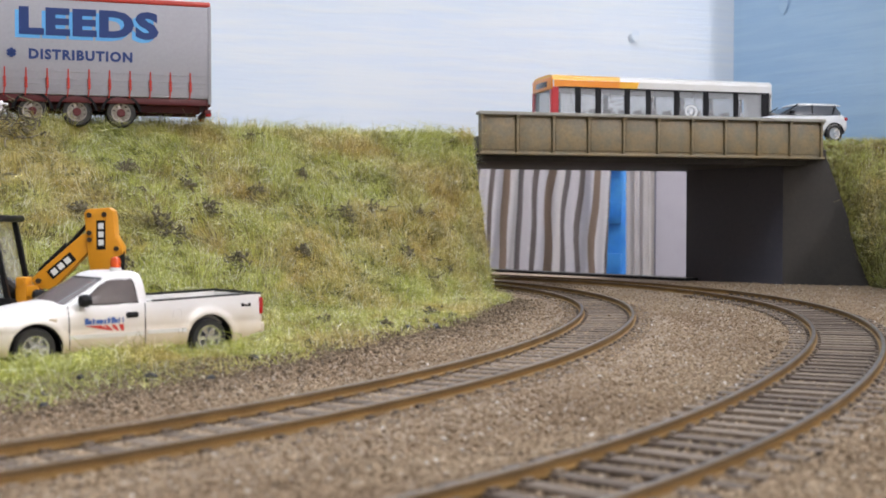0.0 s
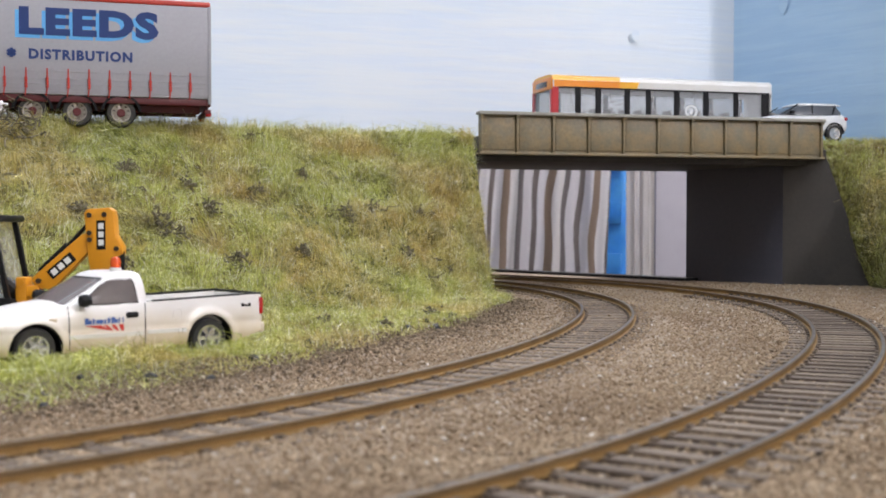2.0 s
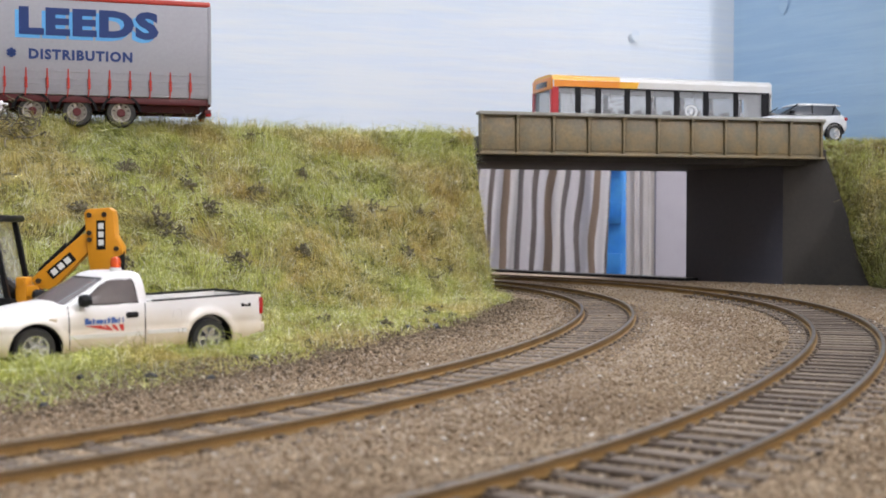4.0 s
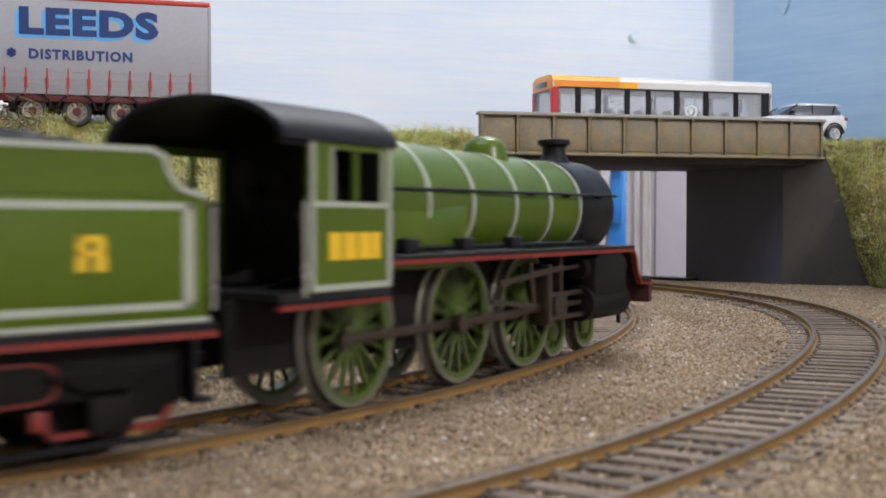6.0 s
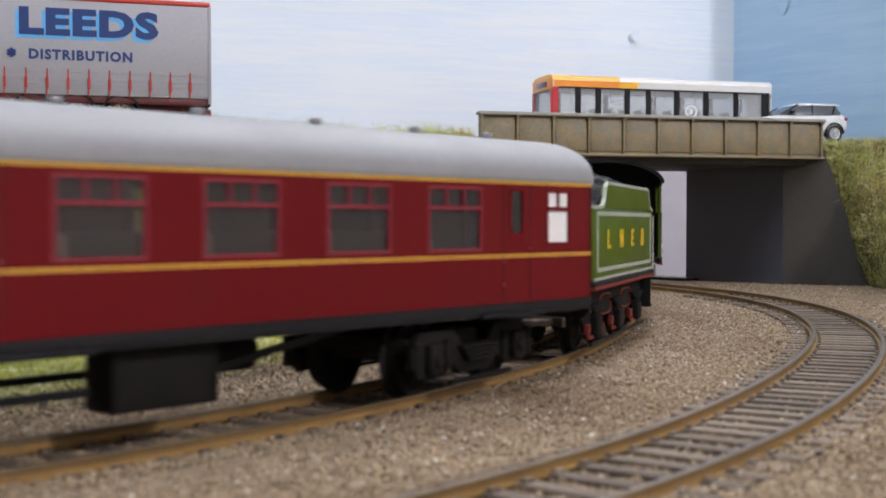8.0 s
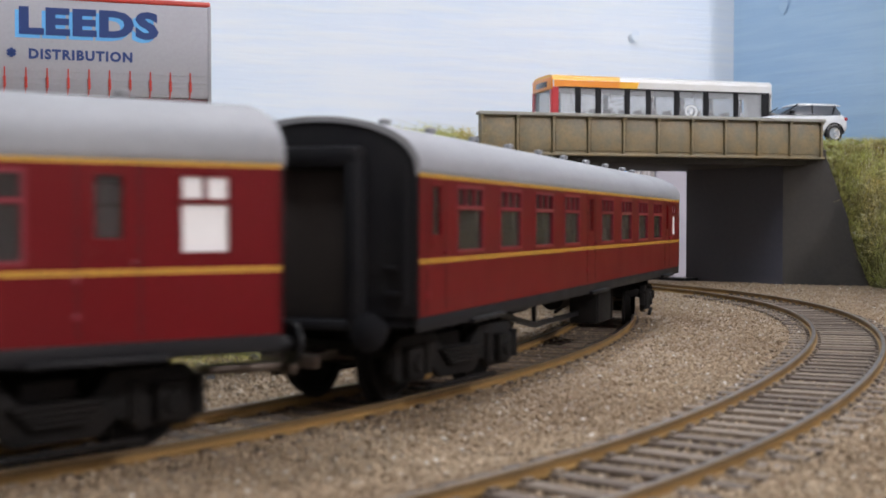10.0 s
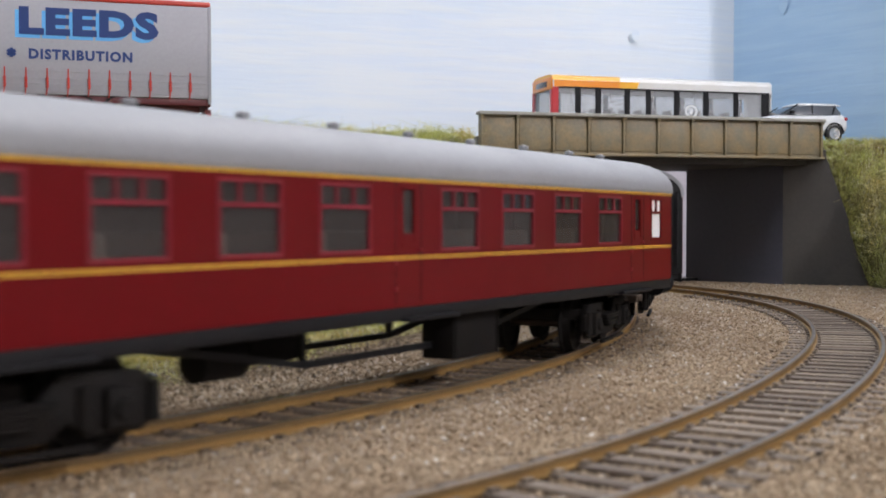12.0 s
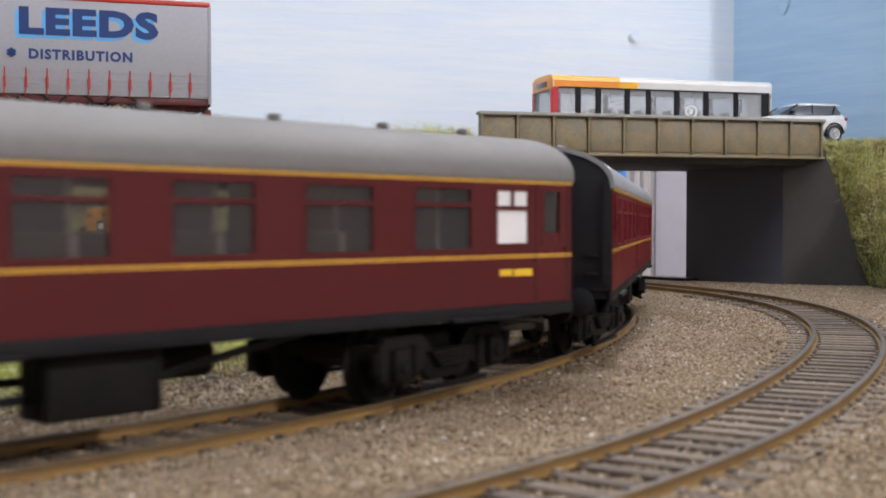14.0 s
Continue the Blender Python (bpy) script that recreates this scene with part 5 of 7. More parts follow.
        for cx in (-14, 13.5):
            bm = B()
            loop = [(cx + 6.8 * math.copysign(abs(math.cos(q)) ** 0.5, math.cos(q)), 10.8 + 2.5 * math.copysign(abs(math.sin(q)) ** 0.6, math.sin(q))) for q in np.linspace(0, 2 * math.pi, 25)]
            for (xa, za), (xb, zb) in zip(loop, loop[1:]):
                if abs(xa - xb) + abs(za - zb) > 0.05:
                    bar(bm, (xa, sy * 13.7, za), (xb, sy * 13.7, zb), 0.4, 0.36)
            part("frame_lining", bm, M_REDLINE, root, "red lining round a frame opening")
        bm = B()
        cyl(bm, (41.6, sy * 16.6, 19), (41.6, sy * 16.6, 33), 0.3, seg=8)
        part("handrail", bm, M_CHROME, root)
        bm = B()
        cyl(bm, (-42, sy * 11.6, 13.6), (-46, sy * 11.6, 13.6), 1.7, 1.4, 14)
        lathe(bm, [(0.3, -46.9), (2.6, -46.6), (3.0, -46.0), (0.5, -45.8)], "x", (0, sy * 11.6, 13.6), 20)
        part("buffer", bm, M_BLACK, root)
        bm = B()
        box(bm, 38.5, 41.5, *sorted((sy * 13.5, sy * 16.5)), 6.5, 7.3, 0.1)
        box(bm, 38.5, 39.2, *sorted((sy * 13.5, sy * 16.5)), 6.5, 16, 0.1)
        part("footstep", bm, M_BLACK, root)
    # rear face
    bm = B()
    for y0, y1, z0, z1 in ((-15, 15, 32.4, 33.3), (-15, 15, 19.6, 20.5), (-15, -13.4, 19.6, 33.3), (13.4, 15, 19.6, 33.3), (-13, 13, 26.8, 27.4)):
        box(bm, -41.1, -40.9, y0, y1, z0, z1)
    part("rear_lining", bm, M_LINE, body, "pale lining on the rear panel")
    for y in (-7, 9):
        for z in (30.4, 25.0):
            bm = B()
            box(bm, -42.6, -41, y - 1.3, y + 1.3, z, z + 0.6, 0.1)
            part("rear_step", bm, M_BLACK, body)
    bm = B()
    box(bm, -43, -41.6, -16, 16, 10.4, 16.2, 0.2)
    part("rear_buffer_beam", bm, M_BEAM, root, "dark red rear buffer beam")
    bm = B()
    bar(bm, (-40, 0, 9), (-52, 0, 9), 5, 1.2, 0, 0.2)
    part("drawbar", bm, M_BLACK, root)
    bm = B()
    bar(bm, (40, 0, 11), (50, 0, 11), 5, 1.2, 0, 0.2)
    part("drawbar", bm, M_BLACK, root)
    bm = B()
    box(bm, -40, 40, -11, 11, 7, 16)
    part("inner_frame", bm, M_GRIME, root)
    # coal: lumpy heap, and a dark bunker floor
    nu, nv = 64, 26
    rng = np.random.default_rng(9)
    P_ = np.zeros((nu + 1, nv + 1, 3))
    for i in range(nu + 1):
        for j in range(nv + 1):
            x, y = -38 + 76 * i / nu, -15.4 + 30.8 * j / nv
            hump = 5.4 * math.exp(-((x - 6) / 27) ** 2) * (1 - (abs(y) / 17) ** 2.5)
            if x > 30:
                hump -= (x - 30) * 0.5
            base = 38.6 if x > -26 else 38.6 - min(4.4, (-26 - x) * 0.55)
            z = base + hump + 1.5 * noise.noise(Vector((x, y, 0)) / 2.6) + 0.8 * noise.noise(Vector((x, y, 5)) / 1.2)
            P_[i, j] = x, y, z
    idx = np.arange((nu + 1) * (nv + 1)).reshape(nu + 1, nv + 1)
    faces = np.stack([idx[:-1, :-1], idx[1:, :-1], idx[1:, 1:], idx[:-1, 1:]], -1).reshape(-1, 4)
    arrays_mesh("coal_heap", P_.reshape(-1, 3), faces, M_COAL, "stuff", "heaped black coal", root)
    bm = B()
    box(bm, -38, -20, -5, 5, 34, 37.6, 0.6)
    cyl(bm, (-31, 0, 36), (-31, 0, 39.2), 3.0, 2.6, 18)
    part("filler_dome", bm, M_BLACK, root)
    sets = [(wheelset("tender_wheelset", x, 8.0, root, M_GRIME, 0, M_GRIME), 8.0) for x in (-28, 0, 27)]
    return root, sets


ENGINE, ENGINE_SETS, RODS, MAINS, HEADS = locomotive()
TENDER, TENDER_SETS = tender()
COACHES = [coach("coach", "maroon coach with grey roof and orange lining, black ends", MAIN_WINDOWS, M_MAROON, M_FRAMERED, M_ROOF, False),
           coach("coach", "maroon coach with grey roof and orange lining, black ends", MAIN_WINDOWS, M_MAROON, M_FRAMERED, M_ROOF, False),
           coach("coach", "darker brown-maroon coach with dusty roof and white lavatory window", LAST_WINDOWS, M_MAROON2, M_MAROON2, M_ROOF2, True)]


# ------------------------------------------------------------------ road vehicles
M_CURTAINSIDE = worn("grey_curtain_side", (0.345, 0.345, 0.385), (0.31, 0.305, 0.325), 0.5, 0, 25, 700, 0.4, 0.05)
M_TRAILRED = worn("trailer_red", (0.50, 0.035, 0.02), (0.3, 0.03, 0.02), 0.4, 0, 80, 900, 0.4, 0.03)
M_CHASSISRED = worn("chassis_maroon", (0.10, 0.008, 0.012), (0.05, 0.01, 0.01), 0.5, 0, 80, 900, 0.5, 0.05)
M_TRAILRIM = worn("grubby_rim", (0.36, 0.34, 0.31), (0.20, 0.16, 0.12), 0.4, 0.4, 200, 1500, 0.8, 0.1)
M_NAVY = worn("navy_print", (0.010, 0.038, 0.17), (0.014, 0.045, 0.18), 0.5, 0, 80, 900, 0.3, 0.0)
M_SKYPRINT = worn("light_blue_print", (0.11, 0.40, 0.78), (0.13, 0.42, 0.78), 0.5, 0, 80, 900, 0.3, 0.0)
M_ORANGE = worn("bus_orange", (0.92, 0.30, 0.012), (0.88, 0.31, 0.02), 0.3, 0, 60, 900, 0.3, 0.0, 0.3)
M_AMBER = worn("bus_amber", (0.95, 0.47, 0.02), (0.92, 0.44, 0.03), 0.3, 0, 60, 900, 0.3, 0.0, 0.3)
M_BUSRED = worn("bus_red", (0.55, 0.02, 0.03), (0.45, 0.02, 0.03), 0.3, 0, 60, 900, 0.3, 0.0, 0.3)
M_DIGGER = worn("digger_yellow", (0.72, 0.30, 0.012), (0.55, 0.24, 0.02), 0.42, 0, 70, 900, 0.5, 0.04)
M_LAMPRED = worn("red_lens", (0.5, 0.012, 0.015), (0.4, 0.01, 0.01), 0.2, 0, 80, 900, 0.2, 0.0, 0.4)
M_BEACON = worn("orange_lens", (0.75, 0.10, 0.02), (0.7, 0.1, 0.02), 0.25, 0, 80, 900, 0.2, 0.0, 0.4)
M_LOGOBLUE = worn("logo_blue", (0.05, 0.12, 0.38), (0.06, 0.13, 0.4), 0.4, 0, 80, 900, 0.2, 0.0)
M_LOGORED = worn("logo_red", (0.62, 0.05, 0.04), (0.6, 0.06, 0.05), 0.4, 0, 80, 900, 0.2, 0.0)
M_SAND = worn("dusty_sill", (0.56, 0.46, 0.31), (0.45, 0.36, 0.23), 0.6, 0, 80, 900, 0.5, 0.05)
M_BUSPANE = glass("bus_pane", (0.70, 0.72, 0.74), 0.04, 0.25)
M_CABIN = worn("car_cabin", (0.17, 0.14, 0.13), (0.10, 0.09, 0.09), 0.7, 0, 60, 900, 0.5, 0.1)
M_SUVGLASS = worn("suv_glass", (0.085, 0.09, 0.10), (0.14, 0.14, 0.15), 0.08, 0, 100, 900, 0.4, 0.0, 0.3)


def truck_paint():
    """White gloss with sandy dust thrown up over the lower panels."""
    m, nt, b = node_mat("dusty_truck_paint", 0.32)
    co = nt.nodes.new("ShaderNodeTexCoord").outputs["Object"]
    sep = nt.nodes.new("ShaderNodeSeparateXYZ")
    nt.links.new(co, sep.inputs[0])
    n1 = noise_out(nt, 130.0, 5)
    h = nt.nodes.new("ShaderNodeMath")
    h.operation, h.inputs[1].default_value = "MULTIPLY_ADD", 0.006
    nt.links.new(n1, h.inputs[0])
    nt.links.new(sep.outputs[2], h.inputs[2])
    f = nt.nodes.new("ShaderNodeMapRange")
    f.inputs[1].default_value, f.inputs[2].default_value, f.inputs[3].default_value, f.inputs[4].default_value = 0.0068, 0.0165, 0.92, 0.03
    nt.links.new(h.outputs[0], f.inputs[0])
    nt.links.new(mix(nt, f.outputs[0], (0.88, 0.86, 0.86), (0.66, 0.52, 0.32)), b.inputs["Base Color"])
    b.inputs["Coat Weight"].default_value = 0.3
    return m


M_TRUCK = truck_paint()
M_SUVWHITE = worn("suv_white", (0.78, 0.78, 0.79), (0.70, 0.70, 0.70), 0.25, 0, 60, 900, 0.2, 0.0, 0.4)


def road_wheel(x, y, r, w, parent, rim_mat, side, hub_mat=None, spokes=5, hub=0.22):
    """Tyre with a dished rim; side: -1 faces -y, +1 faces +y."""
    bm = B()
    lathe(bm, [(r * 0.62, -w / 2), (r * 0.9, -w / 2), (r, -w * 0.32), (r, w * 0.32), (r * 0.9, w / 2), (r * 0.62, w / 2)], "y", (x, y, r), 32, 0, True)
    tyre = part("tyre", bm, M_TYRE, parent)
    bm = B()
    o = side * w / 2
    lathe(bm, [(r * 0.1, o * 0.2), (r * 0.5, o * 0.35), (r * 0.56, o * 0.98), (r * 0.65, o * 1.02), (r * 0.65, o * 0.2)], "y", (x, y, r), 28)
    for k in range(spokes):
        a = 2 * math.pi * k / spokes
        bar(bm, (x, y + o * 0.75, r), (x + r * 0.56 * math.cos(a), y + o * 0.85, r + r * 0.56 * math.sin(a)), 0.3, r * 0.2)
    part("rim", bm, rim_mat, tyre)
    bm = B()
    cyl(bm, (x, y + o * 0.5, r), (x, y + o * 1.05, r), r * hub, r * hub * 0.7, 14)
    part("hub_cap", bm, hub_mat or rim_mat, tyre)
    return tyre


def trailer():
    root = empty("lorry_trailer", at(-99.9, 511.6, 72.4, 17.2), "grey curtain-sided lorry trailer with red straps on the bank top", "lorry trailer")
    L, W = 178.0, 33.0
    bm = B()
    box(bm, -L, -0.8, 0.2, W - 0.2, 11.8, 51.0, 0.3)
    side = part("curtain_side", bm, M_CURTAINSIDE, root, "grey fabric curtain side")
    bm = B()
    box(bm, -L, 0, 0, W, 51.0, 53.2, 0.5)
    part("top_rail", bm, M_TRAILRED, root, "red roof rail")
    bm = B()
    box(bm, -1.2, 0.3, -0.1, W, 9.5, 51.2, 0.3)
    for z in (16, 22, 28, 34, 40, 46):
        cyl(bm, (-0.4, -0.3, z - 0.5), (-0.4, -0.3, z + 0.5), 0.25, seg=8)
    part("rear_frame", bm, M_CURTAINSIDE, root)
    bm = B()
    for z in (13.2, 16.2, 18.4, 21.4):
        box(bm, -L, -1.3, 0.02, 0.3, z - 0.12, z + 0.12)
    part("hem", bm, M_CURTAINSIDE, side)
    for k in range(20):
        x = -8.6 - k * 8.3
        bm = B()
        box(bm, x - 0.28, x + 0.28, -0.12, 0.3, 16.5, 22.6)
        for z in (14.4, 15.6, 16.8, 18.0):
            box(bm, x - 0.62, x + 0.62, -0.5, 0.3, z, z + 0.75, 0.15)
        bar(bm, (x, -0.3, 18.4), (x + 0.3, -0.3, 14.4), 0.3, 0.7)
        bar(bm, (x, -0.15, 14.5), (x - 0.4, -0.15, 11.0), 0.3, 0.45)
        part("strap", bm, M_TRAILRED, side, "red tensioning strap and buckle")
    bm = B()
    box(bm, -L, 0.2, 1, W - 1, 8.8, 11.7, 0.3)
    box(bm, -L, -4, 7, 10, 6.0, 9.0)
    box(bm, -L, -4, 23, 26, 6.0, 9.0)
    box(bm, -2.5, 0.2, 1, W - 1, 5.5, 7.3, 0.2)
    box(bm, -1.8, -0.6, 4, 5.2, 5.5, 9.0)
    part("chassis", bm, M_CHASSISRED, root, "dark maroon chassis")
    for y in (1.5, W - 4.5):
        bm = B()
        box(bm, -2.0, 0.4, y, y + 3, 4.4, 6.2, 0.3)
        part("rear_lamp", bm, M_LAMPRED, root)
    for x in (-72.6, -55.0, -37.2):
        for y, sd in ((4.5, -1), (W - 4.5, 1)):
            w = road_wheel(x, y, 6.2, 5.4, root, M_TRAILRIM, sd, M_CHASSISRED, 10, 0.36)
            w.location.z = -1.2 * MM
        bm = B()
        arc = [(x + 8.3 * math.cos(q), 5.0 + 7.9 * math.sin(q)) for q in np.linspace(0.12, math.pi - 0.12, 18)]
        arc2 = [(x + 7.3 * math.cos(q), 5.0 + 6.9 * math.sin(q)) for q in np.linspace(math.pi - 0.12, 0.12, 18)]
        prism(bm, arc + arc2, 0.6, 7.6, "xz")
        prism(bm, arc + arc2, W - 7.6, W - 0.6, "xz")
        part("mudguard", bm, M_BLACK, root)
        bm = B()
        cyl(bm, (x, 4, 5), (x, W - 4, 5), 1.2, seg=10)
        part("axle", bm, M_BLACK, root)
    bm = B()
    box(bm, -L + 20, -84, 0.6, 1.4, 3.4, 8.8, 0.2)
    for z in (4, 6.4):
        box(bm, -120, -82, 0.2, 1.0, z, z + 1.4, 0.2)
    part("side_guard", bm, M_CHROME, root)
    bm = B()
    for x in (-140, -136):
        for y in (5, W - 7):
            box(bm, x - 1, x + 1, y, y + 2, 0, 9)
    part("landing_leg", bm, M_BLACK, root)
    # lettering: blue with a light drop shade
    face = lambda x, z, y=-0.02: at(x, y, z) @ Matrix.Rotation(radians(90), 4, "X")
    WIDE = Matrix.Diagonal((1.33, 1, 1, 1))
    lettering("letters_shade", "LEEDS", 14.5, face(-51.6, 35.5, 0.16) @ WIDE, M_SKYPRINT, side, 0.04, 1.10, 0.75, "light blue drop shade")
    lettering("letters", "LEEDS", 14.5, face(-50.1, 36.9, 0.08) @ WIDE, M_NAVY, side, 0.06, 1.10, 0.75, "bold navy lettering")
    lettering("small_letters", "DISTRIBUTION", 5.5, face(-53.2, 26.4, 0.1) @ Matrix.Diagonal((1.0, 1, 1, 1)), M_NAVY, side, 0.06, 1.17, 0.24, "small navy lettering")
    bm = B()
    for k in range(3):
        a = math.pi * k / 3 + math.pi / 2
        bar(bm, (-80.6 + 1.9 * math.cos(a), 0.1, 28.5 + 1.9 * math.sin(a)), (-80.6 - 1.9 * math.cos(a), 0.1, 28.5 - 1.9 * math.sin(a)), 0.3, 1.3)
    part("star_mark", bm, M_NAVY, side)


def bus():
    root = empty("single_deck_bus", at(60.6, 660, 77.6, 16) @ Matrix.Diagonal((1.026, 1, 1, 1)), "white single-deck model bus with red and orange front", "bus")
    L, W, H = 134.0, 31.0, 36.5
    ops = [(0.6, 1), (1, 1)]
    edges = [(4.0, 13.2), (17.0, 25.2), (29.0, 42.6), (46.2, 55.4), (58.8, 72.6), (76.4, 90.6), (94.4, 109.6), (113.0, 127.5)]
    z0, z1 = 11.5, 28.6
    for y0, y1 in ((0, 0.9), (W - 0.9, W)):
        bm = B()
        box(bm, 0.5, L, y0, y1, 3.5, z0)
        box(bm, 0.5, L, y0, y1, z1, 33.0)
        side = part("body_side", bm, M_WHITE, root)
        xs = [1.5] + [v for e in edges for v in e] + [L - 1.5]
        for a, b in zip(xs[::2], xs[1::2]):
            bm = B()
            box(bm, a + 0.3, b - 0.3, y0 + (0.08 if y0 == 0 else 0), y1 - (0 if y0 == 0 else 0.08), z0, z1)
            part("window_pillar", bm, M_BLACK, side)
        for za, zb in ((z1, z1 + 0.8), (z0 - 0.6, z0)):
            bm = B()
            box(bm, 3.6, L - 1.5, y0 - (0.06 if y0 == 0 else 0), y1 + (0 if y0 == 0 else 0.06), za, zb)
            part("window_band", bm, M_BLACK, side, "thin black band along the windows")
        for a, b in edges:
            bm = B()
            box(bm, a, b, y0 + 0.35, y0 + 0.5, z0, z1)
            pn = part("pane", bm, M_BUSPANE, side, "", 0)
            pn.visible_shadow = False
        bm = B()
        ye = -0.05 if y0 == 0 else W - 0.02
        box(bm, 1.0, 40, ye, ye + 0.08, z1 + 0.6, 32.9)
        part("orange_band", bm, M_ORANGE, side)
        bm = B()
        prism(bm, [(40, z1 + 0.6), (50, z1 + 0.6), (51.5, 32.9), (38, 32.9)], ye, ye + 0.09, "xz")
        part("amber_band", bm, M_AMBER, side)
        bm = B()
        box(bm, 0.3, 3.6, ye, ye + 0.1, 4, z1 + 0.5)
        part("red_corner", bm, M_BUSRED, side)
    # roof with rounded edges
    for x0, x1, mt in ((0.3, 40, M_AMBER), (40, L, M_WHITE)):
        bm = B()
        prism(bm, [(0, 33), (0.5, 34.8), (2.5, 36.0), (8, 36.5), (W - 8, 36.5), (W - 2.5, 36.0), (W - 0.5, 34.8), (W, 33)], x0, x1, "yz")
        part("roof", bm, mt, root)
    bm = B()
    box(bm, 92, 94, 20, 22, 36.4, 37.6, 0.3)
    part("roof_hatch", bm, M_BLACK, root)
    # front
    bm = B()
    box(bm, -0.6, 0.6, 0.3, W - 0.3, 3.5, 13.5, 0.5)
    box(bm, -0.4, 0.6, 0.3, 2.6, 13.5, 28)
    box(bm, -0.4, 0.6, W - 2.6, W - 0.3, 13.5, 28)
    part("front_panel", bm, M_BUSRED, root, "red front panel")
    bm = B()
    box(bm, -0.2, 0.4, 2.6, W - 2.6, 13.5, 27.5, 0.1)
    part("windscreen", bm, M_BUSPANE, root).visible_shadow = False
    bm = B()
    box(bm, -0.5, 0.8, 0.4, W - 0.4, 27.8, 34.6, 0.6)
    part("destination_box", bm, M_ORANGE, root)
    bm = B()
    box(bm, -0.7, -0.4, 7, W - 7, 29.6, 32.8, 0.1)
    part("destination_glass", bm, M_DARKGLASS, root)
    bm = B()
    box(bm, L - 0.6, L + 0.4, 0.2, W - 0.2, 3.5, 34.5, 0.5)
    part("rear_panel", bm, M_WHITE, root)
    bm = B()
    cyl(bm, (L + 0.3, 3, 31), (L + 0.7, 3, 31), 0.7, seg=10)
    part("rear_lamp", bm, M_LAMPRED, root)
    bm = B()
    box(bm, 1, L - 1, 1, W - 1, 3.2, 5.0)
    part("floor_pan", bm, M_BLACK, root)
    for k in range(11):
        for y in (2, W - 12):
            bm = B()
            x = 22 + k * 9.0
            box(bm, x, x + 5, y, y + 10, 5, 11, 0.5)
            box(bm, x + 4, x + 5.4, y, y + 10, 11, 18, 0.5)
            part("bus_seat", bm, M_CABIN, root)
    bm = B()
    for x in (16, 40, 66, 92):
        cyl(bm, (x, 13, 5), (x, 13, 33), 0.35, seg=8)
    part("grab_pole", bm, M_CHROME, root)
    bm = B()
    lathe(bm, [(2.6, -0.1), (3.8, -0.1), (3.8, 0.05), (2.6, 0.05)], "y", (83.5, 0.5, 17.5), 24, 0, True)
    box(bm, 82.6, 84.4, 0.4, 0.55, 16, 19)
    part("window_sticker", bm, M_FROST, root, "round white window sticker")
    for x in (22, 100):
        for y, sd in ((3.2, -1), (W - 3.2, 1)):
            road_wheel(x, y, 6.2, 4, root, M_CHROME, sd)


def loft(bm, rings, closed=True):
    """Skins rings of equal length; closed: each ring runs round."""
    vs = [[bm.verts.new(p) for p in r] for r in rings]
    n = len(vs[0])
    for a, b in zip(vs, vs[1:]):
        for k in range(n if closed else n - 1):
            bm.faces.new((a[k], a[(k + 1) % n], b[(k + 1) % n], b[k]))
    return vs


def super_y(x, xf, xr, hw, n=5.0):
    """Half width at x of a rounded plan from xr to xf."""
    c, a = (xf + xr) / 2, (xf - xr) / 2
    return hw * max(0.0, 1 - abs((x - c) / a) ** n) ** (1 / n)


def super_ring(z, xf, xr, hw, n=5.0, count=48):
    out = []
    for k in range(count):
        q = 2 * math.pi * k / count
        c, s_ = math.cos(q), math.sin(q)
        out.append(((xf + xr) / 2 + (xf - xr) / 2 * math.copysign(abs(c) ** (2 / n), c), hw * math.copysign(abs(s_) ** (2 / n), s_), z))
    return out


def patch(bm, fn, nu, nv):
    """A grid of fn(u, v), thickened a little."""
    loft(bm, [[fn(i / nu, j / nv) for i in range(nu + 1)] for j in range(nv + 1)], False)
    bmesh.ops.recalc_face_normals(bm, faces=bm.faces[:])
    return bm


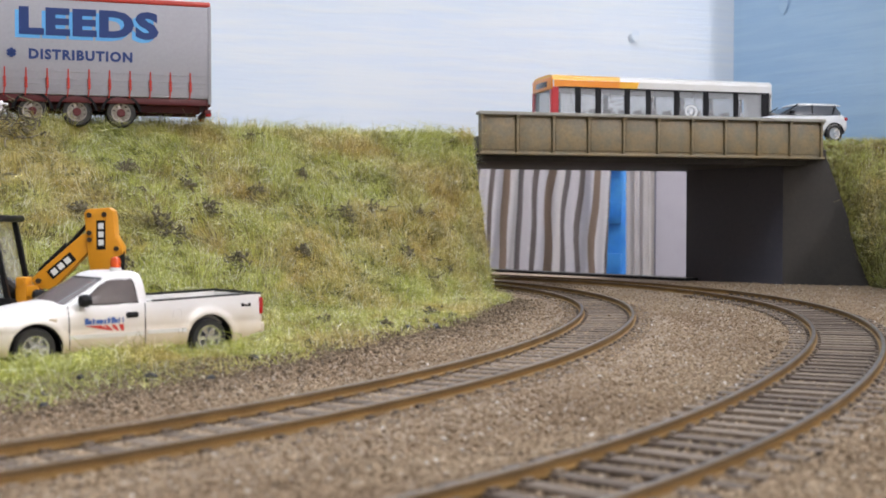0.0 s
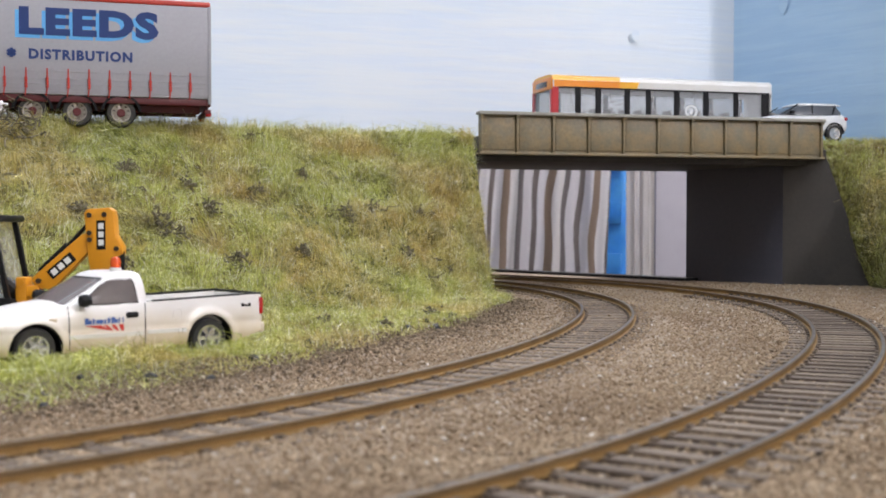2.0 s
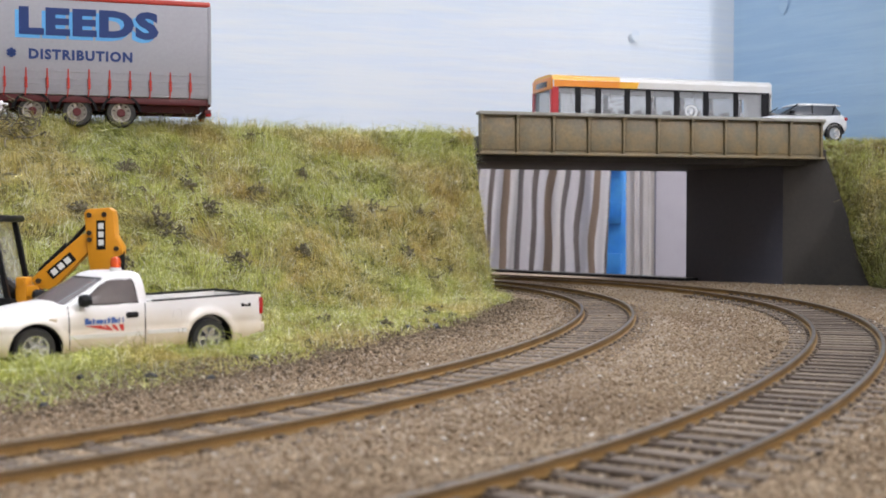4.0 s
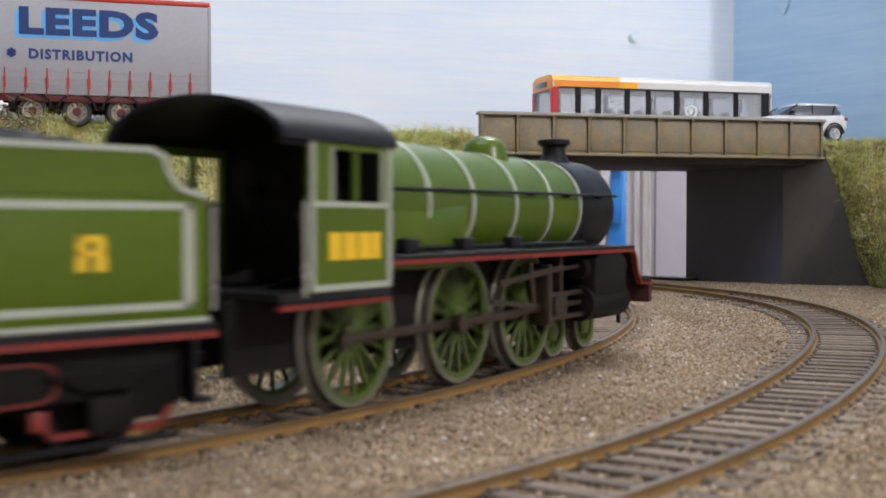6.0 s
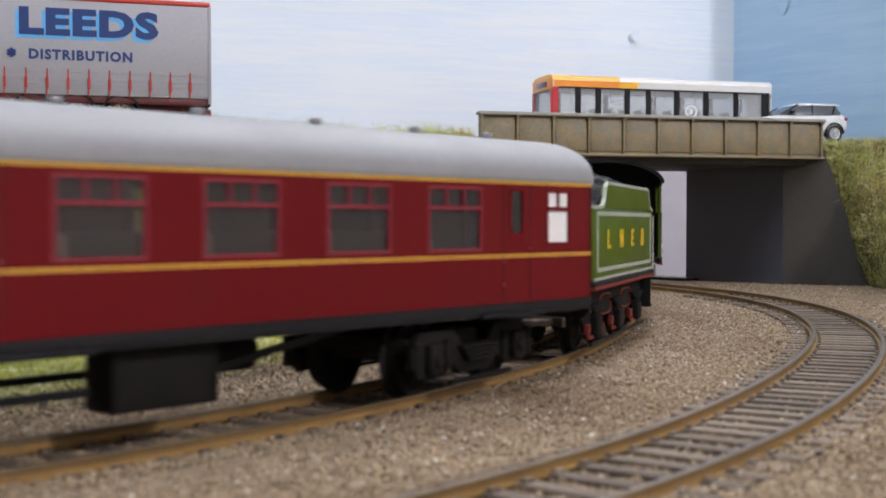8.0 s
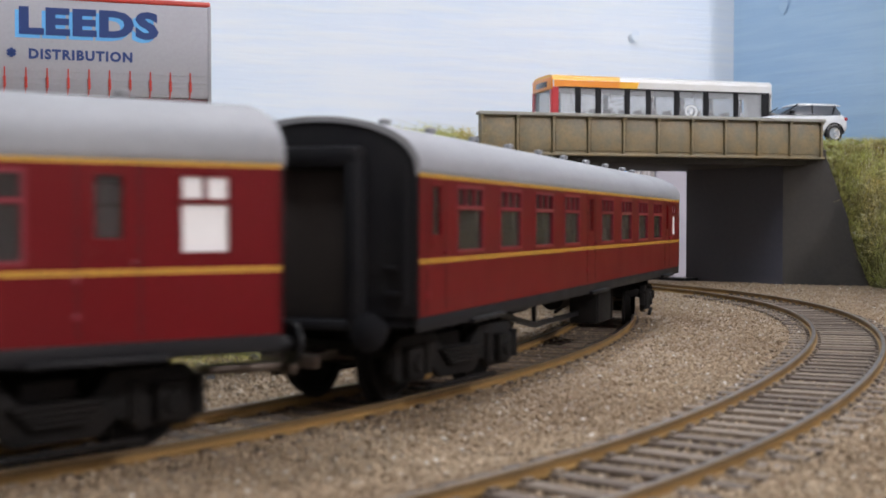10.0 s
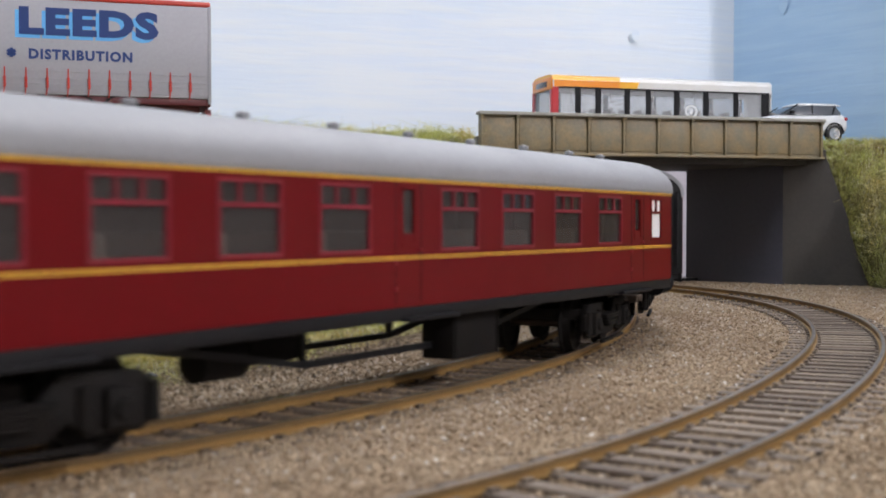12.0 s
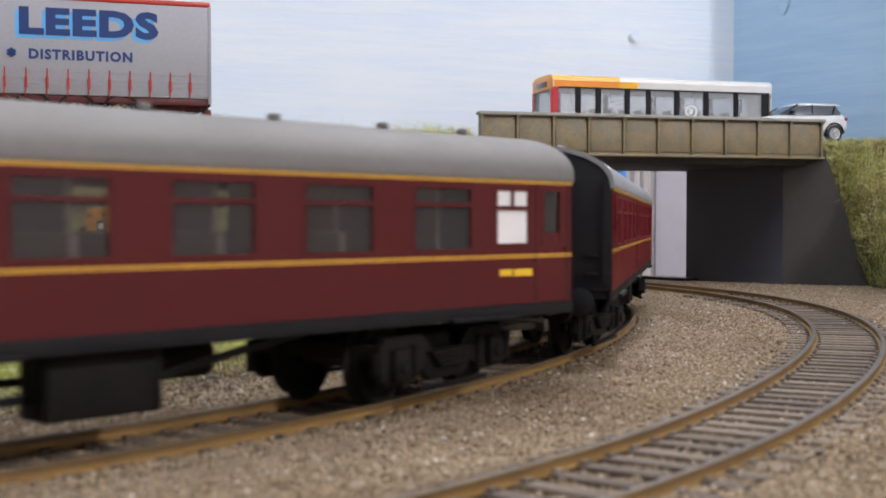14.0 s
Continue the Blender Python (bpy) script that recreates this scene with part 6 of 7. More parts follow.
def suv():
    root = empty("suv_car", at(178.6, 668, 77.0, 15) @ Matrix.Diagonal((1.07, 1, 1.06, 1)), "small white sport utility car with grey windows", "car")
    W = 25.0
    yc = W / 2
    # lower body: rounded sections from nose to tail
    shape = ((0.0, 6, 9.5, 10.2), (1.0, 4.6, 12.0, 11.4), (4, 4.2, 13.4, 12.1), (12, 4.2, 14.6, 12.5), (30, 4.2, 15.4, 12.5), (44, 4.3, 15.8, 12.5), (50, 4.8, 15.6, 12.0), (52.0, 5.6, 14.4, 11.2), (52.6, 7.5, 12.0, 10.6))
    bm = B()
    rings = []
    for x, zb, zt, hw in shape:
        rings.append([(x, yc + hw * math.copysign(abs(math.cos(q)) ** 0.4, math.cos(q)), (zb + zt) / 2 + (zt - zb) / 2 * math.copysign(abs(math.sin(q)) ** 0.4, math.sin(q))) for q in np.linspace(0, 2 * math.pi, 33)[:-1]])
    vs = loft(bm, rings)
    bm.faces.new(vs[0])
    bm.faces.new(vs[-1])
    bmesh.ops.recalc_face_normals(bm, faces=bm.faces[:])
    part("body", bm, M_SUVWHITE, root, "white painted body", 50)
    levels = ((14.4, 11.5, 51.4, 11.8), (16.5, 15.6, 51.0, 11.4), (19.2, 21.4, 48.6, 10.4), (20.4, 24.0, 47.4, 9.6))
    bm = B()
    vs = loft(bm, [[(x, y + yc, z) for x, y, z in super_ring(z, b, a, hw, 5)] for z, a, b, hw in levels])
    bm.faces.new(vs[-1])
    bmesh.ops.recalc_face_normals(bm, faces=bm.faces[:])
    cabin = part("glasshouse", bm, M_SUVGLASS, root, "grey tinted windows", 50)
    bm = B()
    vs = loft(bm, [[(x, y + yc, z) for x, y, z in super_ring(z, b, a, hw, 5)] for z, a, b, hw in ((19.9, 22.4, 51.0, 10.4), (20.6, 23.2, 50.6, 10.3), (21.2, 25.0, 48.6, 8.6), (21.4, 28, 45, 5))])
    bm.faces.new(vs[-1])
    bm.faces.new(vs[0])
    bmesh.ops.recalc_face_normals(bm, faces=bm.faces[:])
    part("roof_panel", bm, M_SUVWHITE, cabin, "white roof", 50)
    for y, sg in ((0.9, -1), (W - 0.9, 1)):
        bm = B()
        for a, b in (((12.4, 14.4), (22.8, 20.2)), ((31, 15.0), (31.6, 20.2)), ((43.4, 15.4), (45.4, 20.0))):
            bar(bm, (a[0], y, a[1]), (b[0], y - sg * 1.1, b[1]), 0.5, 0.55)
        part("window_pillar", bm, M_BLACK, cabin)
        bm = B()
        box(bm, 17.0, 19.4, *sorted((y, y + sg * 2.6)), 14.9, 16.8, 0.6)
        part("wing_mirror", bm, M_BLACK, root)
        bm = B()
        box(bm, 49.4, 52.5, *sorted((y + sg * 0.2, y - sg * 3.4)), 12.0, 13.8, 0.5)
        part("tail_lamp", bm, M_LAMPRED, root)
    for x in (10.5, 44.0):
        for y, sd in ((1.4, -1), (W - 1.4, 1)):
            road_wheel(x, y, 4.9, 3.2, root, M_CHROME, sd, None, 10)
        bm = B()
        for y in (-0.15, W - 0.55):
            arc = [(x + 5.9 * math.cos(q), 4.9 + 5.9 * math.sin(q)) for q in np.linspace(0, math.pi, 14)]
            arc2 = [(x + 4.95 * math.cos(q), 4.9 + 4.95 * math.sin(q)) for q in np.linspace(math.pi, 0, 14)]
            prism(bm, arc + arc2, y, y + 0.7, "xz")
        part("wheel_arch", bm, M_BLACK, root)


def pickup():
    """Forward = +x, the flank seen = +y."""
    root = empty("pickup_truck", at(-84.6, 296.5, -3.3, 180 + 40.3), "white pickup truck with dusty sills parked in grass", "pickup truck")
    W = 12.7
    AXLES, AR = (-22.3, 22.6), 6.4

    def z_low(x):
        z = 3.7 if x > -30 else 3.7 + (-30 - x) * 0.3
        z = z if x < 30 else 3.7 + (x - 30) * 0.25
        for c in AXLES:
            if abs(x - c) < AR:
                z = max(z, 4.6 + math.sqrt(AR ** 2 - (x - c) ** 2))
        return z

    def z_top(x):
        return float(np.interp(x, [-38.2, -7.5, -6.5, 14.5, 20, 25.5, 30.2, 32.2, 33.2], [15.7, 14.9, 14.7, 14.7, 14.1, 13.1, 12.0, 11.0, 9.6]))

    def side_y(x, z):
        zt = z_top(x)
        y = W - 0.9 * max(0.0, (6.6 - z) / 3.0) ** 2
        round_top = float(np.interp(x, [-9, -4, 13, 18, 36], [0.25, 0.5, 0.9, 2.4, 3.0]))
        y -= round_top * max(0.0, (z - 9.5) / max(zt - 9.5, 0.5)) ** 3
        y -= 2.6 * max(0.0, (x - 27.5) / 5.7) ** 2.4 + 1.0 * max(0.0, (-35.6 - x) / 2.6) ** 2
        for c in AXLES:
            y += 0.75 * math.exp(-((math.hypot(x - c, z - 4.6) - AR - 0.5) / 1.3) ** 2)
        return y - 0.22 * math.exp(-((z - 8.9) / 0.5) ** 2)

    def slab(fn, name, mat, parent, label="", thick=0.5, nu=60, nv=14):
        bm = patch(B(), fn, nu, nv)
        bmesh.ops.solidify(bm, geom=bm.faces[:], thickness=thick)
        return part(name, bm, mat, parent, label, 40)

    for sy in (-1, 1):
        xs = sorted(set(np.round(np.concatenate([np.linspace(-38.2, 33.2, 70)] + [c + AR * np.cos(np.linspace(0, math.pi, 25)) for c in AXLES]), 3)))
        bm = B()
        loft(bm, [[(x, sy * side_y(x, z_low(x) + (z_top(x) - z_low(x)) * j / 16), z_low(x) + (z_top(x) - z_low(x)) * j / 16) for j in range(17)] for x in xs], False)
        bmesh.ops.recalc_face_normals(bm, faces=bm.faces[:])
        bmesh.ops.solidify(bm, geom=bm.faces[:], thickness=0.6)
        flank = part("body_side", bm, M_TRUCK, root, "white side with sandy dust along the sill", 40)

        def strip(name, x0, x1, z0, z1, proud, mat, label="", bev=0.15):
            """A bar laid along the flank, following its curve."""
            bm = B()
            n = max(2, int(abs(x1 - x0)))
            for i in range(n):
                a, b = x0 + (x1 - x0) * i / n, x0 + (x1 - x0) * (i + 1) / n
                ya = side_y((a + b) / 2, (z0 + z1) / 2)
                box(bm, a, b + 0.02, *sorted((sy * (ya - 0.2), sy * (ya + proud))), z0, z1)
            return part(name, bm, mat, flank, label)
        strip("rubbing_strip", -15.6, -5.2, 7.0, 8.0, 0.3, M_WHITE)
        strip("rubbing_strip", -4.2, 14.6, 6.8, 7.8, 0.3, M_WHITE)
        bm = B()
        for x in (-4.7, 14.6):
            for j in range(9):
                z = 4.2 + j * 1.15
                y = side_y(x, z + 0.6)
                box(bm, x - 0.09, x + 0.09, sy * y - 0.1, sy * y + 0.1, z, z + 1.17)
        part("door_joint", bm, M_GRIME, flank, "dark door shut line")
        bm = B()
        y = side_y(-1.2, 11.8)
        box(bm, -2.8, 0.3, *sorted((sy * (y - 0.2), sy * (y + 0.4))), 11.2, 12.6, 0.5)
        part("door_handle", bm, M_BLACK, flank)
        bm = B()
        y = side_y(-13.4, 11.5)
        lathe(bm, [(1.15, sy * (y + 0.02)), (1.35, sy * (y + 0.10)), (1.45, sy * (y + 0.02)), (1.35, sy * (y - 0.1))], "y", (-13.4, 0, 11.6), 20, 0, True)
        part("fuel_cap", bm, M_TRUCK, flank, "round fuel flap")
        bm = B()
        y = side_y(-33, 12.6)
        for k, h in enumerate((0.9, 0.6, 0.9)):
            box(bm, -34.4 + k * 1.0, -33.6 + k * 1.0, *sorted((sy * (y - 0.1), sy * (y + 0.06))), 12.5, 12.5 + h)
        part("badge", bm, M_GRIME, flank, "small dark badge on the rear wing")
        bm = B()
        y = side_y(18.6, 11.4)
        box(bm, 17.6, 19.6, *sorted((sy * (y - 0.2), sy * (y + 0.04))), 11.1, 11.9, 0.1)
        part("badge", bm, M_SAND, flank, "small tan badge on the front wing")
        # door badge: blue lettering as bars, red stripes below
        bm = B()
        for k, (h, w) in enumerate(((1.5, 1.0), (1.0, 0.75), (1.3, 0.6), (1.0, 0.95), (1.0, 0.75), (1.0, 0.65), (1.4, 0.7), (1.5, 0.95), (1.0, 0.75), (1.4, 0.3), (1.5, 0.3))):
            x = 10.8 - k * 0.95
            y = side_y(x, 10.6)
            box(bm, x - w, x, *sorted((sy * (y - 0.1), sy * (y + 0.06))), 10.1, 10.1 + h)
        part("logo_bars", bm, M_LOGOBLUE, flank, "blue lettering shown as bars")
        bm = B()
        for pts in (((10.8, 9.8), (7.0, 9.8), (4.4, 8.6), (5.0, 8.5)), ((6.2, 9.8), (5.2, 9.8), (3.6, 8.4), (4.2, 8.4)), ((4.2, 9.8), (3.2, 9.8), (2.2, 8.3), (2.8, 8.3)), ((2.2, 9.8), (1.0, 9.8), (0.9, 8.2), (1.5, 8.2))):
            y = side_y(4.0, 9.2)
            prism(bm, pts, *sorted((sy * (y - 0.1), sy * (y + 0.2))), "xz")
        part("logo_stripes", bm, M_LOGORED, flank, "red stripes of a door badge")
        bm = B()
        box(bm, -38.5, -36.8, *sorted((sy * (W - 2.4), sy * (W - 0.35))), 10.2, 14.8, 0.5)
        part("tail_lamp", bm, M_LAMPRED, root, "red tail lamp")
        bm = B()
        box(bm, 29.8, 33.0, *sorted((sy * (W - 5), sy * (W - 0.9))), 8.8, 11.4, 0.8)
        part("headlamp", bm, M_FROST, root, "clear headlamp")
        bm = B()
        box(bm, 9.6, 13.0, *sorted((sy * (W + 0.2), sy * (W + 2.8))), 14.4, 17.4, 1.2)
        bar(bm, (11.4, sy * (W - 1.2), 15), (11.4, sy * (W + 0.8), 15), 0.9, 0.9)
        part("wing_mirror", bm, M_BLACK, root)
        for cx in AXLES:
            bm = B()
            outer = [(cx + AR * math.cos(q), 4.6 + AR * math.sin(q)) for q in np.linspace(-0.1, math.pi + 0.1, 20)]
            innr = [(cx + (AR - 0.35) * math.cos(q), 4.6 + (AR - 0.35) * math.sin(q)) for q in np.linspace(math.pi + 0.1, -0.1, 20)]
            prism(bm, outer + innr, *sorted((sy * (W - 6), sy * (W + 0.1))), "xz")
            prism(bm, outer, *sorted((sy * (W - 6.4), sy * (W - 6))), "xz")
            part("arch_liner", bm, M_BLACK, root)
            road_wheel(cx, sy * (W - 1.9), 5.0, 3.6, root, M_CHROME, sy, None, 6)
    # bonnet, nose
    def bonnet_top(u, v):
        x = 13.5 + 19.2 * v
        w = side_y(x, z_top(x)) - 0.05
        y = -1 + 2 * u
        return x, w * y, z_top(x) + 0.9 * (1 - abs(y) ** 3) * min(1.0, (33.2 - x) / 8 + 0.3)
    bonnet = slab(bonnet_top, "bonnet", M_TRUCK, root, "white rounded bonnet", 0.5, 24, 24)
    bm = B()
    box(bm, 30.9, 32.4, -W + 3.4, W - 3.4, 6.0, 11.6, 0.5)
    part("nose", bm, M_TRUCK, root)
    bm = B()
    box(bm, 31.9, 33.1, -W + 5, W - 5, 8.4, 11.4, 0.3)
    part("grille", bm, M_BLACK, bonnet)
    bm = B()
    box(bm, 30.5, 34.4, -W + 0.4, W - 0.6, 4.6, 7.4, 1.0)
    part("front_bumper", bm, M_CHROME, root, "chrome front bumper")
    bm = B()
    box(bm, -39.4, -37.4, -W + 1.0, W - 1.0, 5.4, 8.2, 0.7)
    part("rear_bumper", bm, M_TRUCK, root)
    # cab shell: rounded rings from the belt to the crown
    LV = ((14.3, 17.2, -7.4, 12.15), (16.5, 13.2, -7.2, 11.7), (18.8, 8.8, -6.8, 10.9), (20.6, 5.4, -6.2, 10.2), (21.7, 3.4, -5.6, 9.4), (22.2, 1.6, -4.8, 7.8), (22.4, 0.2, -3.6, 4.6))
    bm = B()
    vs = loft(bm, [super_ring(z, xf, xr, hw, 5.0, 64) for z, xf, xr, hw in LV])
    bm.faces.new(vs[-1])
    bmesh.ops.recalc_face_normals(bm, faces=bm.faces[:])
    cab = part("cab_shell", bm, M_TRUCK, root, "white rounded cab", 60)
    zs = [l[0] for l in LV]

    def level(z):
        return [float(np.interp(z, zs, [l[i] for l in LV])) for i in (1, 2, 3)]

    def side_glass(sy, grow, out):
        def fn(u, v):
            z = 14.9 - grow + (5.5 + 2 * grow) * v
            xf, xr, hw = level(z)
            front = min(float(np.interp(z, [14.5, 15.2, 20.2, 21], [11.0, 11.2, 4.4, 3.6])), xf - 2.2) + grow
            rear = float(np.interp(z, [14.5, 19.5, 20.6], [-3.0, -2.4, -1.8])) - grow
            x = front + (rear - front) * u
            return x, sy * (super_y(x, xf, xr, hw) + out), z
        return fn

    def screen(grow, out):
        def fn(u, v):
            z = 14.9 - grow + (5.7 + 2 * grow) * v
            xf, xr, hw = level(z)
            y = (-1 + 2 * u) * (hw * 0.86 + grow)
            c, a = (xf + xr) / 2, (xf - xr) / 2
            return c + a * max(0.0, 1 - abs(y / hw) ** 5) ** 0.2 + out, y, z
        return fn
    for sy in (-1, 1):
        slab(side_glass(sy, 0.35, 0.02), "window_rubber", M_BLACK, cab, "black window surround", 0.1, 12, 10)
        slab(side_glass(sy, 0.0, 0.16), "side_window", M_SMOKY, cab, "smoky side window", 0.1, 12, 10)
    slab(screen(0.35, 0.03), "window_rubber", M_BLACK, cab, "black window surround", 0.1, 20, 10)
    slab(screen(0.0, 0.2), "windscreen", M_SMOKY, cab, "smoky windscreen", 0.1, 20, 10)
    # load bed
    bm = B()
    box(bm, -37.2, -7.4, -W + 2.2, W - 2.2, 8.2, 9.0)
    box(bm, -38.0, -36.8, -W + 1.4, W - 1.4, 8.0, 15.5, 0.4)
    box(bm, -8.6, -7.6, -W + 1.6, W - 1.6, 8.2, 15.0, 0.3)
    for sy in (-1, 1):
        prism(bm, [(-37, 8.4), (-7.8, 8.4), (-7.8, 14.7), (-37, 15.4)], *sorted((sy * (W - 2.2), sy * (W - 1.8))), "xz")
    part("load_bed", bm, M_WHITE, root)
    bm = B()
    for sy in (-1, 1):
        prism(bm, [(-38.0, 15.65), (-7.4, 14.8), (-7.4, 15.2), (-38.0, 16.05)], *sorted((sy * (W - 2.3), sy * (W - 0.2))), "xz", 0.15)
    box(bm, -38.2, -36.7, -W + 1.4, W - 1.4, 15.6, 16.0, 0.15)
    part("bed_rail", bm, M_BLACK, root, "dark bed rail")
    bm = B()
    box(bm, -12, 14, -W + 3, W - 3, 4.0, 9)
    box(bm, -30, 30, -6, 6, 3.4, 8)
    part("underbody", bm, M_BLACK, root)
    bm = B()
    cyl(bm, (-0.6, 5.0, 22.2), (-0.6, 5.0, 23.2), 1.5, 1.4, 16)
    beacon = part("beacon_base", bm, M_WHITE, root)
    bm = B()
    lathe(bm, [(1.25, 23.2), (1.3, 24.6), (1.0, 25.6), (0.2, 25.9)], "z", (-0.6, 5.0, 0), 18)
    part("beacon", bm, M_BEACON, beacon, "orange flashing beacon lens")


def digger():
    root = empty("backhoe_digger", at(-112.3, 349, -2.2, 0), "yellow backhoe digger with black cab behind the pickup", "digger")
    # rear arm: boom, dipper, rams
    bm = B()
    prism(bm, [(-7.0, 14.2), (-8.4, 16.6), (-6.6, 18.4), (6.6, 29.8), (9.4, 30.6), (10.4, 27.6), (8.0, 24.2), (-2.4, 13.4)], -1.8, 1.8, "xz", 0.3)
    boom = part("boom", bm, M_DIGGER, root, "yellow boom")
    bm = B()
    prism(bm, [(7.4, 36.0), (8.4, 37.2), (14.6, 37.6), (16.0, 36.6), (16.6, 29.4), (18.6, 26.2), (18.4, 24.0), (16.2, 22.6), (14.8, 9.5), (10.6, 9.5), (8.6, 22)], -2.4, 2.4, "xz", 0.4)
    dipper = part("dipper", bm, M_DIGGER, root, "yellow dipper arm")
    for ob, m, w, h in ((boom, at(0.6, -1.85, 20.6, 0, 0, -40), 9.0, 3.0), (dipper, at(12.4, -2.45, 29.6, 0, 0, 90), 8.6, 2.6)):
        bm = B()
        box(bm, -w / 2, w / 2, -0.06, 0.06, -h / 2, h / 2)
        part("decal", bm, M_BLACK, ob, "black name plate").matrix_basis = m
        bm = B()
        for k in range(3):
            box(bm, -w * 0.4 + k * w * 0.28, -w * 0.4 + k * w * 0.28 + w * 0.2, -0.1, -0.05, -h * 0.3, h * 0.3)
        part("decal_bars", bm, M_FROST, ob, "pale lettering bars").matrix_basis = m
    bm = B()
    for x, z in ((9.0, 35.4), (13.4, 35.6), (9.0, 28.2), (16.9, 25.6), (-6.0, 16.2), (9.0, 30.2)):
        cyl(bm, (x, -2.8, z), (x, 2.8, z), 0.75, seg=12)
    part("pivot_pin", bm, M_STEEL, dipper)
    bm = B()
    cyl(bm, (-6, 0.3, 18.8), (2.0, 0.3, 26.5), 1.2, seg=12)
    cyl(bm, (2.0, 0.3, 26.5), (8.6, 0.3, 33.6), 0.6, seg=10)
    part("boom_ram", bm, M_BLACK, root)
    bm = B()
    cyl(bm, (17.6, 0, 24.6), (17.4, 0, 11), 1.1, seg=12)
    part("bucket_ram", bm, M_BLACK, root)
    bm = B()
    prism(bm, [(10, 10.5), (18.5, 10.5), (20, 5), (16, 1.4), (10, 1.2), (8, 5)], -4, 4, "xz", 0.4)
    part("bucket", bm, M_GRIME, root)
    bm = B()
    box(bm, -12.6, -9.4, -3, 3, 4, 17.2, 0.5)
    box(bm, -13, -6, -2.4, 2.4, 11.5, 14.8, 0.5)
    cyl(bm, (-11, -3.4, 15.6), (-11, 3.4, 15.6), 1.2, seg=12)
    part("king_post", bm, M_DIGGER, root, "yellow slewing post")
    # cab and body
    bm = B()
    for y in (-9, 9):
        bar(bm, (-12.4, y, 10.6), (-17.0, y, 34.0), 1.4, 1.4)
        bar(bm, (-40, y, 10.6), (-38, y, 34.0), 1.4, 1.4)
        bar(bm, (-27, y, 10.6), (-27, y, 34.0), 1.0, 1.0)
        box(bm, -41, -11.4, y - 0.8, y + 0.8, 8.6, 11.6, 0.3)
    box(bm, -40.5, -14.2, -10.4, 10.4, 33.4, 35.4, 0.7)
    box(bm, -41, -12, -10, 10, 8.4, 10.4, 0.3)
    part("cab_frame", bm, M_BLACK, root, "black cab frame")
    bm = B()
    for y in (-8.9, 8.9):
        prism(bm, [(-13.4, 11.6), (-17.4, 33.4), (-38, 33.4), (-39.6, 11.6)], y - 0.12, y + 0.12, "xz")
    pn = part("cab_glass", bm, M_GLASS, root)
    pn.visible_shadow = False
    bm = B()
    box(bm, -60, -14, -8, 8, 5.5, 9.5, 0.6)
    prism(bm, [(-41, 9), (-41, 18), (-60, 16.5), (-62, 9)], -7, 7, "xz", 0.6)
    part("chassis", bm, M_DIGGER, root)
    bm = B()
    box(bm, -32, -24, -5, 5, 9.5, 15, 1.0)
    box(bm, -33, -31, -5, 5, 14, 24, 1.0)
    part("driver_seat", bm, M_BLACK, root)
    for x, r in ((-23, 8.6), (-54, 5.6)):
        for y, sd in ((-10.5, -1), (10.5, 1)):
            road_wheel(x, y, r, 5.2, root, M_DIGGER, sd, None, 6)
    bm = B()
    prism(bm, [(-66, 2.2), (-70, 8), (-66, 9), (-62, 3)], -13, 13, "xz", 0.4)
    part("loader_bucket", bm, M_DIGGER, root)


trailer()
bus()
suv()
pickup()
digger()


# ------------------------------------------------------------------ the train's run
RUN_T = [-1.0, 4.0, 5.3, 5.5, 6.0, 6.5, 7.0, 7.5, 8.0, 9.0, 10.5, 11.0, 12.5, 13.0, 13.5, 14.0, 15.0]
RUN_S = [-695.0, -60.0, 105.5, 130.5, 192.2, 245.6, 299.5, 347.2, 394.5, 480.5, 608.3, 653.0, 777.0, 819.5, 861.7, 905.2, 990.0]


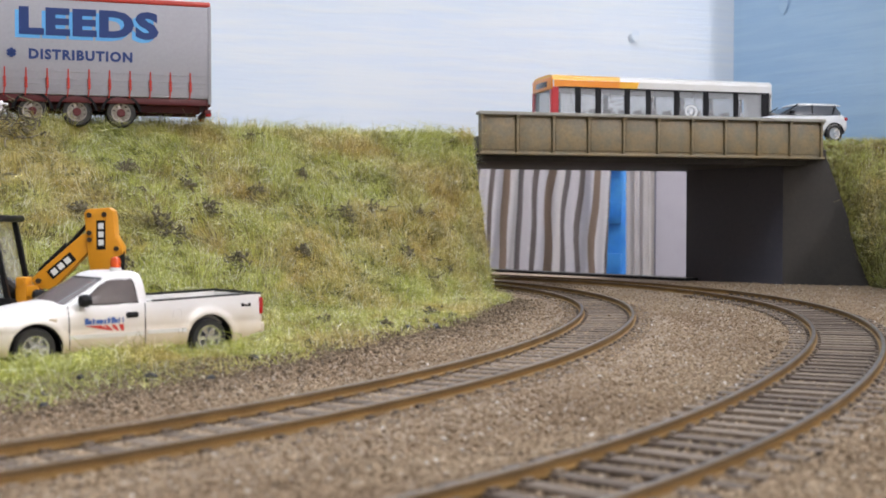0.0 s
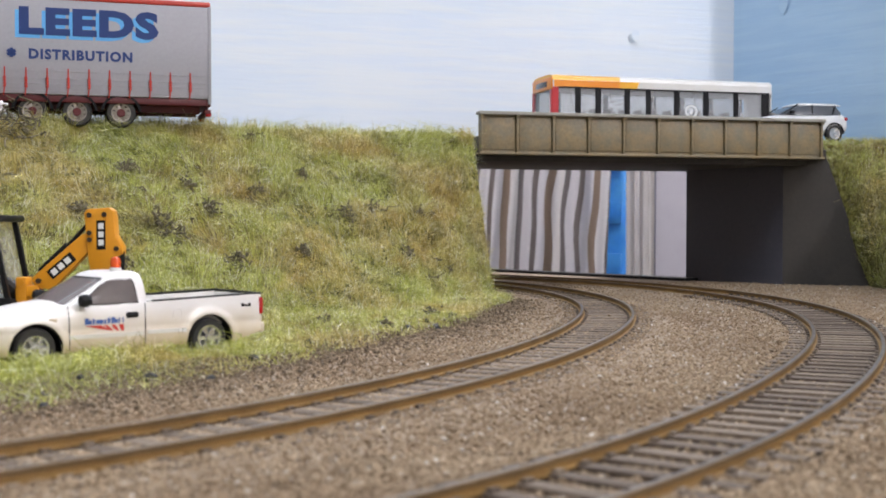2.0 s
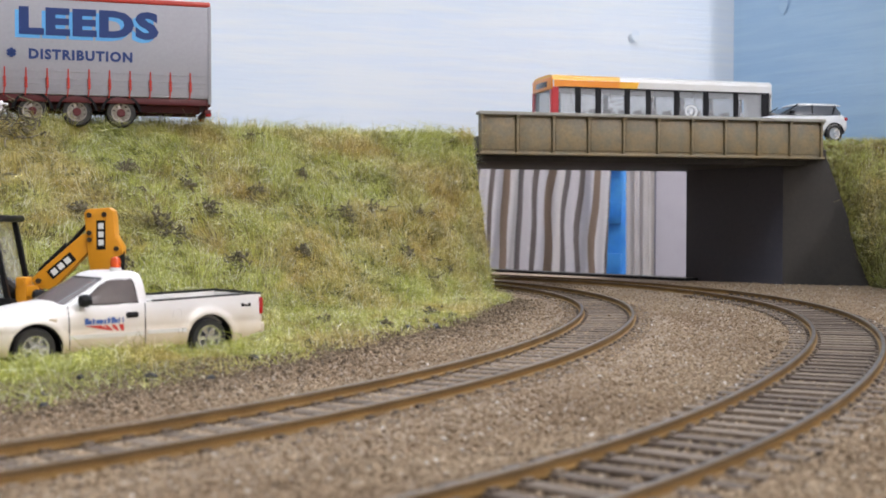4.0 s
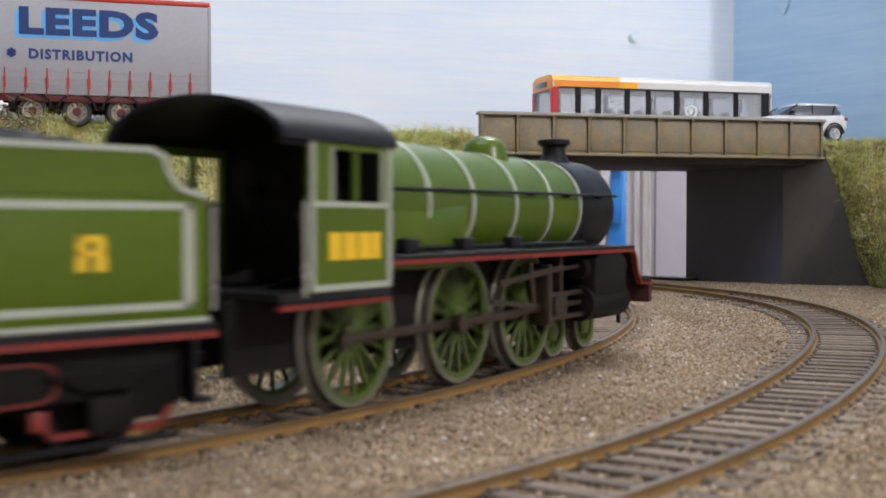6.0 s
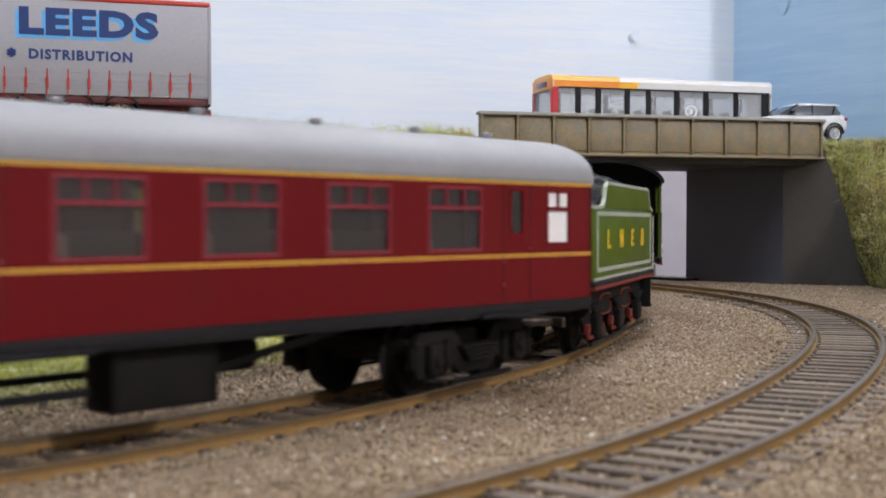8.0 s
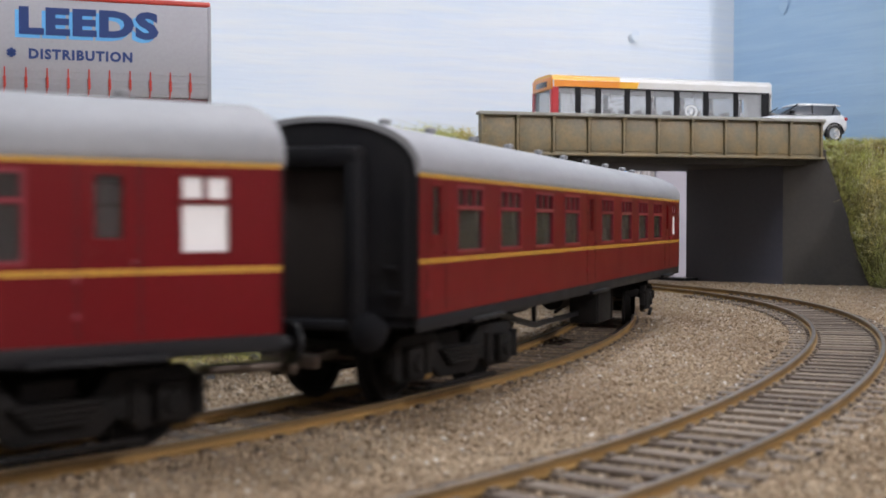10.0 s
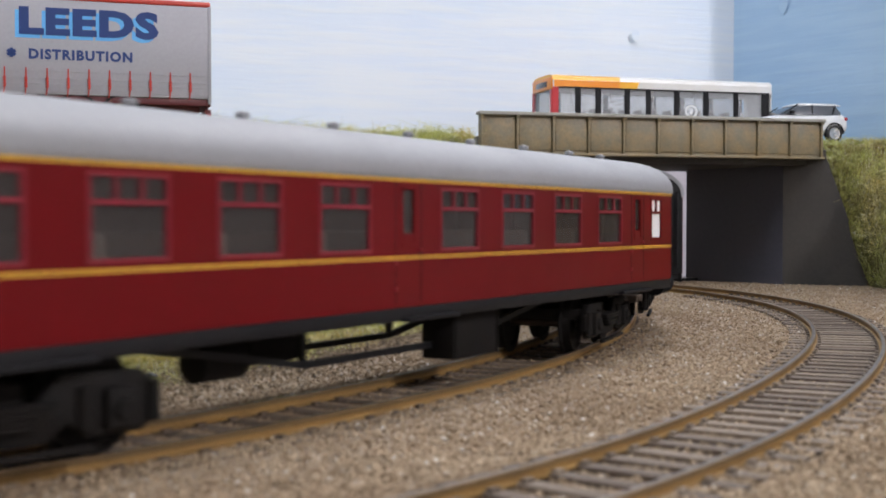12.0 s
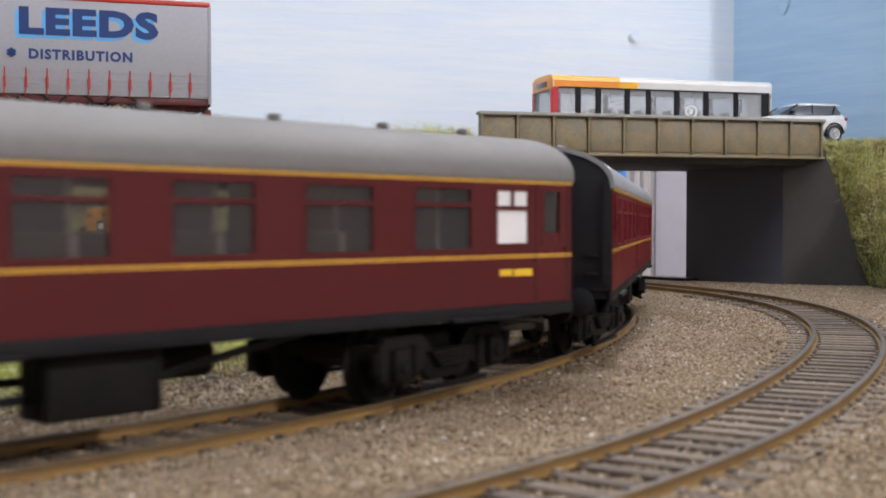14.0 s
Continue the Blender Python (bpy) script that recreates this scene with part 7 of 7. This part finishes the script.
def run(t):
    """How far the engine has gone along the inner track, in millimetres."""
    i = int(np.clip(np.searchsorted(RUN_T, t) - 1, 1, len(RUN_T) - 3))
    t0, t1 = RUN_T[i], RUN_T[i + 1]
    m0 = (RUN_S[i + 1] - RUN_S[i - 1]) / (RUN_T[i + 1] - RUN_T[i - 1])
    m1 = (RUN_S[i + 2] - RUN_S[i]) / (RUN_T[i + 2] - RUN_T[i])
    h = t1 - t0
    u = (t - t0) / h
    return (RUN_S[i] * (2 * u ** 3 - 3 * u ** 2 + 1) + m0 * h * (u ** 3 - 2 * u * u + u) + RUN_S[i + 1] * (3 * u * u - 2 * u ** 3) + m1 * h * (u ** 3 - u * u))


def stand(s, pivot):
    """Where a body stands whose two pivots follow the track."""
    xa, ya, _ = INNER.point(s + pivot)
    xb, yb, _ = INNER.point(s - pivot)
    return at((xa + xb) / 2, (ya + yb) / 2, 0, math.degrees(math.atan2(ya - yb, xa - xb)))


def ride(ob, offset, pivot):
    walk(ob, [(k * 0.25, stand(run(k * 0.25) - offset, pivot)) for k in range(57)])


TICKS = [k / 15 for k in range(211)]


def spin(ob, radius, phase=0.0):
    p = ob.location.copy()
    walk(ob, [(t, Matrix.Translation(p) @ Matrix.Rotation((run(t) / radius + phase), 4, "Y")) for t in TICKS])


def motions():
    ride(ENGINE, 0, 32.5)
    ride(TENDER, 109.2, 26)
    for k, (ob, sets, bogies) in enumerate(COACHES):
        off = 293 + 260.4 * k
        ride(ob, off, 85)

        def swing(t, bx):
            """The bogie's pose in the coach's space."""
            return stand(run(t) - off, 85).inverted() @ stand(run(t) - off + bx, 15)
        for bg, bx in bogies:
            walk(bg, [(q * 0.25, swing(q * 0.25, bx)) for q in range(57)])
        for w, r, bx, ax in sets:
            walk(w, [(t, swing(t, bx) @ at(ax, 0, r) @ Matrix.Rotation(run(t) / r, 4, "Y")) for t in TICKS])
    for ob, r in ENGINE_SETS + TENDER_SETS:
        spin(ob, r)
    crank, r = 4.6, 12.3
    for (rod, sy, y), (main, _, ym), (head, _, yh) in zip(RODS, MAINS, HEADS):
        a, b, c = [], [], []
        for t in TICKS:
            w = run(t) / r
            dx, dz = crank * math.cos(w), -crank * math.sin(w)
            a.append((t, at(dx, sy * y, r + dz)))
            reach = math.sqrt(40 ** 2 - (r + dz - 13) ** 2)
            tilt = math.degrees(math.asin((r + dz - 13) / 40))
            b.append((t, at(3.5 + dx, sy * ym, r + dz, 0, 0, tilt)))
            c.append((t, at(3.5 + dx + reach, sy * yh, 13)))
        walk(rod, a)
        walk(main, b)
        walk(head, c)


motions()
